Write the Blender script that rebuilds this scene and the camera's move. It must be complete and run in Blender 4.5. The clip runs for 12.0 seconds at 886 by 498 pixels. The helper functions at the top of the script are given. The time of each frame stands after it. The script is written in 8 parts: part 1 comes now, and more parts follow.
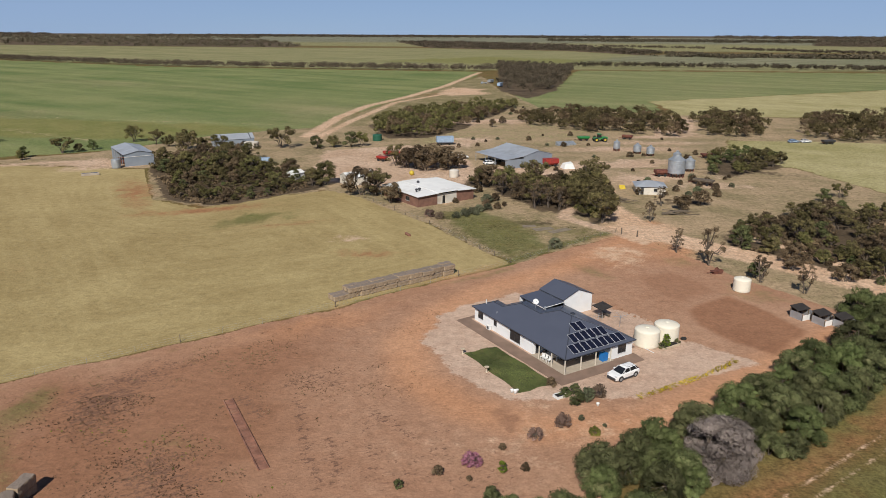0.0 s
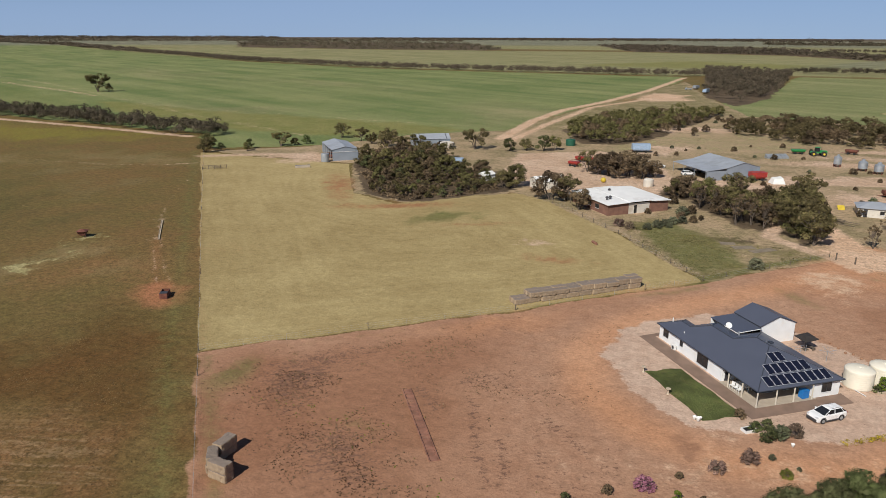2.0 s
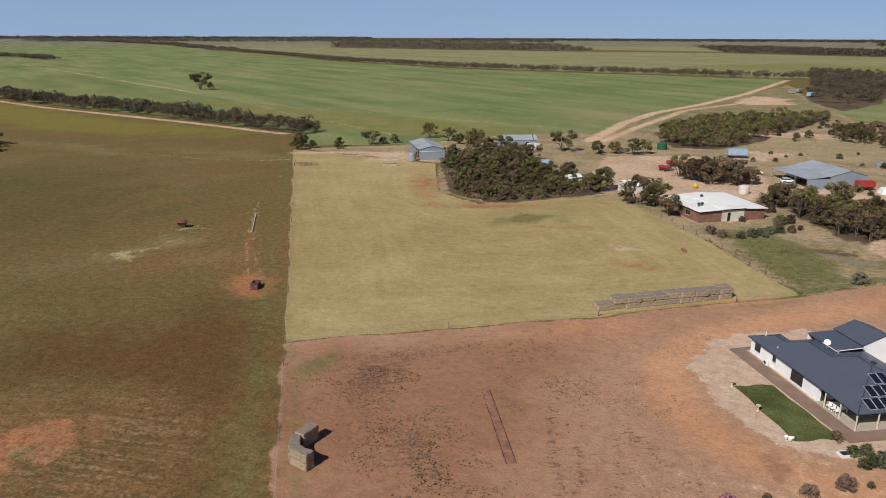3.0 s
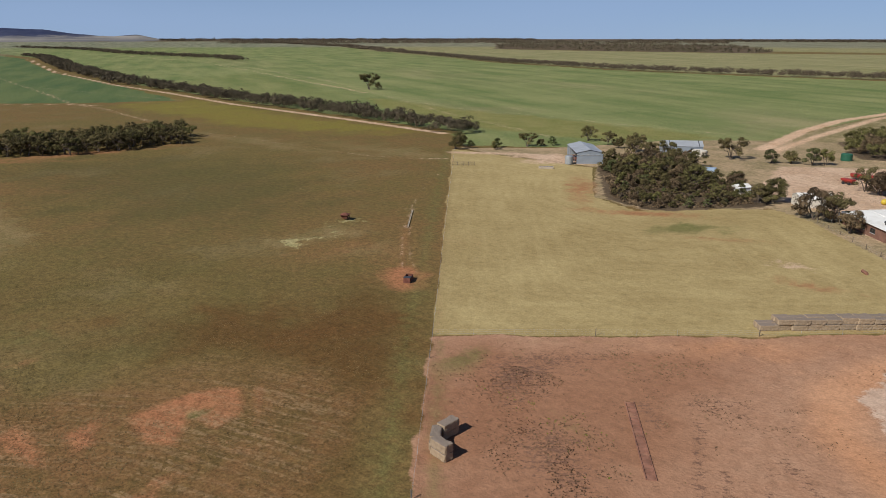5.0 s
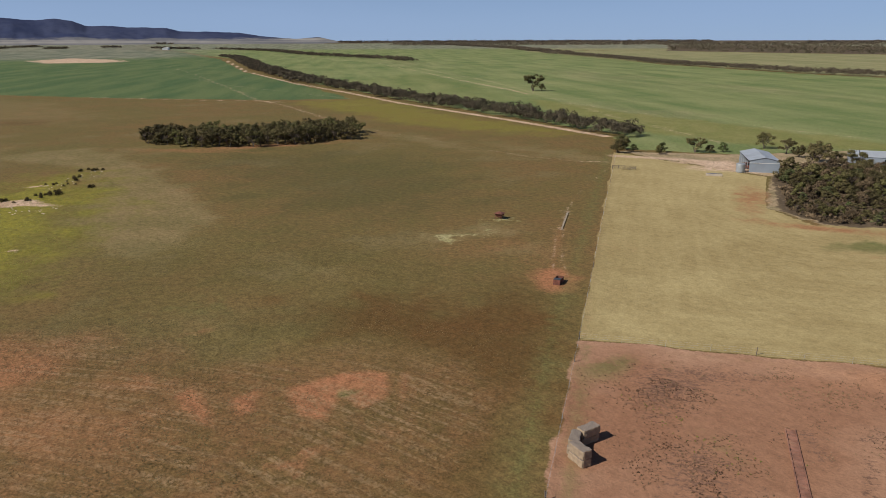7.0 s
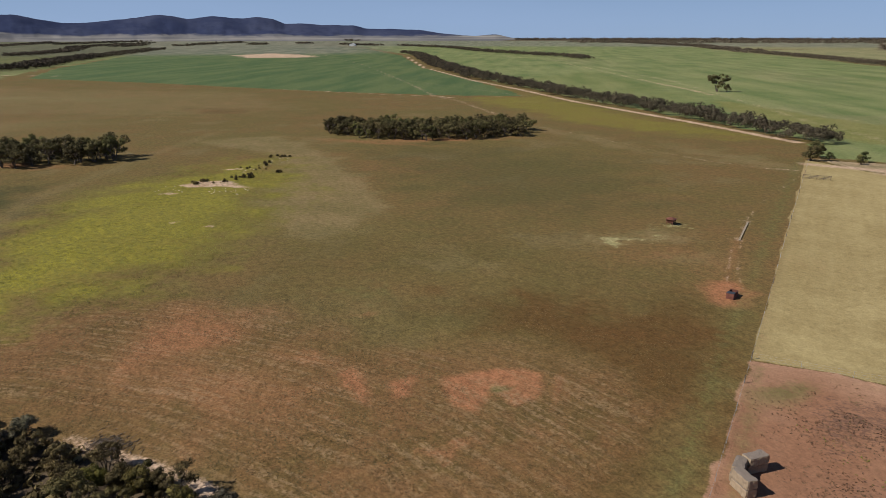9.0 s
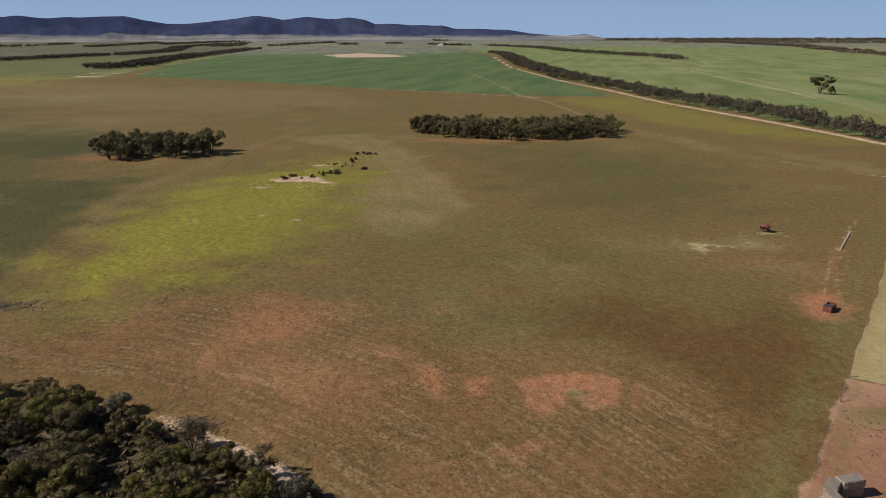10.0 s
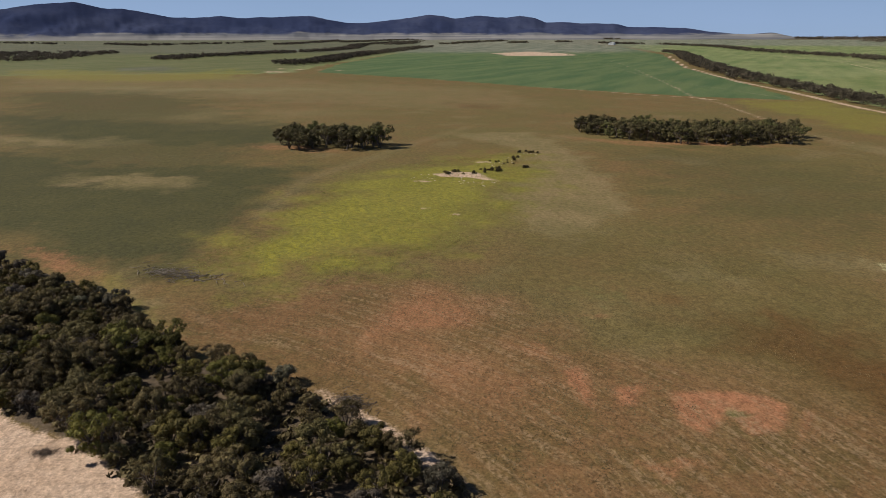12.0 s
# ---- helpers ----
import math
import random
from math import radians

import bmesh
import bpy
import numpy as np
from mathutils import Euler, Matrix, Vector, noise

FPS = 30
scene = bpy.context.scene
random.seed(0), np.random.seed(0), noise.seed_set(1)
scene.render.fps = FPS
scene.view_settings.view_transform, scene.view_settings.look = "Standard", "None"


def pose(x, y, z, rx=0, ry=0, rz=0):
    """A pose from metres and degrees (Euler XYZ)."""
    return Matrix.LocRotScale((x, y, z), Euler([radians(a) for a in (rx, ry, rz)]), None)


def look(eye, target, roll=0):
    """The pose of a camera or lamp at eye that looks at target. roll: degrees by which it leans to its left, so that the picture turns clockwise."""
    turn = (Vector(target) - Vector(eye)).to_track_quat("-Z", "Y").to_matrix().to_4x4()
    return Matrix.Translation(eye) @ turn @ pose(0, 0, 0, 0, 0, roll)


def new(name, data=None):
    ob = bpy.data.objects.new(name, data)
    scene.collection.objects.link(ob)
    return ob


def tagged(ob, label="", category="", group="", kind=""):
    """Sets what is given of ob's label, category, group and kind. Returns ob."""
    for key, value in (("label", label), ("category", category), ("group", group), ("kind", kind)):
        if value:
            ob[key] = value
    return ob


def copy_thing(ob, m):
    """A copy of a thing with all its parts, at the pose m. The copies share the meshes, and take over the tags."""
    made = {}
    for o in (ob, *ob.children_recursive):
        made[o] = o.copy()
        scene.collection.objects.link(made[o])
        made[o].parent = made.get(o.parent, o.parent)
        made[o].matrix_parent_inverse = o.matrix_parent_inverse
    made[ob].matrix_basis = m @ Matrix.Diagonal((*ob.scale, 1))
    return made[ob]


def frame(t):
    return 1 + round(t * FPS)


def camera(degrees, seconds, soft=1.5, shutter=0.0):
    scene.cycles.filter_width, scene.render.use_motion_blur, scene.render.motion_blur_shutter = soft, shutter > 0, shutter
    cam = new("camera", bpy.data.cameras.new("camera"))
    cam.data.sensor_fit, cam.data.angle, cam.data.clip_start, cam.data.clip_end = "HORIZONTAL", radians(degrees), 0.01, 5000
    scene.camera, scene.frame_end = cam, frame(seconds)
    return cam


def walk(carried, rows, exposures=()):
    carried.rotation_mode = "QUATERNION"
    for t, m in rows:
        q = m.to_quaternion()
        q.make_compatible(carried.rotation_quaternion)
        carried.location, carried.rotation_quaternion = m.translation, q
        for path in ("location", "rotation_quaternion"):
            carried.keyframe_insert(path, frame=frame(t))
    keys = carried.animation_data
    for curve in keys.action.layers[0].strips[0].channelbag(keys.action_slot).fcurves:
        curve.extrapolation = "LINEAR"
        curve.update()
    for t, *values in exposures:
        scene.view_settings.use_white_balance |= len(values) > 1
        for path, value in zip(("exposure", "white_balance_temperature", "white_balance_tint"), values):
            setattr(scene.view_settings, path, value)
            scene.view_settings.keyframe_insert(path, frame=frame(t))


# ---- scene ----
cam = camera(63.90, 12.0, soft=0.68)
# seconds, eye, yaw, pitch, roll
ROWS = [
    (0.0, -0.000, -0.000, 44.000, 0.000, -16.924, 0.276),
    (0.5, -0.071, 0.086, 43.976, 4.055, -16.861, 0.289),
    (1.0, -0.123, 0.120, 43.984, 8.119, -16.790, 0.272),
    (1.5, -0.037, 0.221, 44.040, 11.866, -16.755, 0.225),
    (2.0, -0.053, 0.304, 44.150, 15.459, -16.728, 0.193),
    (2.5, -0.105, 0.322, 44.176, 18.975, -16.732, 0.202),
    (3.0, -0.125, 0.246, 44.193, 22.413, -16.703, 0.189),
    (5.0, 0.361, -0.290, 44.392, 35.113, -16.611, -0.023),
    (5.5, 0.539, -0.285, 44.366, 38.342, -16.561, -0.088),
    (6.0, 0.694, -0.264, 44.290, 41.547, -16.530, -0.145),
    (6.5, 0.835, -0.207, 44.148, 44.769, -16.475, -0.181),
    (7.0, 0.978, -0.168, 43.994, 48.051, -16.455, -0.188),
    (9.0, 0.508, 0.031, 43.811, 61.614, -16.629, -0.034),
    (9.5, 0.454, 0.088, 43.701, 65.032, -16.616, -0.060),
    (10.0, 0.407, 0.164, 43.561, 68.417, -16.617, -0.080),
    (10.5, 0.435, 0.182, 43.472, 71.763, -16.649, -0.105),
    (11.0, 0.527, 0.123, 43.471, 75.068, -16.665, -0.110),
    (11.5, 0.633, 0.056, 43.498, 78.289, -16.695, -0.099),
    (12.0, 0.692, -0.021, 43.505, 81.461, -16.716, -0.068),
]
walk(cam, [(t, pose(x, y, z, 0, 0, yaw) @ pose(0, 0, 0, 90 + pitch, 0, 0) @ pose(0, 0, 0, 0, 0, roll)) for t, x, y, z, yaw, pitch, roll in ROWS])

# ---- world and sun ----
SUN_AZ, SUN_EL = 194.0, 41.0
VEIL = (5.0, 7.0, 10.8)
world = bpy.data.worlds.new("sky")
scene.world = world
world.use_nodes = True
wt = world.node_tree
sky = wt.nodes.new("ShaderNodeTexSky")
sky.sky_type = "NISHITA"
sky.sun_disc = False
sky.sun_elevation, sky.sun_rotation = radians(SUN_EL), radians(SUN_AZ)
sky.altitude, sky.air_density, sky.dust_density, sky.ozone_density = 2500.0, 0.7, 0.3, 6.0
wt.nodes["Background"].inputs["Strength"].default_value = 0.058
cloud_at = wt.nodes.new("ShaderNodeTexCoord")
cloud_map = wt.nodes.new("ShaderNodeMapping")
cloud_map.inputs["Scale"].default_value = (1.6, 1.6, 7.0)
cloud = wt.nodes.new("ShaderNodeTexNoise")
cloud.inputs["Scale"].default_value, cloud.inputs["Detail"].default_value = 1.4, 5.0
thin = wt.nodes.new("ShaderNodeMapRange")
thin.inputs[1].default_value, thin.inputs[2].default_value, thin.inputs[3].default_value, thin.inputs[4].default_value = 0.3, 0.75, 0.70, 0.95
veil = wt.nodes.new("ShaderNodeMix")
veil.data_type = "RGBA"
veil.inputs[7].default_value = (*VEIL, 1.0)
wt.links.new(cloud_at.outputs["Generated"], cloud_map.inputs[0])
wt.links.new(cloud_map.outputs[0], cloud.inputs["Vector"])
wt.links.new(cloud.outputs[0], thin.inputs[0])
height = wt.nodes.new("ShaderNodeSeparateXYZ")
wt.links.new(cloud_at.outputs["Generated"], height.inputs[0])
low = wt.nodes.new("ShaderNodeMapRange")
low.inputs[1].default_value, low.inputs[2].default_value, low.inputs[3].default_value, low.inputs[4].default_value = 0.02, 0.30, 1.0, 0.10
wt.links.new(height.outputs[2], low.inputs[0])
share = wt.nodes.new("ShaderNodeMath")
share.operation = "MULTIPLY"
wt.links.new(thin.outputs[0], share.inputs[0])
wt.links.new(low.outputs[0], share.inputs[1])
wt.links.new(share.outputs[0], veil.inputs[0])
wt.links.new(sky.outputs[0], veil.inputs[6])
wt.links.new(veil.outputs[2], wt.nodes["Background"].inputs["Color"])
sun_data = bpy.data.lights.new("sun", "SUN")
sun_data.energy, sun_data.angle, sun_data.color = 4.7, radians(0.53), (1.0, 0.95, 0.87)
sun_ob = new("sun", sun_data)
sa, se = radians(SUN_AZ), radians(SUN_EL)
sun_way = Vector((math.sin(sa) * math.cos(se), math.cos(sa) * math.cos(se), math.sin(se)))
sun_ob.matrix_world = look(sun_way * 300, (0, 0, 0))


# ---- node helpers ----
def node(nt, kind, ins=None, operation="", use_clamp=False, data_type="", blend_type="", interpolation_type="", attribute_name="", bands_direction="", vector_type=""):
    n = nt.nodes.new(kind)
    if operation:
        n.operation, n.use_clamp = operation, use_clamp
    if data_type:
        n.data_type, n.blend_type = data_type, blend_type
    if interpolation_type:
        n.interpolation_type = interpolation_type
    if attribute_name:
        n.attribute_name = attribute_name
    if bands_direction:
        n.bands_direction = bands_direction
    if vector_type:
        n.vector_type = vector_type
    for k, v in (ins or {}).items():
        if isinstance(v, bpy.types.NodeSocket):
            nt.links.new(v, n.inputs[k])
        else:
            n.inputs[k].default_value = v
    return n


def calc(nt, op, a, b=0.0, clamp=False):
    return node(nt, "ShaderNodeMath", {0: a, 1: b}, operation=op, use_clamp=clamp).outputs[0]


def blend(nt, fac, a, b, how="MIX"):
    def rgba(c):
        return (*c, 1.0) if isinstance(c, tuple) and len(c) == 3 else c
    return node(nt, "ShaderNodeMix", {0: fac, 6: rgba(a), 7: rgba(b)}, data_type="RGBA", blend_type=how).outputs[2]


def grain(nt, vec, scale, detail=4.0, rough=0.55, warp=0.0):
    return node(nt, "ShaderNodeTexNoise", {"Vector": vec, "Scale": scale, "Detail": detail, "Roughness": rough, "Distortion": warp}).outputs[0]


def step(nt, v, lo, hi):
    return node(nt, "ShaderNodeMapRange", {0: v, 1: lo, 2: hi, 3: 0.0, 4: 1.0}, interpolation_type="SMOOTHSTEP").outputs[0]


def blank(name):
    m = bpy.data.materials.new(name)
    m.use_nodes = True
    return m, m.node_tree, m.node_tree.nodes["Principled BSDF"]


def surface(name, colour, rough=0.7, metal=0.0, var=0.25, scale=1.5, fine=12.0, bump=0.15, stain=None, each=0.0, ribs=0.0, spec=0.4):
    """A worn surface: two scales of grain, an optional stain colour, an optional change from piece to piece, optional ribs."""
    m, nt, bsdf = blank(name)
    at = node(nt, "ShaderNodeTexCoord").outputs["Object"]
    a, b = grain(nt, at, scale), grain(nt, at, fine, 3.0)
    lo, hi = tuple(c * (1 - var) for c in colour), tuple(min(1.0, c * (1 + var)) for c in colour)
    col = blend(nt, step(nt, a, 0.3, 0.7), lo, hi)
    col = blend(nt, calc(nt, "MULTIPLY", b, 0.3), col, lo)
    if stain:
        col = blend(nt, calc(nt, "MULTIPLY", step(nt, grain(nt, at, scale * 0.6, 6.0, 0.65), 0.52, 0.68), 0.75), col, stain)
    if each:
        rnd = node(nt, "ShaderNodeObjectInfo").outputs["Random"]
        col = blend(nt, calc(nt, "MULTIPLY", rnd, each), col, tuple(c * 0.45 for c in colour))
    nt.links.new(col, bsdf.inputs["Base Color"])
    bsdf.inputs["Metallic"].default_value = metal
    bsdf.inputs["Specular IOR Level"].default_value = spec
    nt.links.new(calc(nt, "ADD", calc(nt, "MULTIPLY", a, 0.25), rough - 0.12, True), bsdf.inputs["Roughness"])
    height = b
    if ribs:
        wave = node(nt, "ShaderNodeTexWave", {"Vector": at, "Scale": ribs, "Distortion": 0.0}, bands_direction="X").outputs[1]
        height = calc(nt, "ADD", wave, calc(nt, "MULTIPLY", b, 0.2))
    nt.links.new(node(nt, "ShaderNodeBump", {"Strength": bump, "Distance": 0.03, "Height": height}).outputs[0], bsdf.inputs["Normal"])
    return m


def foliage(name, dark, light, dry, dry_share=0.12, through_light=0.12, fresh=0.28):
    m, nt, bsdf = blank(name)
    rnd = node(nt, "ShaderNodeNewGeometry").outputs["Random Per Island"]
    ob = node(nt, "ShaderNodeObjectInfo").outputs["Random"]
    at = node(nt, "ShaderNodeTexCoord").outputs["Object"]
    mixv = calc(nt, "ADD", calc(nt, "MULTIPLY", rnd, 0.35), calc(nt, "MULTIPLY", grain(nt, at, 0.55, 2.0), 0.75))
    col = blend(nt, step(nt, mixv, 0.25, 0.85), dark, light)
    col = blend(nt, calc(nt, "MULTIPLY", calc(nt, "GREATER_THAN", calc(nt, "FRACT", calc(nt, "MULTIPLY", rnd, 37.3)), 1 - dry_share), 0.5), col, dry)
    col = blend(nt, calc(nt, "MULTIPLY", ob, 0.5), col, blend(nt, 0.45, dark, dry))
    green = calc(nt, "FRACT", calc(nt, "MULTIPLY", ob, 17.7))
    col = blend(nt, calc(nt, "MULTIPLY", step(nt, green, 0.45, 1.0), fresh), col, (light[0] * 0.72, light[1] * 1.02, light[2] * 0.62))
    own = calc(nt, "ADD", calc(nt, "MULTIPLY", calc(nt, "FRACT", calc(nt, "MULTIPLY", ob, 53.1)), 0.6), calc(nt, "ADD", 0.2, step(nt, grain(nt, at, 0.17, 3.0), 0.3, 0.7)))
    col = blend(nt, 1.0, col, node(nt, "ShaderNodeCombineColor", {0: own, 1: own, 2: own}).outputs[0], "MULTIPLY")
    nt.links.new(col, bsdf.inputs["Base Color"])
    bsdf.inputs["Roughness"].default_value = 0.7
    bsdf.inputs["Specular IOR Level"].default_value = 0.12
    tr = node(nt, "ShaderNodeBsdfTranslucent", {"Color": col}).outputs[0]
    out = node(nt, "ShaderNodeMixShader", {0: through_light, 1: bsdf.outputs[0], 2: tr}).outputs[0]
    nt.links.new(out, nt.nodes["Material Output"].inputs[0])
    return m


def ground_material():
    m, nt, bsdf = blank("open ground")
    pos = node(nt, "ShaderNodeNewGeometry").outputs["Position"]
    big, mid, small, fine = grain(nt, pos, 0.011, 5.0, 0.6), grain(nt, pos, 0.07, 5.0, 0.6), grain(nt, pos, 0.45, 4.0, 0.6), grain(nt, pos, 2.6, 3.0, 0.6)
    far_rows = node(nt, "ShaderNodeMapping", {"Vector": pos, "Rotation": (0, 0, radians(146)), "Scale": (190.0, 26.0, 1.0)}, vector_type="TEXTURE").outputs[0]
    far_lines = grain(nt, far_rows, 1.0, 4.0, 0.55)
    speck = step(nt, grain(nt, pos, 1.3, 2.0, 0.5), 0.56, 0.68)
    edge = calc(nt, "SUBTRACT", calc(nt, "ADD", calc(nt, "MULTIPLY", mid, 0.25), calc(nt, "ADD", calc(nt, "MULTIPLY", small, 0.45), calc(nt, "MULTIPLY", fine, 0.3))), 0.5)
    channels = []
    for name in ("cover_a", "cover_b", "cover_c", "cover_d", "cover_e", "cover_f", "cover_g"):
        att = node(nt, "ShaderNodeAttribute", attribute_name=name)
        split = node(nt, "ShaderNodeSeparateColor", {0: att.outputs["Color"]})
        channels += [*split.outputs[:3], att.outputs["Alpha"]]

    def cover(col, k, a, b, how, lo=0.40, hi=0.60, most=1.0, ragged=1.7):
        own = blend(nt, how, a, b)
        fac = step(nt, calc(nt, "ADD", channels[k], calc(nt, "MULTIPLY", edge, ragged)), lo, hi)
        fac = calc(nt, "MULTIPLY", fac, step(nt, channels[k], 0.0, 0.3))
        return blend(nt, calc(nt, "MULTIPLY", fac, most), col, own)

    # plough rows and headland lines follow the field's own curves
    bend = calc(nt, "ADD", channels[18], calc(nt, "MULTIPLY", mid, 2.4))
    spread = node(nt, "ShaderNodeSeparateXYZ", {0: pos})
    along_x, along_y = calc(nt, "MULTIPLY", spread.outputs[0], 0.05), calc(nt, "MULTIPLY", spread.outputs[1], 0.05)
    furrow = grain(nt, node(nt, "ShaderNodeCombineXYZ", {0: calc(nt, "MULTIPLY", bend, 1.15), 1: along_x, 2: along_y}).outputs[0], 1.0, 3.0, 0.6)
    furrow = calc(nt, "MULTIPLY", calc(nt, "MULTIPLY", step(nt, furrow, 0.47, 0.58), step(nt, grain(nt, pos, 1.5, 3.0, 0.6), 0.38, 0.56)), step(nt, channels[16], 0.2, 0.9))
    mown = grain(nt, node(nt, "ShaderNodeCombineXYZ", {0: calc(nt, "MULTIPLY", calc(nt, "ADD", channels[17], mid), 0.42), 1: along_x, 2: along_y}).outputs[0], 1.0, 3.0, 0.6)
    mown = step(nt, mown, 0.34, 0.66)
    seams = node(nt, "ShaderNodeMapping", {"Vector": pos, "Rotation": (0, 0, radians(34)), "Scale": (2.6, 0.55, 1.0)}, vector_type="TEXTURE").outputs[0]
    clumped = calc(nt, "ADD", calc(nt, "MULTIPLY", grain(nt, seams, 1.0, 4.0, 0.7), 0.45), calc(nt, "MULTIPLY", grain(nt, pos, 1.9, 4.0, 0.75), 0.55))
    wide = step(nt, big, 0.36, 0.64)
    patchy = step(nt, calc(nt, "ADD", calc(nt, "MULTIPLY", mid, 0.6), calc(nt, "MULTIPLY", small, 0.4)), 0.38, 0.62)
    gentle = step(nt, calc(nt, "ADD", calc(nt, "MULTIPLY", mid, 0.75), calc(nt, "MULTIPLY", small, 0.25)), 0.36, 0.64)
    col = blend(nt, wide, DRY_BROWN, DRY_OLIVE)
    col = blend(nt, calc(nt, "MULTIPLY", gentle, 0.55), col, DRY_GREEN)
    col = blend(nt, calc(nt, "MULTIPLY", step(nt, grain(nt, pos, 0.035, 5.0, 0.65), 0.54, 0.68), 0.5), col, DRY_TAN)
    for k, a, b, how, kw in (
        (0, CROP_A, CROP_B, step(nt, calc(nt, "ADD", calc(nt, "MULTIPLY", far_lines, 0.5), calc(nt, "ADD", calc(nt, "MULTIPLY", big, 0.35), calc(nt, "MULTIPLY", mid, 0.15))), 0.32, 0.68), {}),
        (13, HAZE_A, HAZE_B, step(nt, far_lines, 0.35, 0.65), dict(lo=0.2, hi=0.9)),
        (20, BLUE_CROP_A, BLUE_CROP_B, step(nt, far_lines, 0.35, 0.65), {}),
        (24, CROP_OLIVE_A, CROP_OLIVE_B, gentle, dict(lo=0.2, hi=0.9, most=0.85)),
        (23, FAR_HAZE_A, FAR_HAZE_B, step(nt, far_lines, 0.38, 0.62), dict(lo=0.2, hi=0.9, most=0.9)),
        (8, BEIGE_A, BEIGE_B, calc(nt, "ADD", calc(nt, "MULTIPLY", gentle, 0.65), calc(nt, "MULTIPLY", patchy, 0.35)), {}),
        (5, DARK_A, DARK_B, gentle, dict(lo=0.2, hi=0.9, most=0.9, ragged=0.9)),
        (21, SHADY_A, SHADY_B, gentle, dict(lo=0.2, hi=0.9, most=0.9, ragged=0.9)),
        (16, WORN_A, WORN_B, patchy, dict(lo=0.15, hi=0.95, most=0.9, ragged=1.6)),
        (10, TAN_A, TAN_B, patchy, dict(lo=0.2, hi=0.9, most=0.8, ragged=1.2)),
        (26, PALE_GRASS_A, PALE_GRASS_B, step(nt, calc(nt, "ADD", calc(nt, "MULTIPLY", far_lines, 0.5), calc(nt, "MULTIPLY", mid, 0.5)), 0.36, 0.64), {}),
        (25, TAN_A, TAN_B, patchy, dict(lo=0.35, hi=0.95, most=0.8, ragged=2.4)),
        (4, YELLOW_A, YELLOW_B, step(nt, calc(nt, "ADD", calc(nt, "MULTIPLY", small, 0.3), calc(nt, "MULTIPLY", fine, 0.7)), 0.42, 0.58), dict(lo=0.2, hi=1.0, most=0.95)),
        (1, STRAW_A, STRAW_B, calc(nt, "ADD", calc(nt, "MULTIPLY", mown, 0.26), calc(nt, "ADD", calc(nt, "MULTIPLY", patchy, 0.38), calc(nt, "MULTIPLY", wide, 0.36))), dict(ragged=0.6)),
        (12, SOFT_RED_A, SOFT_RED_B, patchy, dict(lo=0.2, hi=1.0, most=0.95, ragged=2.0)),
        (7, SCRUB_SHADE_A, SCRUB_SHADE_B, patchy, {}),
        (9, GRASS_A, GRASS_B, patchy, dict(lo=0.2, hi=0.95, most=0.85, ragged=2.0)),
        (2, RED_A, RED_B, calc(nt, "ADD", calc(nt, "MULTIPLY", wide, 0.5), calc(nt, "MULTIPLY", patchy, 0.5)), dict(ragged=0.9)),
        (19, ORANGE_A, ORANGE_B, gentle, dict(lo=0.15, hi=0.9, most=0.9, ragged=1.0)),
        (22, DEEP_RED_A, DEEP_RED_B, gentle, dict(lo=0.2, hi=0.9, most=0.85, ragged=1.0)),
        (27, GRASS_A, TAN_A, patchy, dict(lo=0.25, hi=1.0, most=0.75, ragged=2.2)),
        (14, TRACK_A, TRACK_B, patchy, dict(lo=0.3, hi=0.7)),
        (15, RUT_A, RUT_B, small, dict(lo=0.3, hi=0.9, most=0.7, ragged=1.8)),
        (6, GRAVEL_A, GRAVEL_B, patchy, {}),
        (3, SAND_A, SAND_B, patchy, dict(lo=0.3, hi=0.7)),
    ):
        col = cover(col, k, a, b, how, **kw)
    sprouts = step(nt, calc(nt, "ADD", calc(nt, "MULTIPLY", channels[11], 0.20), clumped), 0.62, 0.70)
    col = blend(nt, calc(nt, "MULTIPLY", calc(nt, "MULTIPLY", sprouts, step(nt, channels[11], 0.02, 0.2)), 0.9), col, blend(nt, fine, WEED_A, WEED_B))
    col = blend(nt, calc(nt, "MULTIPLY", furrow, calc(nt, "ADD", calc(nt, "MULTIPLY", patchy, 0.45), 0.12)), col, FURROW_TONE)
    clump = grain(nt, pos, 0.75, 5.0, 0.68)
    grit = grain(nt, pos, 7.0, 2.0, 0.6)
    tone = calc(nt, "ADD", -0.75, calc(nt, "MULTIPLY", calc(nt, "ADD", calc(nt, "ADD", calc(nt, "MULTIPLY", fine, 0.42), calc(nt, "MULTIPLY", grit, 0.18)), calc(nt, "MULTIPLY", clump, 0.40)), 3.5))
    smooth = calc(nt, "SUBTRACT", 1.0, calc(nt, "ADD", calc(nt, "MULTIPLY", step(nt, channels[2], 0.4, 0.6), 0.5), calc(nt, "MULTIPLY", step(nt, channels[1], 0.4, 0.6), 0.55), True))
    col = blend(nt, smooth, col, node(nt, "ShaderNodeCombineColor", {0: tone, 1: tone, 2: tone}).outputs[0], "MULTIPLY")
    col = blend(nt, calc(nt, "MULTIPLY", calc(nt, "MULTIPLY", speck, smooth), 0.30), col, (0.05, 0.045, 0.022))
    pale = calc(nt, "MULTIPLY", step(nt, grain(nt, pos, 1.1, 3.0, 0.7), 0.56, 0.66), step(nt, channels[16], 0.2, 0.8))
    col = blend(nt, calc(nt, "MULTIPLY", pale, 0.28), col, (0.28, 0.175, 0.092))
    nt.links.new(col, bsdf.inputs["Base Color"])
    bsdf.inputs["Roughness"].default_value = 0.95
    bsdf.inputs["Specular IOR Level"].default_value = 0.1
    high = calc(nt, "ADD", calc(nt, "MULTIPLY", fine, 0.5), small)
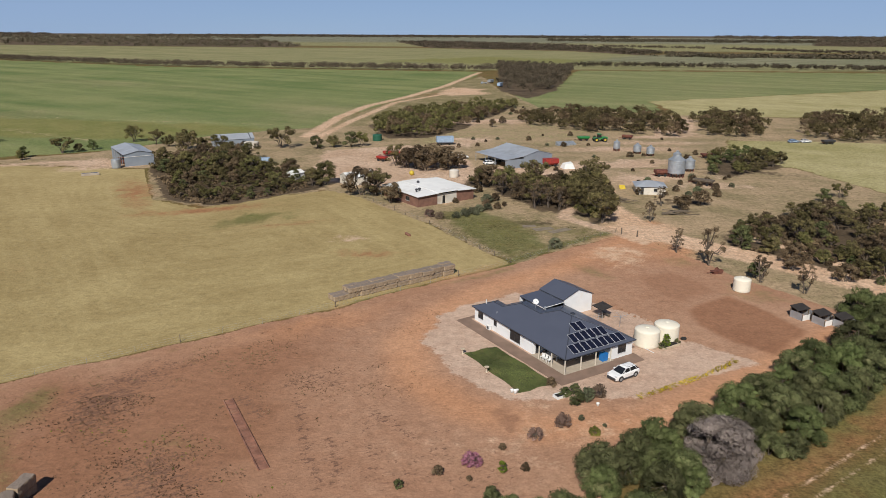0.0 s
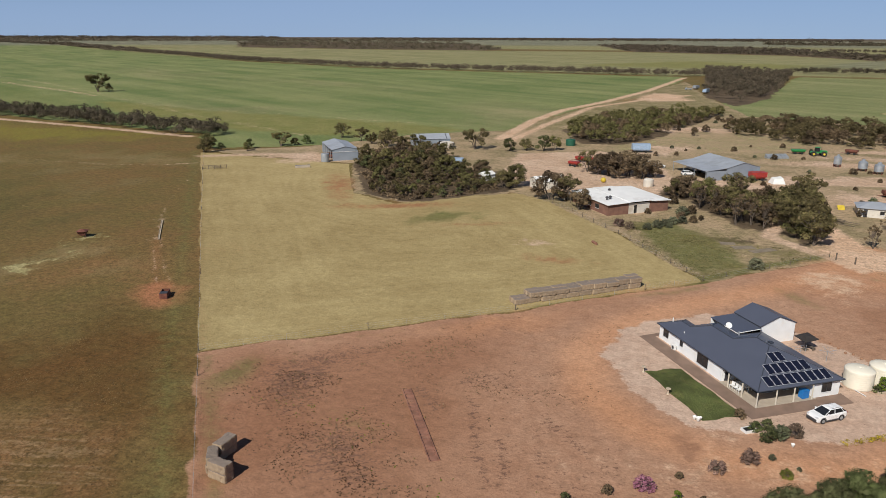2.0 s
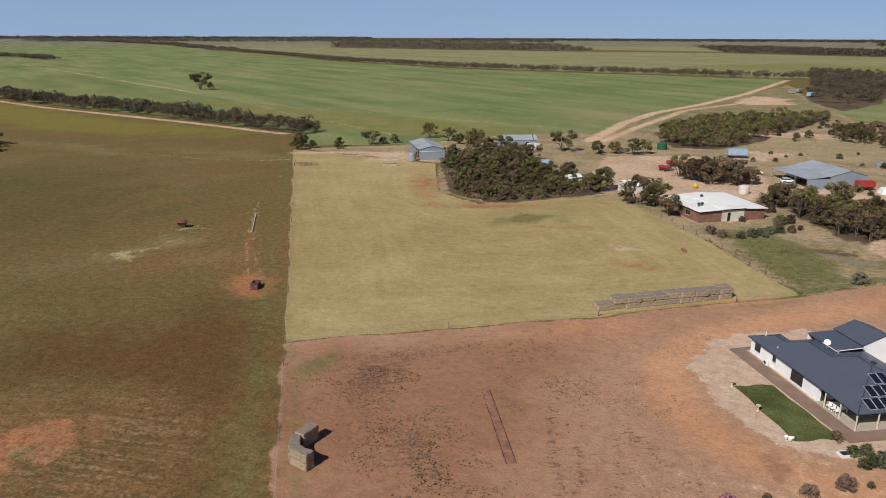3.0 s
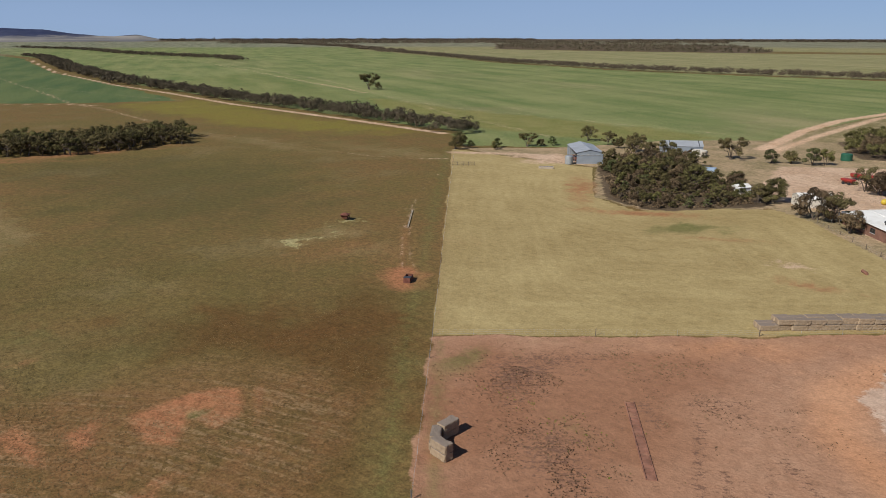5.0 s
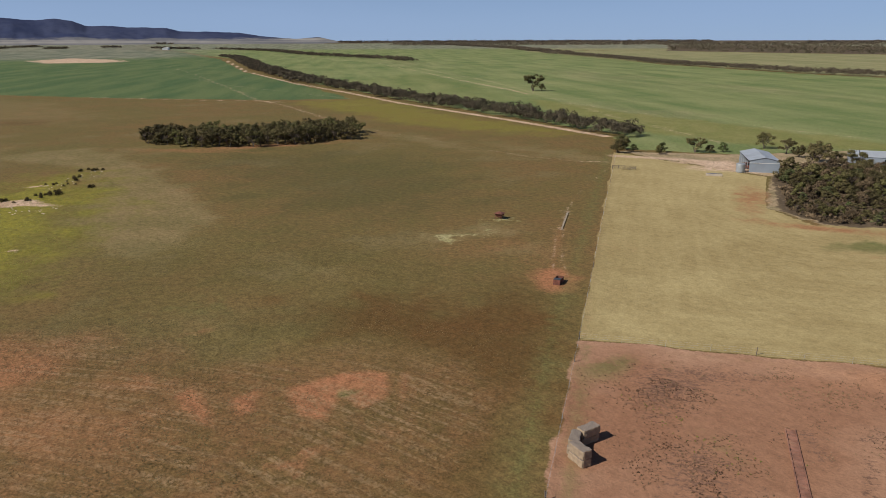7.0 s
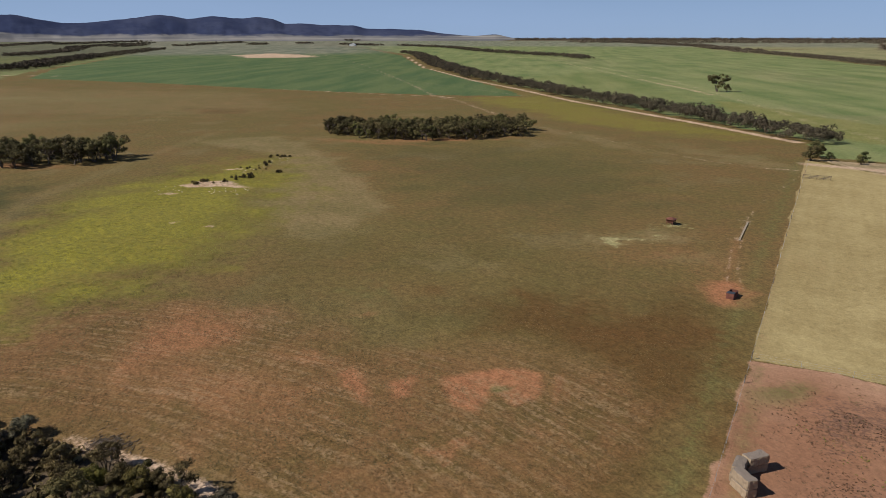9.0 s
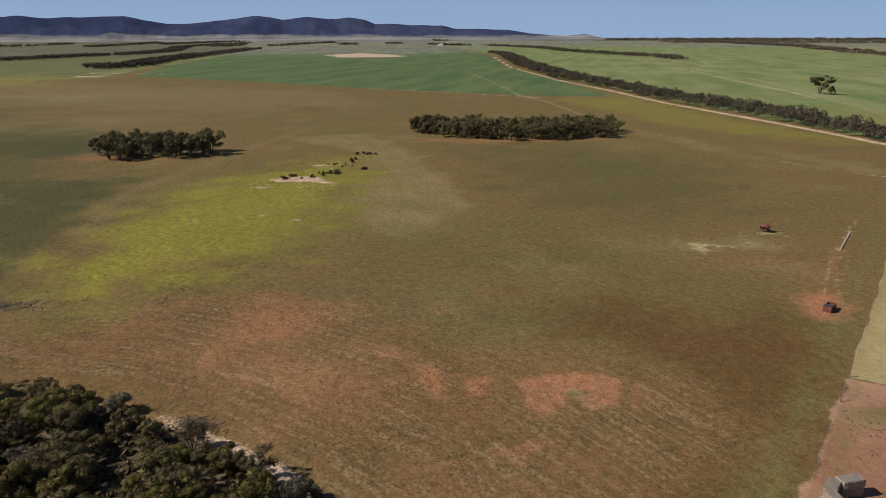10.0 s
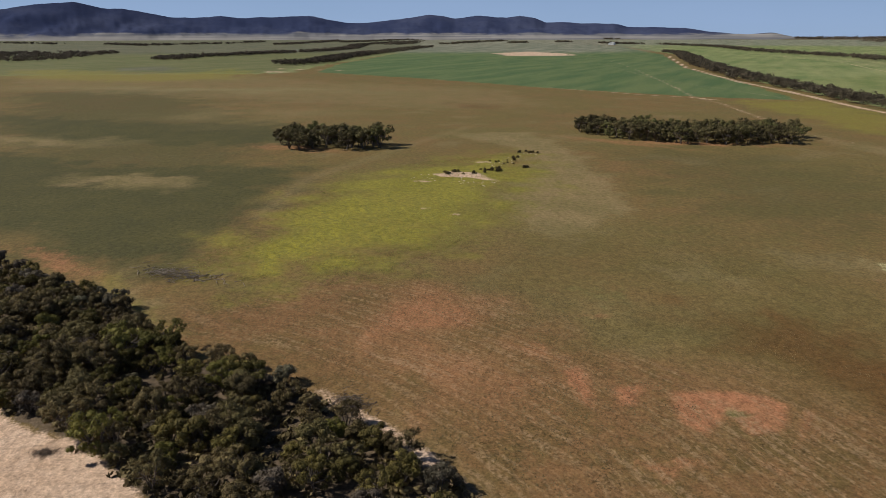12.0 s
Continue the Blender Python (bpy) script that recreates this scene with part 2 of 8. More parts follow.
    nt.links.new(node(nt, "ShaderNodeBump", {"Strength": 0.6, "Distance": 0.25, "Height": high}).outputs[0], bsdf.inputs["Normal"])
    return m


# ---- colours of the land ----
FURROW_TONE = (0.305, 0.200, 0.112)
PALE_GRASS_A, PALE_GRASS_B = (0.300, 0.268, 0.118), (0.425, 0.370, 0.195)
DRY_TAN = (0.205, 0.150, 0.072)
CROP_OLIVE_A, CROP_OLIVE_B = (0.168, 0.172, 0.050), (0.225, 0.205, 0.072)
# distance haze painted as grey-green, also used for dull far paddocks
FAR_HAZE_A, FAR_HAZE_B = (0.135, 0.145, 0.105), (0.235, 0.225, 0.165)
DRY_BROWN, DRY_OLIVE, DRY_GREEN = (0.178, 0.110, 0.045), (0.154, 0.113, 0.042), (0.122, 0.104, 0.035)
WORN_A, WORN_B = (0.205, 0.108, 0.048), (0.136, 0.090, 0.034)
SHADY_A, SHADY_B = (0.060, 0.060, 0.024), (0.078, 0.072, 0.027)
BLUE_CROP_A, BLUE_CROP_B = (0.070, 0.115, 0.046), (0.118, 0.150, 0.060)
ORANGE_A, ORANGE_B = (0.47, 0.240, 0.130), (0.53, 0.290, 0.168)
DEEP_RED_A, DEEP_RED_B = (0.248, 0.120, 0.068), (0.295, 0.146, 0.083)
CROP_A, CROP_B = (0.112, 0.158, 0.052), (0.250, 0.258, 0.110)
BEIGE_A, BEIGE_B = (0.400, 0.292, 0.182), (0.245, 0.196, 0.108)
DARK_A, DARK_B = (0.128, 0.064, 0.023), (0.118, 0.068, 0.024)
TAN_A, TAN_B = (0.250, 0.183, 0.088), (0.175, 0.138, 0.058)
YELLOW_A, YELLOW_B = (0.305, 0.264, 0.032), (0.158, 0.146, 0.036)
STRAW_A, STRAW_B = (0.285, 0.212, 0.094), (0.430, 0.340, 0.165)
# litter and scrub floor, darkened to add tree shade to the colour
SCRUB_SHADE_A, SCRUB_SHADE_B = (0.078, 0.057, 0.037), (0.135, 0.098, 0.063)
GRASS_A, GRASS_B = (0.112, 0.132, 0.040), (0.158, 0.140, 0.054)
RED_A, RED_B = (0.335, 0.180, 0.110), (0.425, 0.256, 0.166)
WEED_A, WEED_B = (0.152, 0.082, 0.058), (0.205, 0.118, 0.080)
# pale yellow-green of fields and crop, with distance haze lightened into it
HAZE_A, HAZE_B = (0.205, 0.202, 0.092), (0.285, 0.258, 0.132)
SOFT_RED_A, SOFT_RED_B = (0.37, 0.160, 0.080), (0.29, 0.140, 0.068)
TRACK_A, TRACK_B = (0.53, 0.348, 0.225), (0.62, 0.435, 0.300)
RUT_A, RUT_B = (0.24, 0.125, 0.078), (0.29, 0.155, 0.095)
GRAVEL_A, GRAVEL_B = (0.47, 0.325, 0.240), (0.545, 0.395, 0.300)
SAND_A, SAND_B = (0.46, 0.315, 0.212), (0.56, 0.405, 0.292)

GROUND = ground_material()
LEAF_OLIVE = foliage("mallee leaves", (0.048, 0.045, 0.019), (0.185, 0.158, 0.064), (0.21, 0.15, 0.085), 0.16, 0.14)
LEAF_DARK = foliage("dark scrub leaves", (0.056, 0.044, 0.019), (0.245, 0.188, 0.078), (0.19, 0.13, 0.075), 0.18, 0.12, 0.15)
LEAF_SCRUB_OLIVE = foliage("olive scrub leaves", (0.054, 0.046, 0.013), (0.225, 0.180, 0.050), (0.21, 0.15, 0.06), 0.14, 0.12)
LEAF_SCRUB_GREY = foliage("grey scrub leaves", (0.070, 0.058, 0.044), (0.230, 0.188, 0.140), (0.18, 0.13, 0.09), 0.2, 0.10)
LEAF_HEDGE = foliage("hedge leaves", (0.046, 0.056, 0.021), (0.165, 0.180, 0.076), (0.19, 0.16, 0.085), 0.10, 0.15)
LEAF_GREY = foliage("grey bush leaves", (0.150, 0.122, 0.110), (0.34, 0.285, 0.25), (0.19, 0.15, 0.13))
LEAF_BROWN = foliage("dry brown leaves", (0.070, 0.050, 0.031), (0.205, 0.146, 0.088), (0.22, 0.155, 0.09), fresh=0.05)
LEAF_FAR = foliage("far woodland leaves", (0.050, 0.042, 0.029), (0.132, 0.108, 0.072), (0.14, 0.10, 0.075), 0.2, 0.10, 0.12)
LEAF_PINK = foliage("pink blossom", (0.30, 0.10, 0.17), (0.45, 0.22, 0.28), (0.2, 0.12, 0.10))
LEAF_LIME = foliage("bright creeper leaves", (0.09, 0.15, 0.015), (0.22, 0.28, 0.03), (0.2, 0.2, 0.05))
LEAF_SAGE = foliage("sage leaves", (0.12, 0.128, 0.075), (0.21, 0.215, 0.135), (0.18, 0.16, 0.10))
LEAF_YELLOW = foliage("yellow flowers", (0.20, 0.16, 0.02), (0.45, 0.32, 0.03), (0.15, 0.15, 0.04))
LEAF_TWIG = foliage("bare reddish twigs", (0.130, 0.082, 0.066), (0.29, 0.190, 0.150), (0.15, 0.10, 0.08), 0.2, 0.1)
LEAF_MEADOW = foliage("flowering meadow tufts", (0.11, 0.115, 0.035), (0.25, 0.23, 0.045), (0.30, 0.24, 0.12), 0.2, 0.3)
LEAF_DRYGRASS = foliage("dry grass tufts", (0.125, 0.100, 0.044), (0.22, 0.175, 0.080), (0.30, 0.20, 0.11), 0.25, 0.3)
LEAF_WEED = foliage("dry dark weeds", (0.150, 0.090, 0.060), (0.240, 0.150, 0.095), (0.20, 0.16, 0.08), 0.2, 0.25)
LEAF_SAGE_DARK = foliage("dull sage tufts", (0.075, 0.080, 0.040), (0.125, 0.125, 0.065), (0.16, 0.13, 0.07), 0.1, 0.1)
LAWN = foliage("lawn blades", (0.082, 0.104, 0.030), (0.135, 0.155, 0.050), (0.20, 0.16, 0.08), 0.14)
BARK = surface("bark", (0.125, 0.098, 0.075), 0.9, var=0.35, scale=3, stain=(0.10, 0.07, 0.05))
ROOF = surface("slate grey steel roof", (0.082, 0.092, 0.126), 0.42, 0.0, 0.035, 0.4, 6, 0.04, spec=0.5)
SHADED_WALL = surface("verandah wall with shade in its colour", (0.10, 0.082, 0.072), 0.85, var=0.12, scale=1.0)
ROOF_EDGE = surface("dark grey trim", (0.045, 0.050, 0.064), 0.45, var=0.1)
WHITE_WALL = surface("white rendered wall", (0.78, 0.79, 0.79), 0.75, var=0.04, scale=0.8, stain=(0.76, 0.73, 0.68))
CREAM = surface("cream post paint", (0.66, 0.60, 0.50), 0.6, var=0.06)
OLD_SLAB = surface("broken concrete", (0.22, 0.18, 0.13), 0.9, var=0.2, scale=0.9)
SLAB = surface("concrete slab", (0.40, 0.34, 0.27), 0.85, var=0.12, scale=0.9)
PAVING = surface("brown paving", (0.23, 0.155, 0.115), 0.85, var=0.15, scale=0.5, fine=6)
GLASS = surface("dark window glass", (0.018, 0.020, 0.024), 0.12, var=0.1, bump=0.0, spec=0.8)
FRAME_DARK = surface("dark window frame", (0.05, 0.05, 0.055), 0.4, var=0.1)
PANEL = surface("solar cell glass", (0.010, 0.012, 0.026), 0.16, var=0.12, bump=0.0, spec=0.6)
PANEL_RIM = surface("aluminium rim", (0.66, 0.67, 0.69), 0.4, 0.3, 0.05)
PLASTIC_CREAM = surface("cream plastic tank", (0.76, 0.71, 0.59), 0.6, var=0.04, scale=0.7, stain=(0.66, 0.60, 0.48))
BLUE = surface("blue plastic", (0.02, 0.17, 0.48), 0.4, var=0.1)
WHITE_PAINT = surface("white car paint", (0.80, 0.80, 0.80), 0.25, var=0.02, bump=0.0, spec=0.6)
RUBBER = surface("rubber", (0.025, 0.024, 0.023), 0.85, var=0.2)
STEEL = surface("galvanised steel", (0.42, 0.45, 0.48), 0.45, 0.55, 0.12, 0.8, 8, 0.2)
STEEL_ROOF = surface("weathered zinc roof", (0.46, 0.49, 0.53), 0.5, 0.35, 0.10, 0.25, 5, 0.3, stain=(0.36, 0.38, 0.40), ribs=1.2)
STEEL_WALL = surface("grey blue shed wall", (0.27, 0.31, 0.36), 0.55, 0.2, 0.08, 0.3, 5, 0.3, ribs=1.2)
PALE_ROOF = surface("chalky white roof", (0.80, 0.80, 0.78), 0.6, 0.0, 0.05, 0.3, 5, 0.3, stain=(0.66, 0.65, 0.62), ribs=1.0)
BRICK = surface("red brown brick", (0.20, 0.105, 0.075), 0.9, var=0.2, scale=0.8, fine=8)
PALE_WALL = surface("off-white sheet wall", (0.60, 0.56, 0.49), 0.7, var=0.08, scale=0.4, stain=(0.45, 0.38, 0.30))
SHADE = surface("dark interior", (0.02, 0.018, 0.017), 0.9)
RUST = surface("rusted iron", (0.17, 0.065, 0.045), 0.85, 0.1, 0.35, 1.2, 9, 0.3, stain=(0.09, 0.05, 0.04))
RUST_DUSTY = surface("dusty rusted iron", (0.26, 0.125, 0.085), 0.9, 0.0, 0.3, 0.8, 7, 0.3, stain=(0.36, 0.19, 0.12))
RED_PAINT = surface("red machine paint", (0.33, 0.038, 0.030), 0.45, var=0.2, stain=(0.22, 0.04, 0.03))
GREEN_PAINT = surface("green machine paint", (0.03, 0.22, 0.06), 0.4, var=0.15)
YELLOW_PAINT = surface("yellow paint", (0.54, 0.40, 0.04), 0.45, var=0.1)
BLUE_PAINT = surface("faded blue paint", (0.29, 0.39, 0.52), 0.5, var=0.15, stain=(0.3, 0.36, 0.42))
TANK_GREEN = surface("green tank", (0.02, 0.10, 0.06), 0.5, var=0.15)
CANVAS = surface("white tarpaulin", (0.72, 0.72, 0.70), 0.7, var=0.06)
WOOD_GREY = surface("weathered timber", (0.17, 0.135, 0.10), 0.9, var=0.3, scale=3, fine=16, each=0.5)
DEAD_WOOD = surface("bleached dead wood", (0.26, 0.21, 0.165), 0.9, var=0.3, scale=3, fine=16, each=0.6)
RED_STONE = surface("reddish ironstone", (0.36, 0.20, 0.12), 0.9, var=0.2, scale=2, each=0.3)
STONE = surface("pale limestone", (0.56, 0.46, 0.34), 0.9, var=0.15, scale=2, each=0.3)
SHADE_CLOTH = surface("dark shade cloth", (0.035, 0.030, 0.028), 0.85, var=0.2)


def bale_material():
    m, nt, bsdf = blank("pressed hay")
    at = node(nt, "ShaderNodeTexCoord").outputs["Object"]
    rnd = node(nt, "ShaderNodeObjectInfo").outputs["Random"]
    flakes = grain(nt, node(nt, "ShaderNodeMapping", {"Vector": at, "Scale": (9.0, 1.2, 1.2)}).outputs[0], 1.0, 5.0, 0.65)
    stalks = grain(nt, at, 22.0, 3.0)
    # sun-bleached sides, weather-grey tops
    up = node(nt, "ShaderNodeSeparateXYZ", {0: node(nt, "ShaderNodeNewGeometry").outputs["Normal"]}).outputs[2]
    col = blend(nt, step(nt, flakes, 0.3, 0.7), (0.27, 0.195, 0.128), (0.38, 0.285, 0.185))
    col = blend(nt, calc(nt, "MULTIPLY", step(nt, up, 0.5, 0.9), 0.9), col, blend(nt, stalks, (0.19, 0.150, 0.125), (0.27, 0.215, 0.180)))
    col = blend(nt, calc(nt, "MULTIPLY", rnd, 0.4), col, (0.17, 0.14, 0.11))
    nt.links.new(col, bsdf.inputs["Base Color"])
    bsdf.inputs["Roughness"].default_value = 0.95
    nt.links.new(node(nt, "ShaderNodeBump", {"Strength": 0.6, "Distance": 0.06, "Height": calc(nt, "ADD", flakes, stalks)}).outputs[0], bsdf.inputs["Normal"])
    return m


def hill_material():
    """Dark scrub slopes and pale paddocks at the foot, blue haze put into both."""
    m, nt, bsdf = blank("distant hills in painted haze blue")
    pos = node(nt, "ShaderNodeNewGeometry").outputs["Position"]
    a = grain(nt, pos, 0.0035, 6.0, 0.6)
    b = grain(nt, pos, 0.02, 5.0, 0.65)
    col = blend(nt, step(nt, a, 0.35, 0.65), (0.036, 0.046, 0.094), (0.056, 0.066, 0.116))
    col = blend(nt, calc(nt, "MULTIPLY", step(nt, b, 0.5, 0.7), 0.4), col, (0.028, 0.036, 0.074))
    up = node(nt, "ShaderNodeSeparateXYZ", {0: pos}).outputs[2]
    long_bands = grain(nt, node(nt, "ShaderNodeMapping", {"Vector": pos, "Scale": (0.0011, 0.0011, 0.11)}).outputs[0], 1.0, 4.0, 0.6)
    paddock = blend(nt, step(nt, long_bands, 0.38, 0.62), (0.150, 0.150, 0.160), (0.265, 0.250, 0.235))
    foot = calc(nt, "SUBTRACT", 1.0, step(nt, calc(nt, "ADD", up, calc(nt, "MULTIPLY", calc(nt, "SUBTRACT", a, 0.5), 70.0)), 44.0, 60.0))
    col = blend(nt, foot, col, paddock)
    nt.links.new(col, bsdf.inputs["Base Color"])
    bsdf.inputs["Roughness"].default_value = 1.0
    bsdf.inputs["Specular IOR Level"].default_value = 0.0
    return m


HAY = bale_material()
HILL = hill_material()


# ---- building tools ----
class Geo:
    """Gathers points and faces of one mesh."""

    def __init__(self):
        self.v, self.f = [], []

    def add(self, pts, faces):
        n = len(self.v)
        self.v += [tuple(p) for p in pts]
        self.f += [tuple(n + i for i in f) for f in faces]
        return self

    def face(self, *pts):
        return self.add(pts, [tuple(range(len(pts)))])

    def box(self, x0, x1, y0, y1, z0, z1):
        return self.add([(x, y, z) for z in (z0, z1) for y in (y0, y1) for x in (x0, x1)],
                        [(0, 2, 3, 1), (4, 5, 7, 6), (0, 1, 5, 4), (2, 6, 7, 3), (0, 4, 6, 2), (1, 3, 7, 5)])

    def prism(self, outline, z0, z1):
        n = len(outline)
        self.add([(x, y, z0) for x, y in outline] + [(x, y, z1) for x, y in outline],
                 [tuple(range(n))[::-1], tuple(range(n, 2 * n))] + [(i, (i + 1) % n, n + (i + 1) % n, n + i) for i in range(n)])
        return self

    def tube(self, p, q, r0, r1=None, n=8, caps=True):
        r1 = r0 if r1 is None else r1
        p, q = Vector(p), Vector(q)
        w = (q - p).normalized()
        a = w.orthogonal().normalized()
        b = w.cross(a)
        ring = [(math.cos(2 * math.pi * i / n), math.sin(2 * math.pi * i / n)) for i in range(n)]
        pts = [p + (a * c + b * s) * r0 for c, s in ring] + [q + (a * c + b * s) * r1 for c, s in ring]
        faces = [(i, (i + 1) % n, n + (i + 1) % n, n + i) for i in range(n)]
        if caps:
            faces += [tuple(range(n))[::-1], tuple(range(n, 2 * n))]
        return self.add(pts, faces)

    def spin(self, profile, n=24):
        """A turned body from (radius, height) pairs."""
        base = len(self.v)
        for r, z in profile:
            self.v += [(r * math.cos(2 * math.pi * i / n), r * math.sin(2 * math.pi * i / n), z) for i in range(n)]
        for k in range(len(profile) - 1):
            for i in range(n):
                j = (i + 1) % n
                self.f.append((base + k * n + i, base + k * n + j, base + (k + 1) * n + j, base + (k + 1) * n + i))
        self.f.append(tuple(base + i for i in range(n))[::-1])
        self.f.append(tuple(base + (len(profile) - 1) * n + i for i in range(n)))
        return self

    def mesh(self, name, material, smooth=False, bevel=0.0):
        me = bpy.data.meshes.new(name)
        me.from_pydata(self.v, [], self.f)
        if bevel:
            bm = bmesh.new()
            bm.from_mesh(me)
            bmesh.ops.remove_doubles(bm, verts=bm.verts, dist=0.0005)
            bmesh.ops.bevel(bm, geom=list(bm.edges), offset=bevel, segments=2, profile=0.6, affect="EDGES", clamp_overlap=True)
            bm.to_mesh(me)
            bm.free()
        me.materials.append(material)
        if smooth:
            me.polygons.foreach_set("use_smooth", [True] * len(me.polygons))
        me.update()
        return me


def part(name, geo, material, parent, label="", at=None, smooth=False, bevel=0.0):
    data = geo if isinstance(geo, bpy.types.Mesh) else geo.mesh(name, material, smooth, bevel)
    ob = new(name, data)
    ob.parent = parent
    if at is not None:
        ob.matrix_basis = at
    return tagged(ob, label)


def thing(name, label, category, at, group="", kind=""):
    ob = new(name)
    ob.empty_display_size = 0.3
    ob.matrix_basis = at
    return tagged(ob, label, category, group, kind)


def setting(name, geo, material, label="", category="", at=None, kind="structure", smooth=False):
    ob = new(name, geo if isinstance(geo, bpy.types.Mesh) else geo.mesh(name, material, smooth))
    if at is not None:
        ob.matrix_basis = at
    return tagged(ob, label, category, "", kind)


def cloud_mesh(name, verts, quads, material):
    me = bpy.data.meshes.new(name)
    me.vertices.add(len(verts))
    me.vertices.foreach_set("co", np.asarray(verts, np.float32).ravel())
    quads = np.asarray(quads, np.int32)
    me.loops.add(quads.size)
    me.loops.foreach_set("vertex_index", quads.ravel())
    me.polygons.add(len(quads))
    me.polygons.foreach_set("loop_start", np.arange(0, quads.size, quads.shape[1], dtype=np.int32))
    me.materials.append(material)
    me.update(calc_edges=True)
    me.validate()
    return me


# ---- the land ----
def rise(x, y):
    """The plain lifts a little towards the skyline."""
    r = np.hypot(x, y)
    return 30.0 * np.clip((r - 1200.0) / 3700.0, 0.0, None) ** 2


def inside_by(px, py, outline):
    """Metres by which points lie inside an outline (minus: outside)."""
    best = np.full(px.shape, 1e9)
    odd = np.zeros(px.shape, bool)
    n = len(outline)
    for i in range(n):
        (ax, ay), (bx, by) = outline[i], outline[(i + 1) % n]
        ex, ey = bx - ax, by - ay
        k = np.clip(((px - ax) * ex + (py - ay) * ey) / (ex * ex + ey * ey + 1e-9), 0, 1)
        best = np.minimum(best, np.hypot(px - ax - k * ex, py - ay - k * ey))
        if ay != by:
            odd ^= ((ay > py) != (by > py)) & (px < ex * (py - ay) / ey + ax)
    return np.where(odd, best, -best)


def near_line(px, py, line, half):
    best = np.full(px.shape, 1e9)
    for (ax, ay), (bx, by) in zip(line[:-1], line[1:]):
        ex, ey = bx - ax, by - ay
        k = np.clip(((px - ax) * ex + (py - ay) * ey) / (ex * ex + ey * ey + 1e-9), 0, 1)
        best = np.minimum(best, np.hypot(px - ax - k * ex, py - ay - k * ey))
    return half - best


def lattice(x, y, seed):
    """Smooth random values between -1 and 1 on a unit lattice."""
    xi, yi = np.floor(x), np.floor(y)
    fx, fy = x - xi, y - yi
    fx, fy = fx * fx * (3 - 2 * fx), fy * fy * (3 - 2 * fy)

    def at(i, j):
        h = np.sin(i * 127.1 + j * 311.7 + seed * 74.7) * 43758.5453
        return 2 * (h - np.floor(h)) - 1
    return (at(xi, yi) * (1 - fx) + at(xi + 1, yi) * fx) * (1 - fy) + (at(xi, yi + 1) * (1 - fx) + at(xi + 1, yi + 1) * fx) * fy


def wander(x, y, seed):
    return 0.55 * lattice(x, y, seed) + 0.3 * lattice(x * 2.1, y * 2.1, seed + 5) + 0.2 * lattice(x * 4.3, y * 4.3, seed + 9)


def oval(px, py, cx, cy, a, b, turn):
    low = min(a, b)
    near = np.hypot(px - cx, py - cy) < 3 * max(a, b)
    out = np.full(px.shape, -1e3)
    px, py = px[near], py[near]
    span = max(1.0, 0.9 * low)
    px, py = px + 1.1 * low * wander(px / span, py / span, 1), py + 1.1 * low * wander(px / span, py / span, 2)
    c, s = math.cos(radians(turn)), math.sin(radians(turn))
    u, w = (px - cx) * c + (py - cy) * s, -(px - cx) * s + (py - cy) * c
    out[near] = (1 - np.hypot(u / a, w / b)) * low
    return out


# outlines of the fields, in metres
STUBBLE = [(-59.6, 82.3), (-18, 110.8), (13.2, 135.0), (-3.3, 164.6), (-22.7, 193.4), (-34, 203), (-52, 190), (-64, 180), (-80, 190), (-100, 234), (-166, 243)]
RED_YARD = [(-59.6, 82.0), (-18, 110.4), (13.4, 134.5), (41, 157), (46, 150), (54, 131), (63, 115), (68, 104), (50, 90), (33, 78), (22, 67), (14, 57), (0, 46), (-10, 30), (-20, 18), (-37.3, 47.5)]
CROP_WEST = [(-168, 252), (-132, 270), (-99, 312), (-64, 342), (-40, 455), (36, 775), (42, 868), (-130, 905), (-361, 958), (-703, 1157), (-958, 1372), (-2048, 2200), (-3200, 2750), (-4900, 2600), (-4900, 1700), (-1608, 790), (-972, 520), (-664, 412), (-407, 340), (-200, 292)]
CROP_EAST = [(54, 448), (165, 905), (531, 872), (1500, 1000), (1400, 700), (368, 605), (140, 491), (126, 416), (60, 446)]
CROP_SOUTH = [(-927, -20), (-759, 100), (-593, 194), (-498, 271), (-462, 322), (-640, 385), (-972, 490), (-1608, 755), (-2600, 1050), (-3300, 900), (-2498, 310), (-1206, 14)]
FARMSTEAD = [(-166, 245), (-100, 236), (-80, 190), (-62, 181), (-35, 203), (-3, 165), (13.4, 135), (41, 157), (50, 128), (57, 113), (66, 101), (82, 112), (118, 178), (128, 202), (120, 242), (100, 240), (122, 310), (160, 300), (230, 300), (235, 385), (132, 408), (60, 445), (45, 600), (40, 780), (-38, 460), (-62, 345), (-100, 318), (-132, 268)]
PADDOCK_EAST = [(99, 238), (120, 242), (128, 202), (175, 190), (260, 250), (230, 297), (122, 309)]
PALE_BAND = [(140, 491), (368, 603), (900, 640), (600, 400), (240, 390), (132, 408)]
GARDEN_PATCH = [(13.5, 135.2), (-3.0, 165), (2, 184), (17, 180), (29, 164), (40, 160)]
GRAVEL_DRIVE = [(-2.8, 98), (0.2, 107), (6, 113), (12, 117.5), (24, 116), (34, 104), (38, 97), (43.5, 90.5), (34, 84.5), (25, 80), (15.6, 79.6), (9, 79.5), (5, 82), (0, 89)]
FAR_PALE = [(-1700, 1900), (-700, 1180), (-361, 975), (42, 890), (160, 930), (560, 900), (1800, 1200), (2000, 1700), (700, 1600), (430, 1560), (310, 1880), (-40, 2120), (-465, 2110), (-885, 2140), (-1340, 2210)]
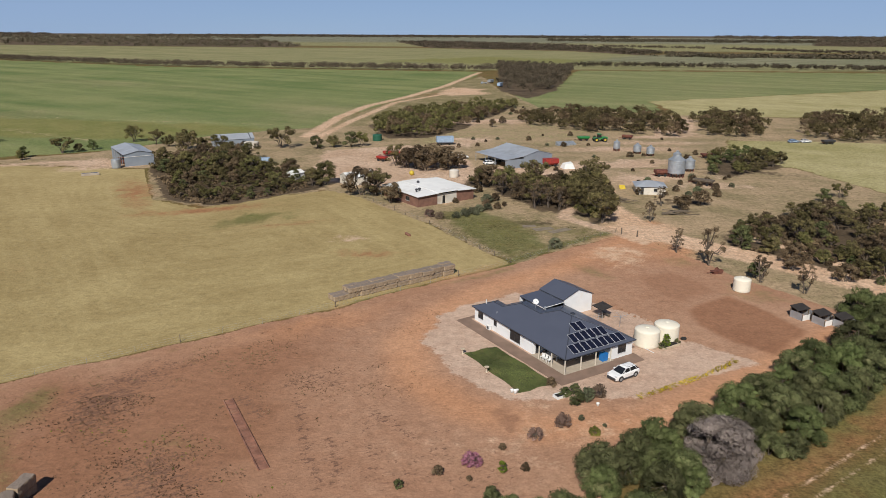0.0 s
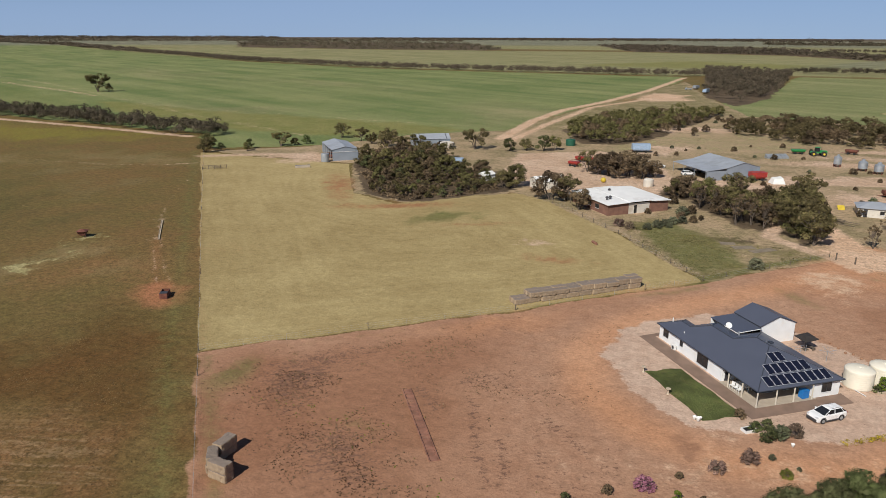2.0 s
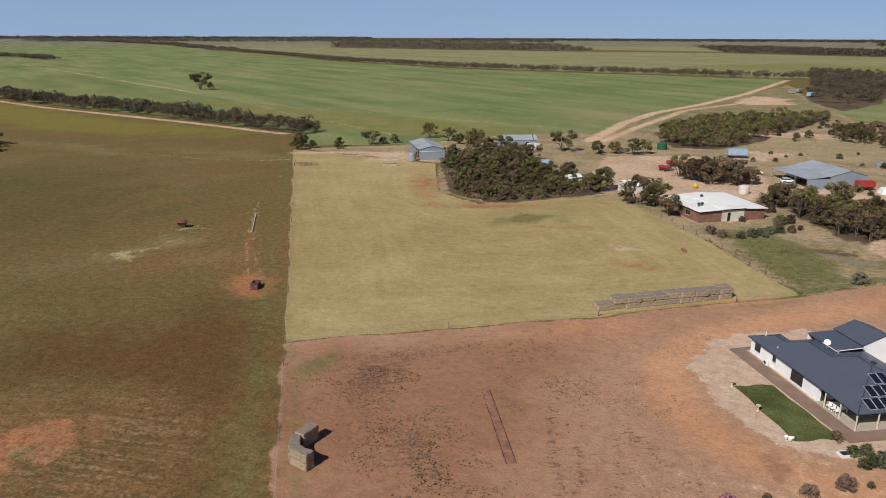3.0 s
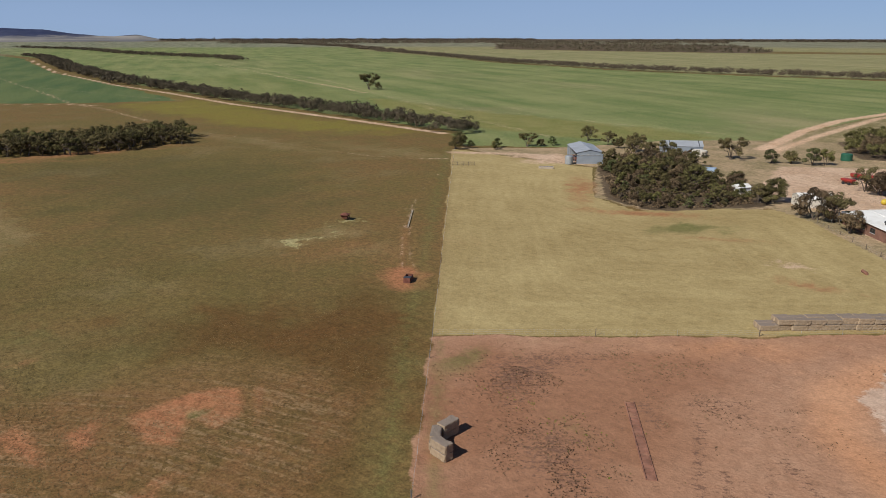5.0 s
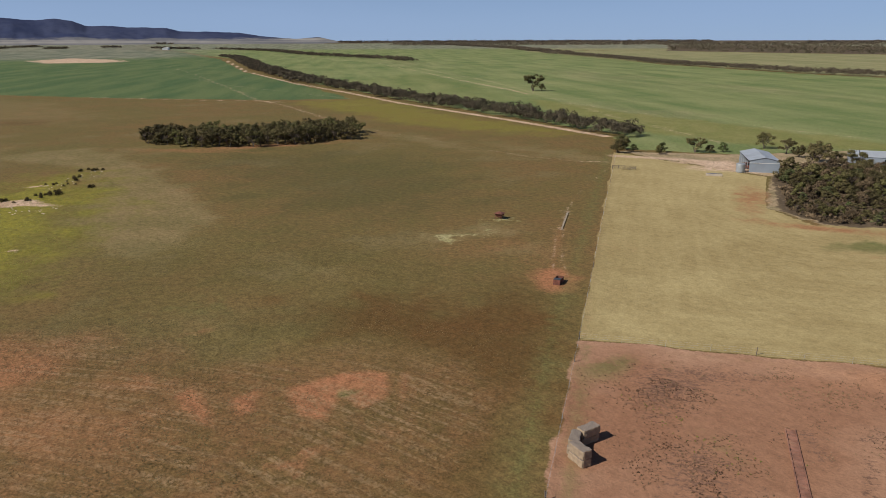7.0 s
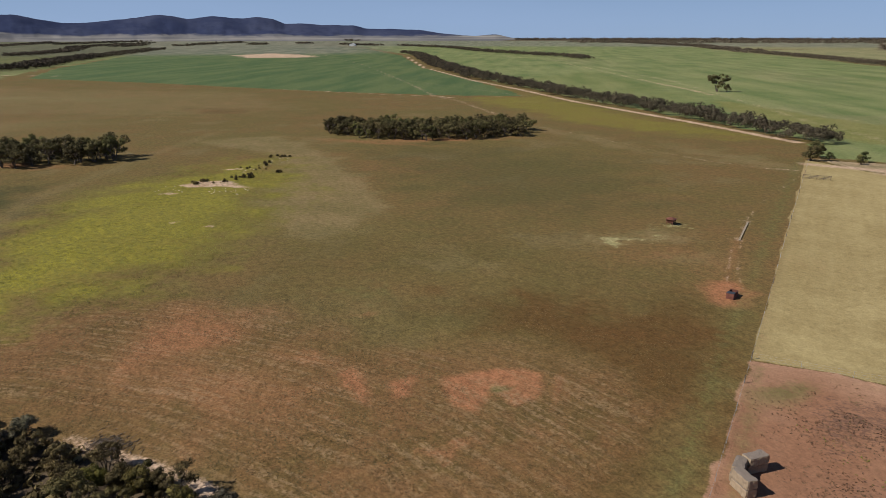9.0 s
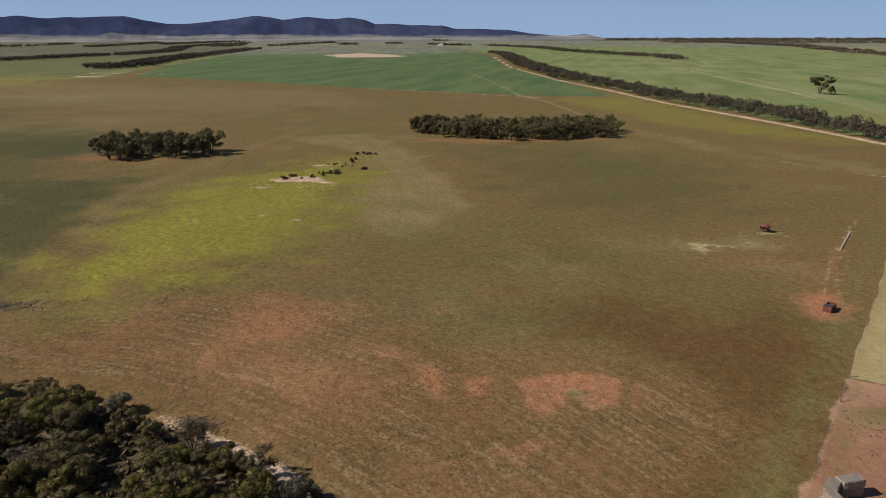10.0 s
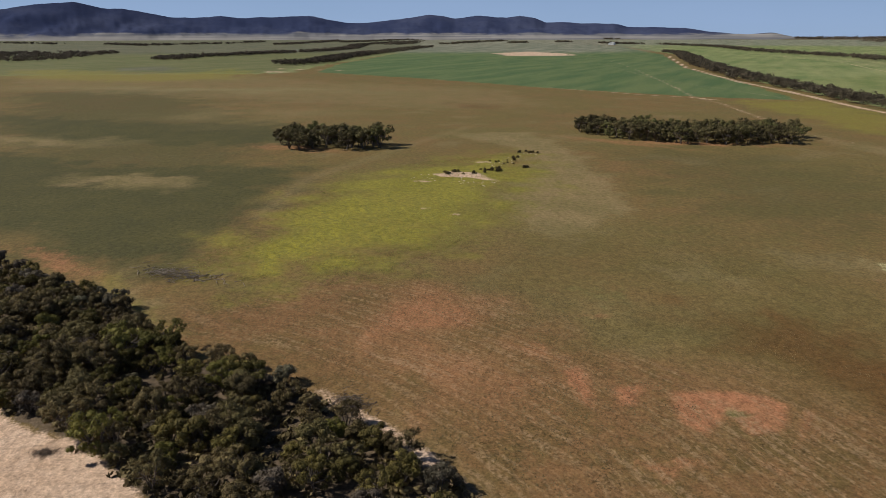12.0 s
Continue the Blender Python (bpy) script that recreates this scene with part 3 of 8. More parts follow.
YELLOW_BAND = [(-462, 320), (-660, 398), (-410, 328), (-197, 284), (-215, 258), (-260, 235), (-400, 250), (-480, 272)]
MOUND = [(-128, -32), (-154, -26), (-176, -18), (-225, 2), (-250, 28), (-270, 76), (-222, 71), (-172, 43), (-147, 26), (-126, 9), (-122, -6)]
SCRUB_SOUTH = [(-84, -43), (-77, -33), (-69, -26), (-61, -18), (-50, -6), (-40, 4), (-46, 11), (-57, 13), (-66, 7), (-75, 0), (-84, -5), (-91, -12), (-95, -21), (-105, -29), (-118, -37), (-130, -49), (-144, -64), (-154, -78), (-168, -104), (-130, -75)]
SAND_SOUTH = [(-92, -50), (-81, -40), (-76.5, -34), (-75, -30), (-68.5, -25.5), (-61, -18.5), (-49, -6), (-36, 4), (-28, -10), (-60, -45), (-90, -70), (-130, -95), (-142, -86)]
WORN = [(-112, -32), (-121, -14), (-125, 2), (-125, 20), (-104, 31), (-92, 34), (-84, 46), (-78, 55), (-66, 62), (-52, 58), (-44, 42), (-41, 22), (-58, 11), (-66, 5), (-82, -2), (-94, -14), (-100, -26)]
ARC_WEDGE = [(-330, 50), (-325, 92), (-291, 96.4), (-250, 92.2), (-209, 85.6), (-188, 80), (-166, 74), (-155.5, 68.5), (-149, 60), (-148, 49), (-160, 39), (-190, 46), (-226, 61), (-268, 73)]
BROWN_SOUTH = [(-104, 58), (-88, 82), (-86, 96), (-67, 91), (-54, 74), (-46, 60), (-50, 50), (-60, 55), (-75, 56), (-86, 47)]
GREEN_SOUTH = [(-310, -140), (-262, -72), (-252, -8), (-199, -17), (-154, -26), (-132, -36), (-140, -52), (-166, -78), (-230, -140)]
GREEN_BACK = [(-480, -230), (-400, -88), (-392, -34), (-330, 4), (-282, -6), (-298, -30), (-305, -120)]
OPEN_BAND = [(-1140, -475), (-915, -130), (-725, 14), (-620, 150), (-440, 150), (-417, 68), (-516, -74), (-660, -280)]
RED_BARE = [(-76.2, 40.9), (-75.0, 48.4), (-73.0, 51.9), (-70.4, 54.0), (-64.1, 49.1), (-64.0, 45.5), (-69.1, 45.0), (-64.8, 39.9), (-68.8, 38.4), (-72.6, 39.6)]
RED_BARE_WEST = [(-82.8, 29.1), (-84.8, 33.0), (-79.1, 32.5), (-72.6, 30.5), (-74.2, 29.2), (-79.5, 28.8)]
RED_BARE_MID = [(-78.7, 34.7), (-78.0, 39.0), (-73.2, 35.8), (-73.0, 32.8)]
PALE_WORN = [(-98.7, -0.9), (-116.9, 9.2), (-118.3, 19.5), (-111.7, 24.3), (-103.7, 26.4), (-100.3, 16.6), (-97.1, 9.2), (-90.3, 2.9)]
WEEDS_DENSE = [(-45.1, 71.9), (-47.7, 79.7), (-43.0, 81.9), (-38.4, 85.1), (-35.8, 82.0), (-36.3, 77.4), (-37.6, 73.4), (-38.1, 68.9), (-41.2, 71.5)]
WEEDS_BAND = [(-47.2, 80.1), (-43.4, 86.9), (-37.3, 91.7), (-31.1, 92.1), (-24, 96), (-22, 92), (-34.3, 86.6), (-37.6, 82.2), (-43.0, 79.0)]
WEEDS_LOW = [(-38.2, 64.2), (-34.5, 68.7), (-28.1, 71.2), (-22.9, 66.8), (-21.1, 61.7), (-18.2, 58.5), (-24.5, 55.9), (-32.2, 56.0), (-36.4, 59.9)]
WEEDS_PATCH = [(-20.7, 83.9), (-18.8, 87.3), (-13.4, 87.0), (-12.4, 83.2), (-15.8, 80.7), (-18.7, 80.5)]
WEEDS_GRATING = [(-26.1, 80.0), (-23.9, 81.7), (-20.5, 75.2), (-22.1, 74.5), (-24.4, 77.4)]
WEEDS_EAST = [(-10.1, 89.2), (-7.7, 87.7), (-4.8, 81.0), (-1.6, 81.0), (-2.7, 79.2), (-6.8, 81.0), (-9.5, 85.2)]
STONE_PATCH = [(-227.5, 31), (-231, 38), (-229, 45.5), (-224, 47), (-212, 50.5), (-220, 43), (-223, 33)]
CROP_STRIP = [(-371, 428), (-310, 407), (-258, 386), (-178, 373), (-112, 357), (-80, 340), (-100, 313), (-144, 300), (-187, 305), (-252, 335), (-330, 380)]
BACK_PASTURE = [(-625, -264), (-671, -144), (-419, -39), (-294, -26), (-237, -7), (-174, -22), (-152, -36), (-162, -74)]
MOUND_SKIRT = [(-128, -21), (-146, -21), (-169, -20), (-199, -16), (-227, -7), (-242, 8), (-255, 25), (-269, 44), (-280, 64), (-266, 77), (-220, 71), (-181, 57), (-159, 44), (-141, 32), (-133, 22), (-129, 12), (-124, 3), (-123, -13)]
ROW_CURVE = [(-170, -76), (-120, -40), (-102.5, -24), (-96.4, -12.2), (-82.2, 1.8), (-67.4, 11.2), (-58.6, 15.5), (-30, 20)]

cols = np.radians(np.concatenate([np.arange(-44, 126, 0.3), np.arange(126, 316, 4.0)]))
tilt_steps = np.radians(np.concatenate([np.arange(60, 42, -1.5), np.arange(42, 12, -0.17), np.arange(12, 2.4, -0.05)]))
rings = np.concatenate([44 / np.tan(tilt_steps), np.geomspace(1075, 4950, 60)])
rr, aa = np.meshgrid(rings, cols, indexing="ij")
gx, gy = (-rr * np.sin(aa)).ravel(), (rr * np.cos(aa)).ravel()
gx, gy = np.append(gx, 0.0), np.append(gy, 0.0)
nr, nc = len(rings), len(cols)
idx = np.arange(nr * nc).reshape(nr, nc)
nxt = np.roll(idx, -1, axis=1)
quads = np.stack([idx[:-1], nxt[:-1], nxt[1:], idx[1:]], -1).reshape(-1, 4)[:, ::-1]
hub = np.stack([np.full(nc, nr * nc), nxt[0], idx[0], idx[0]], -1)[:, :3]
gz = rise(gx, gy)


def soft(d, width):
    return np.clip(0.5 + d / width, 0, 1)


def most(*layers):
    out = layers[0]
    for a in layers[1:]:
        out = np.maximum(out, a)
    return out


def poly(o, w=2.5):
    return soft(inside_by(gx + 0.5 * w * wander(gx / 9, gy / 9, 3), gy + 0.5 * w * wander(gx / 9, gy / 9, 4), o), w)


def line(o, half, w=2.0):
    return soft(near_line(gx, gy, o, half), w)


def spot(cx, cy, a, b, turn=0.0, w=None):
    return soft(oval(gx, gy, cx, cy, a, b, turn) - 0.0, w or min(a, b) * 1.8)


DIST = np.hypot(gx, gy)
crop = most(poly([(44, 470), (60, 442), (100, 600), (70, 640), (56, 560)], 8), poly([(-900, -60), (-1210, 0), (-2340, 280), (-3400, 420), (-4400, 300), (-4000, -2400), (-1500, -1100), (-900, -420)], 60), poly(CROP_WEST, 8), poly(CROP_EAST, 8), poly(CROP_SOUTH, 8))
straw = most(poly(STUBBLE, 1.4))
red = most(poly(RED_YARD, 2.5))
soft_red = most(0.6 * line([(10, 39), (33, 62), (54, 76.5), (80, 97)], 3.0, 5), poly([(-87, 103), (-84.6, 108), (-77.5, 105.8), (-74.6, 99), (-74.8, 95.3), (-79, 95.4)], 5), 0.6 * line([(-81, 101), (-103, 131)], 1.6, 4), poly(RED_BARE, 2.2), 0.85 * poly(RED_BARE_WEST, 2.5), 0.9 * poly(RED_BARE_MID, 2.5), *[0.85 * line([(x, y), (x + 6.5, y - 6.0)], 0.8, 1.8) for x, y in ((-68, 55), (-66, 57), (-64.4, 53.4), (-62.8, 55), (-61, 51), (-59.5, 53), (-57.5, 50))], 0.8 * spot(-59.5, 32.3, 2.2, 1.6, 60), 0.75 * spot(-60.4, 35.6, 1.7, 1.3, 60), 0.8 * spot(-58.4, 44.4, 2.2, 1.7, 60), 0.72 * spot(-58.5, 48.5, 6.5, 2.0, -45), 0.5 * spot(-102, 39.5, 4.5, 1.5, 75), 0.7 * spot(-46.5, 44.5, 4, 3, 30),
                0.72 * poly(PALE_WORN, 14), 0.5 * spot(-98, 2, 13, 9, 40), 0.5 * spot(-118, 12, 8, 10, 10), 0.75 * spot(-146, -57, 18, 3, 42), 0.65 * spot(-90, 26, 9, 4, 40), 0.6 * spot(-86, 14, 20, 9, 40), 
                0.7 * spot(-15, 141, 8, 2.5, 0), 0.6 * spot(-36, 165, 12, 2.0, 20), 0.9 * spot(-62, 178, 16, 3, 20), 0.8 * spot(-88, 198, 4, 20, 25), 0.5 * line([(-60, 84), (-92, 131), (-168, 247)], 0.8, 3), spot(5, 560, 40, 8, 60), 0.8 * spot(-280, 146, 42, 6, 70), 0.7 * spot(-288, 118, 34, 4, 40), 0.7 * spot(-292, -16, 26, 7, 55))
soft_red = most(soft_red * (1 - 0.85 * poly([(-62, 80), (-40, 46), (-30, 28), (-44, 26), (-56, 42), (-66, 56), (-72, 70)], 6)), 0.45 * spot(-98, 112, 24, 12, 60))
hazy_green = most(0.95 * poly(FAR_PALE, 40), 0.50 * poly(CROP_EAST, 10), 0.75 * spot(-70, 420, 30, 90, 20), 0.7 * spot(-230, 380, 120, 30, 150), 0.7 * spot(230, 620, 120, 40, 20), 0.6 * spot(-560, 760, 260, 50, 146), 0.6 * spot(-300, 640, 160, 30, 150), 0.6 * spot(-1100, 900, 300, 60, 150), 0.8 * poly([(-1700, 2000), (-900, 2400), (-300, 2300), (0, 2250), (500, 1900), (1200, 1700), (2600, 1500), (3600, 3000), (1500, 4700), (-2500, 4200), (-4000, 2900)], 80), 0.5 * poly([(-900, -60), (-1210, 0), (-2340, 280), (-3400, 420), (-4400, 300), (-4000, -2400), (-1500, -1100), (-900, -420)], 60), 0.7 * poly([(-2400, 320), (-3300, 420), (-4300, 700), (-4300, 1700), (-3300, 1000), (-2600, 1060)], 60), 0.55 * spot(-640, -120, 200, 40, 75))
track = most(line([(44, 158), (51, 154), (57, 147), (64, 140), (70, 132.5), (76, 125), (90, 109)], 4.2, 4), line([(68, 155), (75, 146), (79, 136), (90, 120)], 1.7, 3), line([(44, 156), (46, 166), (43.5, 182), (41, 199), (37, 207)], 3.8, 4), spot(48, 160, 8, 7, 0), 0.6 * line([(10, 38), (34.5, 60.8), (55.9, 75.6), (83, 96.5)], 0.25, 1.0), 0.6 * line([(11.2, 36.6), (35.7, 59.4), (57.1, 74.2), (84, 95.1)], 0.25, 1.0), line([(-60, 314), (-56.7, 389), (-47.8, 451), (-26.4, 518), (2.3, 634), (42.9, 860)], 3.0, 6), 0.9 * line([(-55, 309), (-48, 371), (-31.7, 475), (-2.2, 539), (34.6, 597)], 2.4, 6), 0.9 * poly([(-6.6, 549), (7, 614), (30, 596), (31.5, 541), (6, 529)], 18),
             0.58 * line([(-1902, 597), (-1709, 601), (-1392, 526), (-1090, 449), (-764, 348), (-599, 296), (-511, 266)], 2.6, 8), 0.5 * line([(-507, 263), (-447, 255), (-384, 237), (-303, 215)], 3.0, 7), 0.55 * line([(-303, 215.4), (-271.6, 215.7), (-236.4, 212.8), (-204.9, 209.3), (-180.2, 209.4), (-161.8, 214.3), (-151, 223)], 1.0, 3.5),
             0.8 * line([(-1614, 1008), (-1124, 844), (-784, 665), (-537, 530), (-446, 484), (-398, 455)], 2.6, 8), 0.62 * line([(-371, 430), (-310, 409), (-257.8, 388), (-218.8, 384), (-177.8, 375), (-141.7, 365), (-112, 360), (-86, 356)], 1.4, 5), 0.75 * line([(-620, 180), (-527, 234), (-498, 258), (-472, 267.5)], 2.0, 6),
             0.6 * line([(-82, 104), (-88.4, 110.6), (-98.4, 124), (-103, 130)], 0.35, 1.4), 0.6 * line([(-80, 105), (-86.6, 111.6), (-96.8, 125), (-102, 131)], 0.35, 1.4), 0.5 * line([(-114, 147), (-128, 172), (-150, 221)], 0.5, 2.2), 0.45 * line([(-105, 133), (-130, 140), (-160, 150)], 0.5, 2.2), 0.9 * line([(-92, -53), (-75, -38.3), (-70, -34.1), (-64.6, -29.9), (-45, -14)], 0.9, 2), 0.9 * line([(-90, -56), (-73.6, -40), (-68.8, -35.8), (-63.4, -31.6), (-44, -16)], 0.9, 2), 0.6 * spot(38, 140, 9, 6, 30), 0.45 * spot(12, 72, 16, 7, 20))
ruts = most(0.8 * line([(-8, 59.5), (-0.1, 64.1), (5.4, 67.6), (9.4, 70.2), (13.7, 73.1)], 0.16, 0.8), 0.8 * line([(-6, 57), (0.5, 60.4), (5.7, 63.5), (10.2, 66.6), (13.7, 69.3)], 0.16, 0.8), spot(7.8, 75.2, 1.2, 2.6, 15), *[0.75 * line([(x0, y0), (x1, y1)], 0.22, 1.2) for x0, y0, x1, y1 in ((2, 82, 8, 68), (3.6, 82.6, 9.6, 68.6), (-1, 80, 4, 64), (-8, 76, -3, 64), (-9.6, 75.4, -4.6, 63.4), (-12, 84, -8, 70), (-44, 72, -30, 84), (-46, 70, -28, 86), (-50, 66, -36, 60), (-34, 56, -20, 50), (5, 84, 13, 72), (-30, 99, 10, 126), (-31, 100.6, 9, 127.6), (42, 150, 60, 108), (43.6, 150.6, 61.6, 108.6), (36, 112, 56, 108))], spot(7.6, 75, 1.4, 2.8, 20)  )
sand = most(line([(47, 203), (38, 212), (35, 230), (46, 243), (72, 246)], 3.4, 3), poly([(-46, 275), (-15, 290), (5, 268), (12, 240), (6, 212), (-20, 208), (-38, 215), (-43, 240)], 5),
            spot(-110, 252, 20, 10, 60), spot(-125, 245, 12, 4, 20), 0.7 * line([(-160, 235), (-138, 246), (-118, 250)], 3.5, 6), spot(22, 373, 30, 8, 10), spot(120, 360, 6, 40, -20), spot(96, 318, 22, 3, 10), spot(60, 250, 26, 6, 10), line([(41, 157), (30, 172), (36, 190), (47, 203)], 1.6, 4), 0.8 * spot(62, 222, 22, 10, 20), 0.7 * spot(80, 212, 14, 6, -10), spot(20, 232, 18, 8, 10), spot(-2, 192, 10, 5, 30), 0.8 * spot(70, 282, 30, 6, 5), 0.8 * spot(10, 300, 20, 8, 60), 0.7 * spot(86, 300, 30, 5, 0), line([(96, 318), (104, 345), (112, 372)], 2.0, 4),
            poly(SAND_SOUTH, 3), 0.55 * spot(-103.6, 131, 3.2, 1.5, 40), 0.5 * spot(-114, 147, 2.6, 1.0, 40), 0.5 * line([(-103, 131), (-113, 146.5)], 0.9, 2.5),
            0.85 * poly(STONE_PATCH, 3.5), 0.8 * spot(-216.4, 26.5, 3.2, 1.6, 65), 0.8 * spot(-172, 29.5, 2.4, 1.3, 65), 0.75 * spot(-248, 51.5, 4, 1.8, 70), 0.7 * spot(-180, 22, 1.8, 1.0, 65), 0.75 * line([(-82.5, -3.5), (-74, 3), (-66, 8), (-60, 9.5)], 1.0, 3), 0.7 * spot(-79, -1, 3, 1.5, 40),
            0.62 * spot(-20.5, 152, 5, 3.4, 0, 8),  line([(-1608, 765), (-972, 494), (-664, 393), (-521, 358), (-407, 325), (-277, 300), (-197, 281)], 2.4, 5), poly([(-1795, 395), (-1960, 533), (-1759, 575), (-1574, 530), (-1590, 385)], 40),
            0.5 * line([(-462, 322), (-700, 330), (-1100, 420), (-1500, 420)], 4, 16), 0.4 * spot(-470, 300, 24, 6, 40), 0.55 * line([(-540, 560), (-422, 480), (-250, 360), (-150, 300)], 3, 12),
            0.6 * line([(-1121, 870), (-800, 700), (-540, 560)], 5, 18), 0.9 * spot(-938, -68, 18, 10, 80), 0.8 * line([(-1037, -88), (-991, -22), (-960, 20)], 4, 10))
yellow = most(0.85 * poly(MOUND, 34), 0.55 * poly(MOUND_SKIRT, 24), 1.0 * poly([(-129, -20), (-141, -20), (-153, -15), (-172, -8), (-191, -6), (-204, 3), (-190, 14), (-155, 5), (-139, -4), (-126, -12)], 14),  0.62 * poly(YELLOW_BAND, 34), 0.55 * line([(-134, -44), (-113, -34), (-100, -27), (-94, -22)], 3, 6), 0.6 * poly([(-1047, -437), (-1085, -357), (-936, -225), (-956, -182), (-1125, -149), (-969, -86), (-780, -90), (-735, -187), (-790, -284), (-837, -351)], 70), 0.5 * spot(-112, -34, 16, 4, 35))
dark = most(0.95 * poly(BROWN_SOUTH, 22), 0.7 * poly([(-62, 78), (-46, 56), (-38, 44), (-44, 30), (-56, 40), (-66, 52), (-76, 60), (-80, 74)], 12), 0.8 * poly([(-493, 72), (-465, 114), (-430, 98), (-444, 72)], 18))
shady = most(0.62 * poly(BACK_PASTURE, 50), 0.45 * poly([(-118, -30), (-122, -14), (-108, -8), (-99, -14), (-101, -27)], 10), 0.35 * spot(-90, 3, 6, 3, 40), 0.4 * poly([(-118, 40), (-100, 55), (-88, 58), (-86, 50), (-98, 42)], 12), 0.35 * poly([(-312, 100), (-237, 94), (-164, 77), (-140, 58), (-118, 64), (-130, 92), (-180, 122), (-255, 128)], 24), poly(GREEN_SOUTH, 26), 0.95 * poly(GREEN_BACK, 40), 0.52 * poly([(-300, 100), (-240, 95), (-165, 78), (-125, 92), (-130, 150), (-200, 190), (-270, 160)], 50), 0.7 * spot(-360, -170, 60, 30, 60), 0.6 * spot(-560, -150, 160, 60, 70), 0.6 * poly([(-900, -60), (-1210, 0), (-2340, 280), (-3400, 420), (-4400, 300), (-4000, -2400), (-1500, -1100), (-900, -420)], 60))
worn = poly(WORN, 14)
blue_crop = poly(CROP_SOUTH, 8)
orange = most(line([(50, 166), (36, 146), (24, 133), (9, 120.5), (-1, 108), (-5.5, 97), (-4, 86), (2, 78), (12, 73), (26, 75), (44, 88), (60, 100)], 3.2, 7), 0.8 * spot(38, 140, 11, 8, 40), 0.95 * spot(46, 149, 9, 8, 40), 0.7 * spot(-20, 103, 16, 4, 35), 0.6 * spot(4, 128, 10, 3, 35))
deep_red = most(0.9 * poly([(-58, 80), (-46, 87), (-36, 82), (-31, 68), (-33, 54), (-38, 48)], 12), 0.7 * poly([(-58, 80), (-20, 106), (-14, 92), (-16, 60), (-18, 26), (-37, 48)], 14), poly([(40.7, 110), (50.4, 117.4), (53, 111.5), (57, 100.6), (51.5, 96.4), (47.5, 93), (43, 97.5), (40.4, 104)], 2.5), 0.55 * poly([(37, 127), (43.4, 131), (48, 124.5), (49.5, 119), (40, 112.4), (37.5, 118)], 3), 0.5 * spot(-40, 90, 22, 5, 35), 0.95 * spot(-46, 66, 16, 11, 30), 0.7 * spot(-30, 54, 16, 9, 30))
deep_red = deep_red * poly(RED_YARD, 1.2)
inset = np.clip(inside_by(gx, gy, STUBBLE), 0, 60)
row_at = -near_line(gx, gy, ROW_CURVE, 0.0)
gravel = poly(GRAVEL_DRIVE, 3.5)
scrub = most(poly(SCRUB_SOUTH, 6), poly([(-1340, 2230), (-884, 2155), (-465, 2126), (-429, 2280), (-740, 3170), (-1400, 3425), (-1888, 3148)], 60),
             poly([(-202, 3096), (-42, 2152), (314, 1914), (427, 1570), (514, 1841), (430, 2624), (33, 3040)], 60), poly([(1276, 2551), (1441, 2409), (2248, 3770), (1934, 3819)], 60),
             poly([(-100, 236), (-75, 188), (-62, 182), (-48, 192), (-35, 206), (-42, 236), (-60, 236), (-83, 270), (-95, 262)], 5), poly([(45, 585), (58, 508), (92, 588), (175, 987), (79, 1084)], 8),
             poly([(-38, 355), (-24, 309), (-8, 309), (12, 350), (46, 456), (22, 448), (-15, 414)], 6), poly([(61, 146), (63, 139), (72, 133), (80, 118), (118, 183), (88, 174), (71, 166)], 6),
             # spots under the farm trees: litter with the trees' shade painted in
             0.85 * poly([(-8, 216), (14, 206), (26, 178), (40, 170), (44, 178), (37, 205), (28, 226)], 8), 0.8 * poly([(36, 162), (41, 168), (50, 205), (44, 218), (34, 196)], 7), 0.75 * spot(-9, 246, 14, 7), 0.7 * spot(-26, 215, 9, 7), 0.7 * spot(66, 190, 9, 5), 0.7 * poly([(84, 232), (92, 224), (118, 240), (126, 262), (104, 274)], 8), 0.6 * spot(98, 236, 34, 4, -20), 0.7 * spot(0, 172, 5, 3, 40), 0.65 * spot(22, 166, 10, 3, 10), np.where(DIST > 4300, 0.62, 0.0) * (np.abs(np.degrees(np.arctan2(-gx, gy)) - 10) < 60))
beige = poly(FARMSTEAD, 5)
grass = most(0.4 * poly([(-120, 33), (-118, 48), (-106, 52), (-102, 42)], 8), 0.6 * poly([(-66, 335), (-40, 460), (36, 780), (45, 600), (58, 446), (24, 455), (-18, 420), (-40, 350)], 8), 0.9 * poly([(-0.7, 178), (10, 180), (20, 164), (24, 147), (13.5, 138), (2, 164)], 4), 0.5 * poly(GARDEN_PATCH, 5), 0.7 * line([(-40, 46), (-65, 83), (-96, 131), (-171, 247)], 1.6, 6), 0.35 * spot(-330, 60, 120, 60, 80), 1.0 * spot(-45.5, 170, 10, 4.2, 40), 0.9 * spot(29, 129, 6, 2.4, 20), 0.9 * spot(48, 137, 5, 3, -50), 0.7 * spot(56, 118, 8, 4, -45), 0.5 * spot(8, 70.5, 5, 2, 25), 0.8 * spot(52, 79, 30, 3, 37), 0.95 * poly([(-53, 74), (-53, 81), (-50, 81.5), (-47.5, 79), (-47.5, 75), (-49, 70)], 5), spot(45, 145, 5, 4, 0),
             line([(-14, 113), (4, 126), (14, 134)], 1.2, 2.5), 0.8 * poly([(38, 60), (57, 72), (90, 94), (130, 80), (60, 30), (30, 40)], 8), spot(-110, 245, 20, 3, 10), spot(-69, 46, 1.8, 1.0, 60), line([(41, 160), (28, 150), (14, 137)], 1.6, 3))
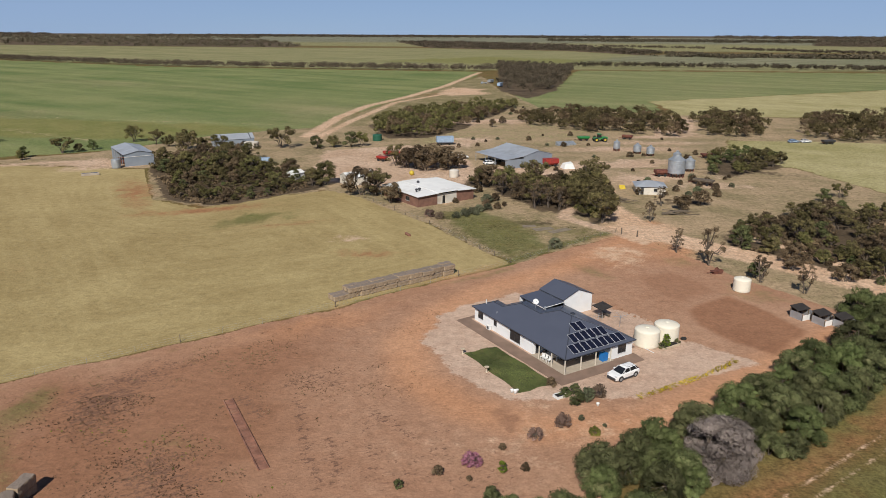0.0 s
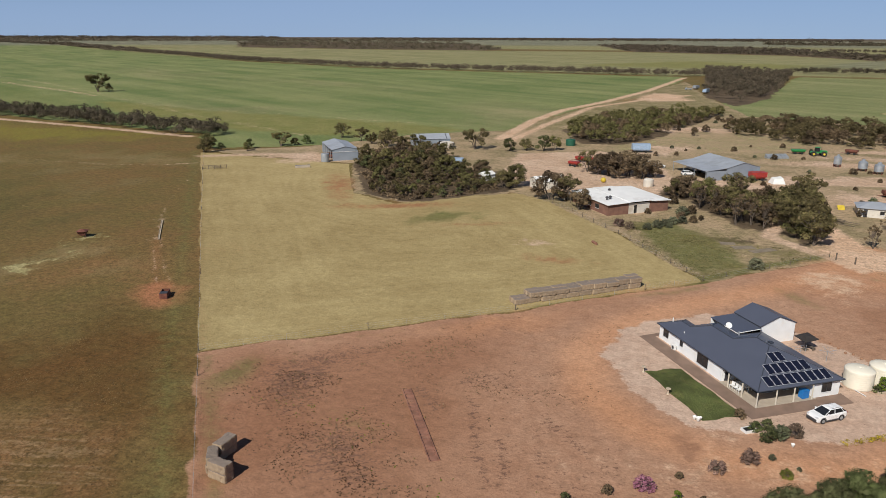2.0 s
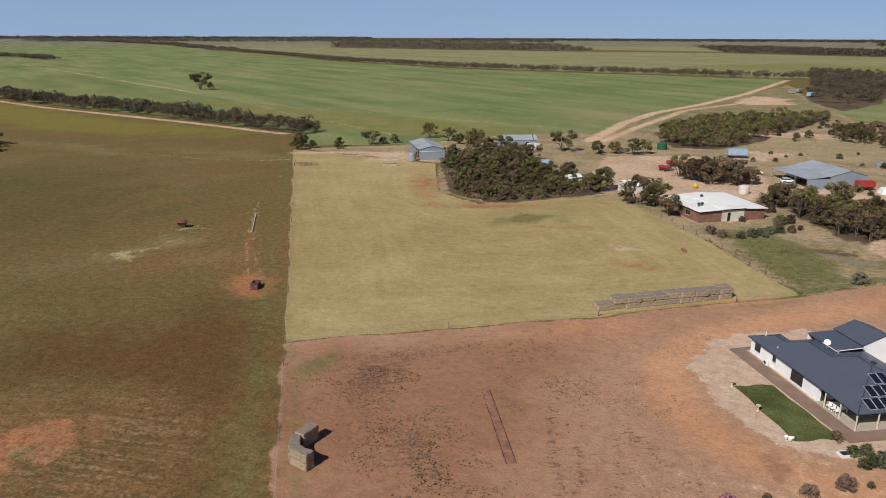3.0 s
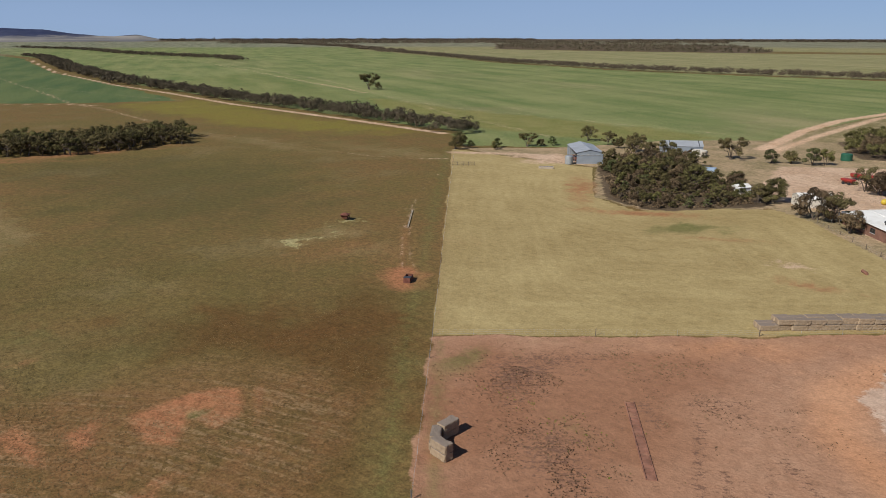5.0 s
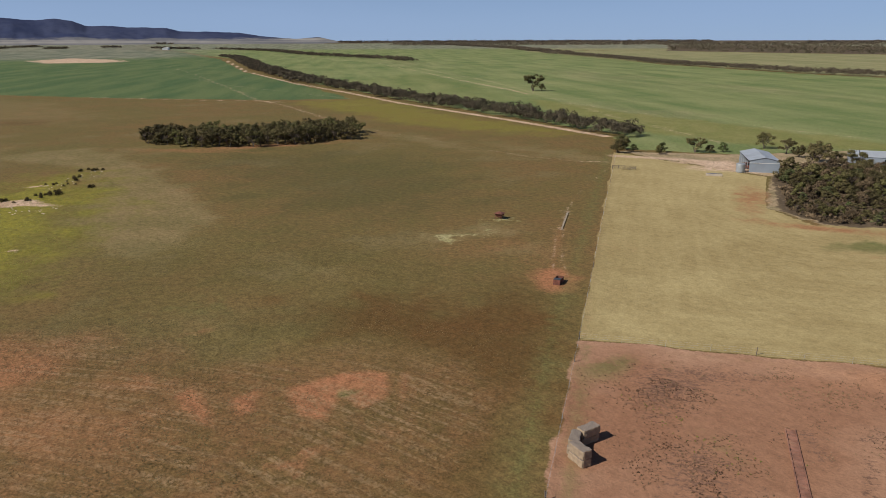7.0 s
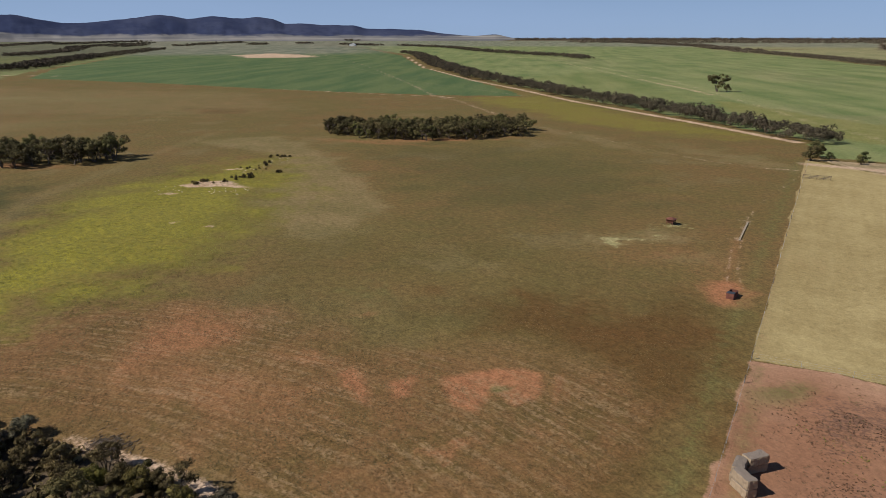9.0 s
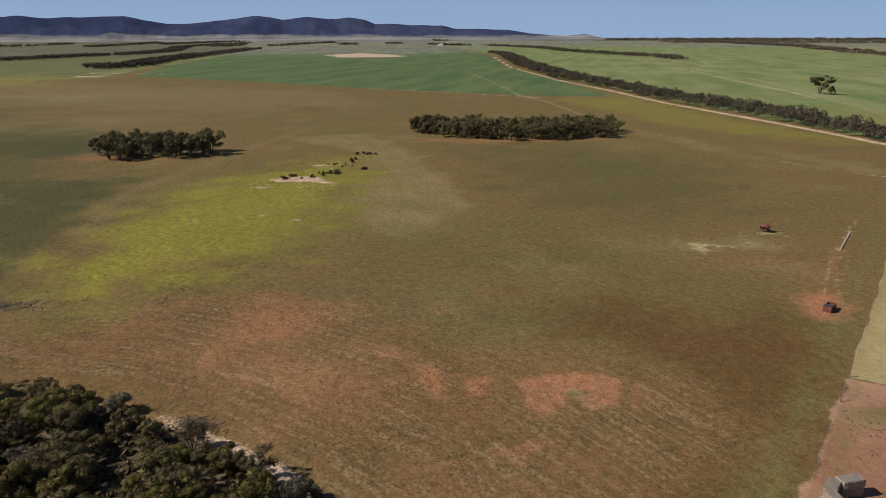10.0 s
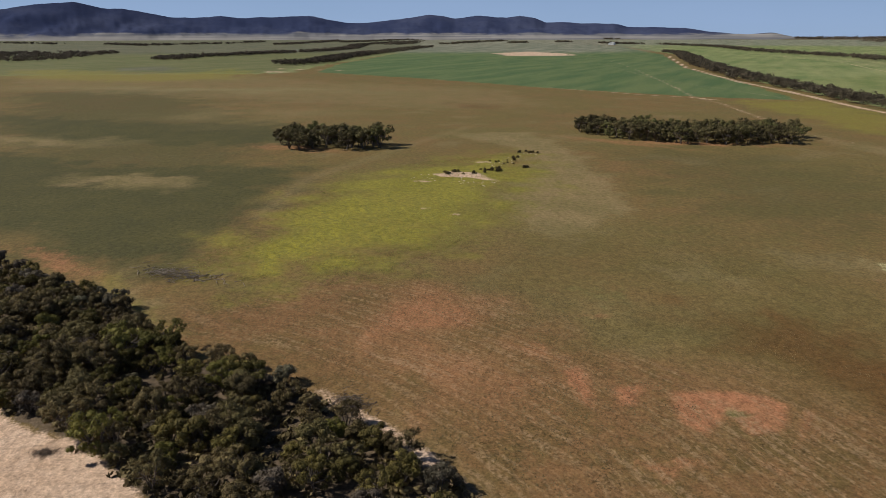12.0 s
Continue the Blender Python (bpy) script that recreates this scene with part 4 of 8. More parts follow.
tan = most(0.55 * line([(-178, -20), (-224, -10), (-257, 9), (-300, 34), (-350, 66)], 5, 9), 1.0 * spot(-117.5, 105.5, 7, 4, 70), 0.95 * spot(-114.5, 117, 10, 6, 70), 0.7 * spot(-98, 112, 10, 5, 60), 0.55 * poly(OPEN_BAND, 60), 0.6 * spot(-430, -40, 60, 60, 10), spot(-230, -64, 22, 9, 60), 0.9 * spot(-330, -125, 34, 18, 60), 0.8 * spot(-250, 210, 60, 8, -5), 0.8 * spot(-180, 225, 45, 10, 0), 0.5 * spot(-105, 40, 30, 14, 40), 0.8 * spot(-120, -38, 12, 6, 45), 0.6 * spot(-120, 70, 18, 6, 10))
weeds = most(0.24 * poly(RED_YARD, 6), 0.42 * poly([(-52, 78), (-47, 88), (-20, 104), (-8, 114), (-14, 100), (-30, 84), (-40, 72)], 8), 0.95 * poly(WEEDS_DENSE, 8), 0.95 * poly(WEEDS_BAND, 8), 0.75 * poly(WEEDS_LOW, 10), 0.75 * poly(WEEDS_PATCH, 6), 0.85 * poly(WEEDS_GRATING, 3), 0.85 * poly(WEEDS_EAST, 3.5), 0.8 * line([(-18, 79), (-15.5, 70), (-12.5, 62.5)], 0.9, 2), 0.85 * line([(-12.6, 70.5), (-10.8, 63.5)], 0.9, 2), 0.8 * line([(-8.6, 77), (-5, 73), (-3.4, 70.8)], 0.9, 2.5), 0.75 * line([(-9, 74), (-7.6, 67)], 0.8, 2.5),
             0.85 * poly([(-9.7, 90.4), (-7.4, 90.5), (-6.8, 82.3), (-8.4, 82.3)], 3), 0.8 * spot(-7, 75, 1.8, 1.2), 0.5 * spot(-2, 70, 8, 6, 10), 0.5 * spot(0, 66, 14, 6, 10)) * (1 - np.clip(orange * 1.3, 0, 1)) * (1 - 0.9 * deep_red * (gx > 20))
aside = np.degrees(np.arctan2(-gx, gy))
# grows with distance to paint haze on the plain; polygons are dull paddocks
far_haze_dull = most(0.95 * soft(DIST - 1900, 500) * soft(aside - 66, 10) * (aside < 140), 0.9 * poly([(-1094, -308), (-1164, -254), (-1037, -193), (-993, -217), (-1003, -276)], 40), 0.8 * soft(DIST - 2900, 500) * (aside < 70), 0.6 * poly([(180, 1150), (300, 1180), (440, 1050), (1500, 1000), (2000, 1700), (700, 1700), (420, 1600)], 60))
crop_olive = most(0.85 * poly(CROP_STRIP, 14), 0.4 * poly([(-780, 660), (-540, 528), (-400, 452), (-260, 330), (-420, 350), (-660, 430)], 30), 0.8 * poly([(-130, 1180), (83, 1440), (302, 1240), (233, 1140), (60, 1100)], 50))
arc = poly(ARC_WEDGE, 13)
pale_grass = most(0.62 * spot(-116.5, 106.5, 5.5, 4.0, 30, 7), 0.58 * spot(-111.5, 116.5, 5, 3.4, 60, 7), 0.58 * spot(-119, 127, 6.5, 3.6, 65, 8), 0.95 * poly(PADDOCK_EAST, 6), poly(PALE_BAND, 10), 0.42 * poly([(-25, 305), (10, 360), (60, 370), (75, 330), (50, 292), (20, 285), (-20, 290)], 20))
yard_green = most(0.85 * poly([(-54, 73), (-54, 81), (-50, 83), (-47.5, 79), (-47.5, 75), (-49, 69)], 5), 0.75 * poly([(-2, 121), (8.8, 130.6), (13.4, 134.4), (14, 131), (4, 123)], 3), 0.8 * poly([(26.5, 135), (29.5, 133.5), (34, 126), (31, 125), (27, 130)], 4), 0.7 * spot(48, 137, 5, 3, -50), 0.6 * spot(56, 118, 8, 4, -45), 0.45 * line([(-58, 80.5), (-30, 99.5), (-6, 116)], 0.8, 3), 0.55 * spot(45, 145, 4, 3), 0.5 * spot(-30, 70, 2, 6, 60), 0.8 * line([(-35.5, 49), (-57, 80.5)], 1.2, 4))

land = bpy.data.meshes.new("ground")
vs = np.stack([gx, gy, gz], -1)
faces = np.concatenate([quads.ravel(), hub.ravel()]).astype(np.int32)
land.vertices.add(len(vs))
land.vertices.foreach_set("co", vs.astype(np.float32).ravel())
land.loops.add(len(faces))
land.loops.foreach_set("vertex_index", faces)
land.polygons.add(len(quads) + len(hub))
land.polygons.foreach_set("loop_start", np.concatenate([np.arange(len(quads)) * 4, len(quads) * 4 + np.arange(len(hub)) * 3]).astype(np.int32))
land.materials.append(GROUND)
land.update(calc_edges=True)
land.validate()
for name, four in (("cover_a", (crop, straw, red, sand)), ("cover_b", (yellow, dark, gravel, scrub)), ("cover_c", (beige, grass, tan, weeds)), ("cover_d", (soft_red, hazy_green, track, ruts)), ("cover_e", (worn, inset, row_at, orange)), ("cover_f", (blue_crop, shady, deep_red, far_haze_dull)), ("cover_g", (crop_olive, arc, pale_grass, yard_green))):
    att = land.attributes.new(name, "FLOAT_COLOR", "POINT")
    att.data.foreach_set("color", np.stack(four, -1).astype(np.float32).ravel())
tagged(new("ground", land), "flat dry farmland of red soil, stubble, pasture and green crop", "ground", "", "structure")


# ---- hills on the skyline ----
def hills():
    east = [(81.4, 1.43), (80.5, 1.22), (78.8, 1.47), (77.3, 1.34), (76.6, 1.3), (75.6, 1.46), (74.5, 1.29), (73.6, 0.94), (72.1, 0.99), (70.9, 0.87), (68.5, 0.86), (67.4, 0.59), (65.9, 0.6), (63.3, 0.5), (61.8, 0.26), (60.4, 0.13), (59.0, 0.06), (58.1, 0.18), (57.4, 0.18), (56.7, 0.02), (55.8, -0.15)]
    west = [(150, 0.8), (135, 1.2), (120, 1.3), (112.0, 1.69), (110.7, 1.92), (109.7, 2.05), (109.0, 2.13), (107.6, 2.23), (106.9, 2.09), (105.6, 1.82), (104.7, 1.83), (103.0, 1.58), (101.5, 1.29), (100.0, 1.26), (98.0, 1.39), (96.4, 1.24), (95.2, 1.32), (93.6, 1.37), (91.5, 1.46), (90.2, 1.18), (88.7, 0.94), (87.2, 0.94), (85.1, 1.18), (82.5, 1.51)]
    ridge = west + east
    az = np.array([a for a, _ in ridge])[::-1]
    el = np.array([e for _, e in ridge])[::-1]
    a = np.arange(55.8, 150, 0.12)
    top = np.interp(a, az, el)
    top = np.convolve(np.pad(top, 3, mode="edge"), [0.0, 0.05, 0.2, 0.5, 0.2, 0.05, 0.0], "valid") + 0.03 * np.array([noise.noise(Vector((q * 1.1, 0.0, 0.5))) + 0.5 * noise.noise(Vector((q * 3.1, 0.0, 2.5))) for q in a])
    depth = np.linspace(0, 1, 22)
    verts = []
    for k in depth:
        r = 4250 + 600 * k
        for ai, ti in zip(a, top):
            crest = 44 + 4850 * math.tan(radians(ti))
            low = float(rise(0, 4250.0)) - 3
            x, y = -r * math.sin(radians(ai)), r * math.cos(radians(ai))
            shape = min(k ** 1.5 + 0.16 * math.sin(math.pi * k) * (noise.fractal((x / 220, y / 220, 0.3), 0.9, 2.0, 5)), 0.985) if k < 1 else 1.0
            verts.append((x, y, low + max(0.0, crest - low) * max(0.0, shape)))
    na = len(a)
    i = np.arange(len(depth) * na).reshape(len(depth), na)
    q = np.stack([i[:-1, :-1], i[:-1, 1:], i[1:, 1:], i[1:, :-1]], -1).reshape(-1, 4)
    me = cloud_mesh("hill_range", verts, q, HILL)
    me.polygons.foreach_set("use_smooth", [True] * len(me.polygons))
    tagged(new("hill_range", me), "long dark range of low hills on the skyline, coloured haze blue", "hills", "", "structure")


hills()


# ---- trees and shrubs ----
def leaf_cards(rng, centres, radii, per, size, flat=0.72, lift=0.25):
    """Leaf clumps: small lozenges spread over the skin of each clump."""
    c = np.repeat(np.asarray(centres, float), per, 0)
    r = np.repeat(np.asarray(radii, float), per)[:, None]
    d = rng.normal(size=(len(c), 3))
    d[:, 2] = d[:, 2] * 0.9 + lift
    d /= np.linalg.norm(d, axis=1, keepdims=True)
    p = c + d * r * [1, 1, flat] * rng.uniform(0.74, 1.05, (len(c), 1)) + rng.normal(size=c.shape) * size * 0.3
    n = d + rng.normal(size=d.shape) * 0.24 + [0, 0, 0.15]
    n /= np.linalg.norm(n, axis=1, keepdims=True)
    t = np.cross(n, rng.normal(size=n.shape))
    t /= np.linalg.norm(t, axis=1, keepdims=True) + 1e-9
    b = np.cross(n, t)
    s = size * rng.uniform(0.6, 1.35, (len(c), 1))
    v = np.stack([p - t * s, p - b * s * 0.5, p + t * s, p + b * s * 0.5], 1).reshape(-1, 3)
    return v


def quads_for(v):
    return np.arange(len(v)).reshape(-1, 4)


def crown_plan(rng, kind, h, w):
    """Clump centres and sizes for a tree h metres high and w wide."""
    cs, rs = [], []
    if kind == "umbrella":
        for k in range(rng.integers(24, 31)):
            a, q = rng.uniform(0, 2 * math.pi), math.sqrt(rng.uniform(0.02, 1)) * 0.5 * w * 0.88
            top = 1 - (q / (0.5 * w)) ** 2 * 0.30
            low = k % 4 == 0
            cs.append((q * math.cos(a), q * math.sin(a), h * (rng.uniform(0.30, 0.55) if low else rng.uniform(0.66, 0.90)) * top))
            rs.append(w * rng.uniform(0.08, 0.15))
    elif kind == "bush":
        for _ in range(rng.integers(30, 38)):
            a, k = rng.uniform(0, 2 * math.pi), rng.uniform(0.0, 1.0) ** 1.25
            q = 0.5 * w * 0.72 * math.sqrt(max(0.0, 1 - k * k)) * rng.uniform(0.75, 1.05)
            cs.append((q * math.cos(a), q * math.sin(a), h * (0.12 + 0.68 * k)))
            rs.append(w * rng.uniform(0.11, 0.19))
    elif kind == "scrub":
        for _ in range(rng.integers(20, 27)):
            a, k = rng.uniform(0, 2 * math.pi), rng.uniform(0.0, 1.0)
            q = 0.5 * w * 0.76 * math.sqrt(max(0.0, 1 - (0.9 * k) ** 2)) * math.sqrt(rng.uniform(0.2, 1))
            cs.append((q * math.cos(a), q * math.sin(a), h * (0.20 + 0.62 * k)))
            rs.append(w * rng.uniform(0.10, 0.17))
    else:
        for _ in range(rng.integers(20, 27)):
            a, k = rng.uniform(0, 2 * math.pi), rng.uniform(0.0, 1.0)
            q = math.sqrt(rng.uniform(0.05, 1)) * 0.42 * w * (1 - 0.5 * k)
            cs.append((q * math.cos(a), q * math.sin(a), h * (0.32 + 0.62 * k)))
            rs.append(w * rng.uniform(0.06, 0.12))
    return np.array(cs), np.array(rs)


def trunk_geo(rng, cs, h, w, stems):
    g = Geo()
    feet = [(rng.uniform(-0.1, 0.1) * w * 0.5, rng.uniform(-0.1, 0.1) * w * 0.5) for _ in range(stems)]
    thick = 0.022 * h
    forks = []
    for fx, fy in feet:
        a = rng.uniform(0, 2 * math.pi)
        top = Vector((fx + 0.12 * w * math.cos(a), fy + 0.12 * w * math.sin(a), h * rng.uniform(0.28, 0.42)))
        g.tube((fx, fy, -0.15), top, thick, thick * 0.7, 6, False)
        forks.append(top)
    for c in cs:
        c = Vector(c)
        f = min(forks, key=lambda p: (p - c).length)
        mid = f.lerp(c, 0.55) + Vector((0, 0, -0.06 * h))
        g.tube(f, mid, thick * 0.6, thick * 0.4, 5, False)
        g.tube(mid, c, thick * 0.4, thick * 0.15, 5, False)
    return g


class TreeKind:
    """A few shapes of one kind of tree, shared by all its trees."""

    def __init__(self, seed, kind, h, w, per, size, leaf, shapes=4, stems=3, bark=None, lift=0.25):
        rng = np.random.default_rng(seed)
        self.h, self.shapes = h, []
        for _ in range(shapes):
            cs, rs = crown_plan(rng, kind, h, w)
            v = np.concatenate([leaf_cards(rng, cs, rs, max(4, int(per / len(cs))), size, 0.66, lift), leaf_cards(rng, cs, rs * 0.70, 14, float(np.mean(rs)) * 0.40, 0.66, 0.1)])
            v[:, 2] = np.maximum(v[:, 2], 0.03)
            self.shapes.append((trunk_geo(rng, cs, h, w, stems).mesh("trunk", bark or BARK, True), cloud_mesh("crown", v, quads_for(v), leaf)))

    def plant(self, rng, x, y, scale, name, label, category="tree", group=""):
        trunk, crown = self.shapes[rng.integers(len(self.shapes))]
        ob = thing(name, label, category, pose(x, y, float(rise(x, y)), 0, 0, rng.uniform(0, 360)) @ Matrix.Diagonal((scale * rng.uniform(0.9, 1.1), scale * rng.uniform(0.9, 1.1), scale, 1)), group)
        part("trunk", trunk, None, ob)
        part("crown", crown, None, ob)
        return ob


def scatter(rng, outline, count, gap):
    xs, ys = [p[0] for p in outline], [p[1] for p in outline]
    out = []
    for _ in range(count * 40):
        x, y = rng.uniform(min(xs), max(xs)), rng.uniform(min(ys), max(ys))
        if inside_by(np.array([x]), np.array([y]), outline)[0] < 0.3 or any((x - a) ** 2 + (y - b) ** 2 < gap * gap for a, b in out):
            continue
        out.append((x, y))
        if len(out) >= count:
            break
    return out


MALLEE = TreeKind(1, "umbrella", 6.2, 6.8, 3000, 0.115, LEAF_OLIVE, 6)
MALLEE_SCRUB = TreeKind(2, "scrub", 4.4, 5.4, 3000, 0.105, LEAF_OLIVE, 5)
NEAR_SCRUB = TreeKind(3, "scrub", 3.8, 4.6, 4200, 0.085, LEAF_DARK, 7, 4)
OLIVE_SCRUB = TreeKind(23, "scrub", 3.6, 4.6, 4200, 0.085, LEAF_SCRUB_OLIVE, 4, 4)
SILVER_SCRUB = TreeKind(24, "scrub", 3.2, 4.6, 3400, 0.085, LEAF_SCRUB_GREY, 3, 4)
OLIVE_UMBRELLA = TreeKind(25, "umbrella", 4.8, 5.2, 4200, 0.075, LEAF_SCRUB_OLIVE, 3, 4)
NEAR_UMBRELLA = TreeKind(4, "umbrella", 4.6, 5.2, 4200, 0.075, LEAF_DARK, 5, 4)
HEDGE_BUSH = TreeKind(5, "bush", 4.6, 5.4, 11000, 0.085, LEAF_HEDGE, 5)
GREY_BUSH = TreeKind(6, "bush", 5.0, 6.4, 22000, 0.085, LEAF_GREY, 1)
THIN_TREE = TreeKind(7, "thin", 6.5, 5.0, 1300, 0.085, LEAF_BROWN, 4, 2)
GREEN_SCRUB = TreeKind(8, "scrub", 4.8, 5.4, 3000, 0.105, LEAF_HEDGE, 3)
DRY_SCRUB = TreeKind(9, "scrub", 5.2, 6.6, 3000, 0.105, LEAF_BROWN, 3)
SHRUB = TreeKind(10, "bush", 1.2, 1.5, 300, 0.10, LEAF_BROWN, 3, 2)
SHRUB_DARK = TreeKind(28, "bush", 1.2, 1.7, 300, 0.10, LEAF_DARK, 3, 2)
SHRUB_GREEN = TreeKind(11, "bush", 1.2, 1.5, 300, 0.10, LEAF_HEDGE, 3, 2)
SHRUB_RED = TreeKind(26, "bush", 1.3, 1.6, 520, 0.07, LEAF_TWIG, 2, 2)
SHRUB_LIME = TreeKind(27, "bush", 1.0, 1.7, 420, 0.08, LEAF_MEADOW, 1, 2)
SHRUB_PINK = TreeKind(12, "bush", 1.3, 1.7, 320, 0.09, LEAF_PINK, 1, 2)
SHRUB_SAGE = TreeKind(13, "bush", 1.2, 1.7, 320, 0.10, LEAF_SAGE, 2, 2)
CREEPER = TreeKind(14, "bush", 1.9, 1.3, 340, 0.10, LEAF_LIME, 1, 2)

GROVE_WEST = [(-318, 110), (-293, 123), (-279, 140), (-274, 163), (-269, 190), (-288, 206), (-304, 195), (-314, 166), (-326, 140), (-336, 116)]
GROVE_SOUTH = [(-297, -28), (-280, -9), (-283, 9), (-286, 20), (-296, 22), (-309, 3), (-312, -20)]
WOOD_HOUSES = [(-97, 236), (-74, 190), (-62, 184), (-48, 194), (-40, 206), (-48, 232), (-60, 234), (-83, 262)]
STAND_EAST = [(61, 147), (63, 141), (72, 135), (84, 121), (120, 160), (118, 183), (88, 174), (71, 166)]
WOOD_CENTRE = [(8, 214), (17, 192), (26, 178), (36, 182), (37, 200), (30, 216)]
WOOD_TRACK = [(34, 166), (40, 166), (50, 205), (44, 216), (36, 198)]
WOOD_SILO = [(85, 231), (91, 224), (118, 243), (124, 262), (104, 272)]
WOOD_BACK = [(-38, 355), (-24, 311), (-8, 311), (12, 350), (46, 456), (22, 448), (-15, 414)]
BELT_BACK = [(42, 385), (43, 355), (66, 334), (102, 318), (112, 330), (120, 372), (118, 392), (70, 412)]
BELT_BACK_MID = [(119, 322), (131, 316), (144, 324), (158, 352), (166, 386), (140, 396), (128, 368)]
BELT_BACK_EAST = [(158, 316), (176, 303), (260, 300), (285, 380), (236, 392), (196, 384), (176, 352)]
HEDGE_FAR = [(8, 56), (15, 63), (21.5, 68), (25.5, 71), (33.5, 77), (39, 82), (48, 89), (58, 96), (68, 104), (80, 112)]
HEDGE_NEAR = [(14, 48), (22, 56), (28, 61.5), (32, 63), (38, 66), (43, 70.5), (51, 77), (60, 84.5), (70, 92.5), (84, 103)]


def plant_all():
    rng = np.random.default_rng(42)
    for x, y in scatter(rng, GROVE_WEST, 115, 3.0):
        (MALLEE if rng.random() < 0.75 else MALLEE_SCRUB).plant(rng, x, y, rng.uniform(1.0, 1.5), "mallee_tree", "dark olive mallee tree in a dense grove in pasture", group="trees of the large grove")
    for x, y in scatter(rng, GROVE_SOUTH, 26, 4.2):
        (MALLEE if rng.random() < 0.8 else MALLEE_SCRUB).plant(rng, x, y, rng.uniform(1.25, 1.75), "mallee_tree", "dark olive mallee tree in a small grove", group="trees of the small grove")
    for x, y in scatter(rng, WOOD_HOUSES, 135, 2.3):
        (MALLEE_SCRUB if rng.random() < 0.5 else DRY_SCRUB if rng.random() < 0.4 else GREEN_SCRUB if rng.random() < 0.4 else MALLEE).plant(rng, x, y, rng.uniform(0.34, 0.66) + (0.6 if y > 222 else 0.18 if y > 208 else 0), "thicket_tree", "grey-green mallee tree in a thicket beside stubble", group="thicket by the sheds")
    for x, y in scatter(rng, STAND_EAST, 72, 3.4):
        k = rng.random()
        (MALLEE_SCRUB if k < 0.4 else MALLEE if k < 0.65 else DRY_SCRUB if k < 0.88 else GREEN_SCRUB).plant(rng, x, y, rng.choice([0.55, 0.75, 0.9, 1.0]) * rng.uniform(0.9, 1.1), "mallee_tree", "olive mallee tree in the stand by the sandy road", group="stand by the road")
    for x, y in scatter(rng, WOOD_CENTRE, 26, 3.2):
        (DRY_SCRUB if rng.random() < 0.5 else THIN_TREE if rng.random() < 0.6 else MALLEE).plant(rng, x, y, rng.uniform(0.95, 1.4), "mallee_tree", "dry brown-green mallee tree beside the farm buildings", group="trees in the farmyard")
    for x, y in scatter(rng, WOOD_TRACK, 16, 3.2):
        (MALLEE_SCRUB if rng.random() < 0.7 else MALLEE).plant(rng, x, y, rng.uniform(1.1, 1.6), "mallee_tree", "tall dark green tree beside the sandy track", group="trees in the farmyard")
    for x, y in scatter(rng, WOOD_SILO, 30, 3.2):
        (GREEN_SCRUB if rng.random() < 0.2 else MALLEE_SCRUB).plant(rng, x, y, rng.uniform(0.8, 1.2), "mallee_tree", "dark green scrub tree beside the silos", group="trees by the silos")
    # single trees round the farm
    thin_trees = ((49.1, 143, 0.85, THIN_TREE), (52.9, 134.3, 1.25, THIN_TREE), (50.6, 168.2, 0.95, THIN_TREE), (58.8, 124.3, 0.95, THIN_TREE), (64.3, 118.4, 0.9, THIN_TREE), (58.2, 185, 0.9, THIN_TREE))
    yard_trees = ((62, 180, 0.7, DRY_SCRUB), (69, 186, 0.7, DRY_SCRUB), (-23, 197, 1.35, DRY_SCRUB), (-14.4, 187, 0.9, DRY_SCRUB), (-19, 196, 1.0, MALLEE), (-9.5, 238, 1.3, DRY_SCRUB), (-3, 240, 1.3, DRY_SCRUB), (-16, 243, 1.0, MALLEE), (2, 236, 1.0, DRY_SCRUB), (10, 212, 0.95, MALLEE_SCRUB), (-12, 240, 1.1, DRY_SCRUB), (-6, 235, 1.2, DRY_SCRUB), (1, 243, 1.1, DRY_SCRUB), (5, 239, 0.9, DRY_SCRUB), (75, 125, 0.6, DRY_SCRUB), (68, 131, 0.5, DRY_SCRUB), (58.9, 127, 0.55, GREEN_SCRUB), (112, 196, 0.6, MALLEE), (104, 190, 0.7, GREEN_SCRUB), (24, 350, 0.6, DRY_SCRUB), (30, 365, 0.6, DRY_SCRUB))
    crop_edge_trees = ((-150, 251, 0.7, MALLEE_SCRUB), (-143, 266, 0.85, MALLEE), (-129, 296, 0.9, MALLEE), (-136, 275, 0.7, GREEN_SCRUB), (-139, 270, 0.6, MALLEE_SCRUB), (-103, 291, 1.0, MALLEE_SCRUB), (-110, 284, 0.9, MALLEE_SCRUB), (-117, 289, 0.8, MALLEE), (-164, 243, 1.1, MALLEE_SCRUB), (-167, 250, 1.2, MALLEE_SCRUB), (-160, 248, 0.6, GREEN_SCRUB), (-152, 256, 0.7, GREEN_SCRUB), (-422, 488, 2.0, MALLEE), (-416, 492, 1.2, MALLEE_SCRUB), (-98, 268, 0.95, MALLEE), (-100, 276, 1.0, MALLEE))
    homestead_trees = ((-64, 281, 1.2, MALLEE), (-50, 280, 0.9, GREEN_SCRUB), (-37, 284, 1.1, GREEN_SCRUB), (-33, 287, 1.1, MALLEE_SCRUB), (-44, 284, 0.9, MALLEE_SCRUB), (-92, 273, 1.0, MALLEE_SCRUB), (-86, 271, 0.9, MALLEE), (-80, 266, 0.9, MALLEE_SCRUB), (-75, 262, 0.8, DRY_SCRUB), (-70, 256, 0.8, MALLEE), (-36, 212, 1.3, MALLEE_SCRUB), (-39, 209, 1.0, MALLEE_SCRUB))
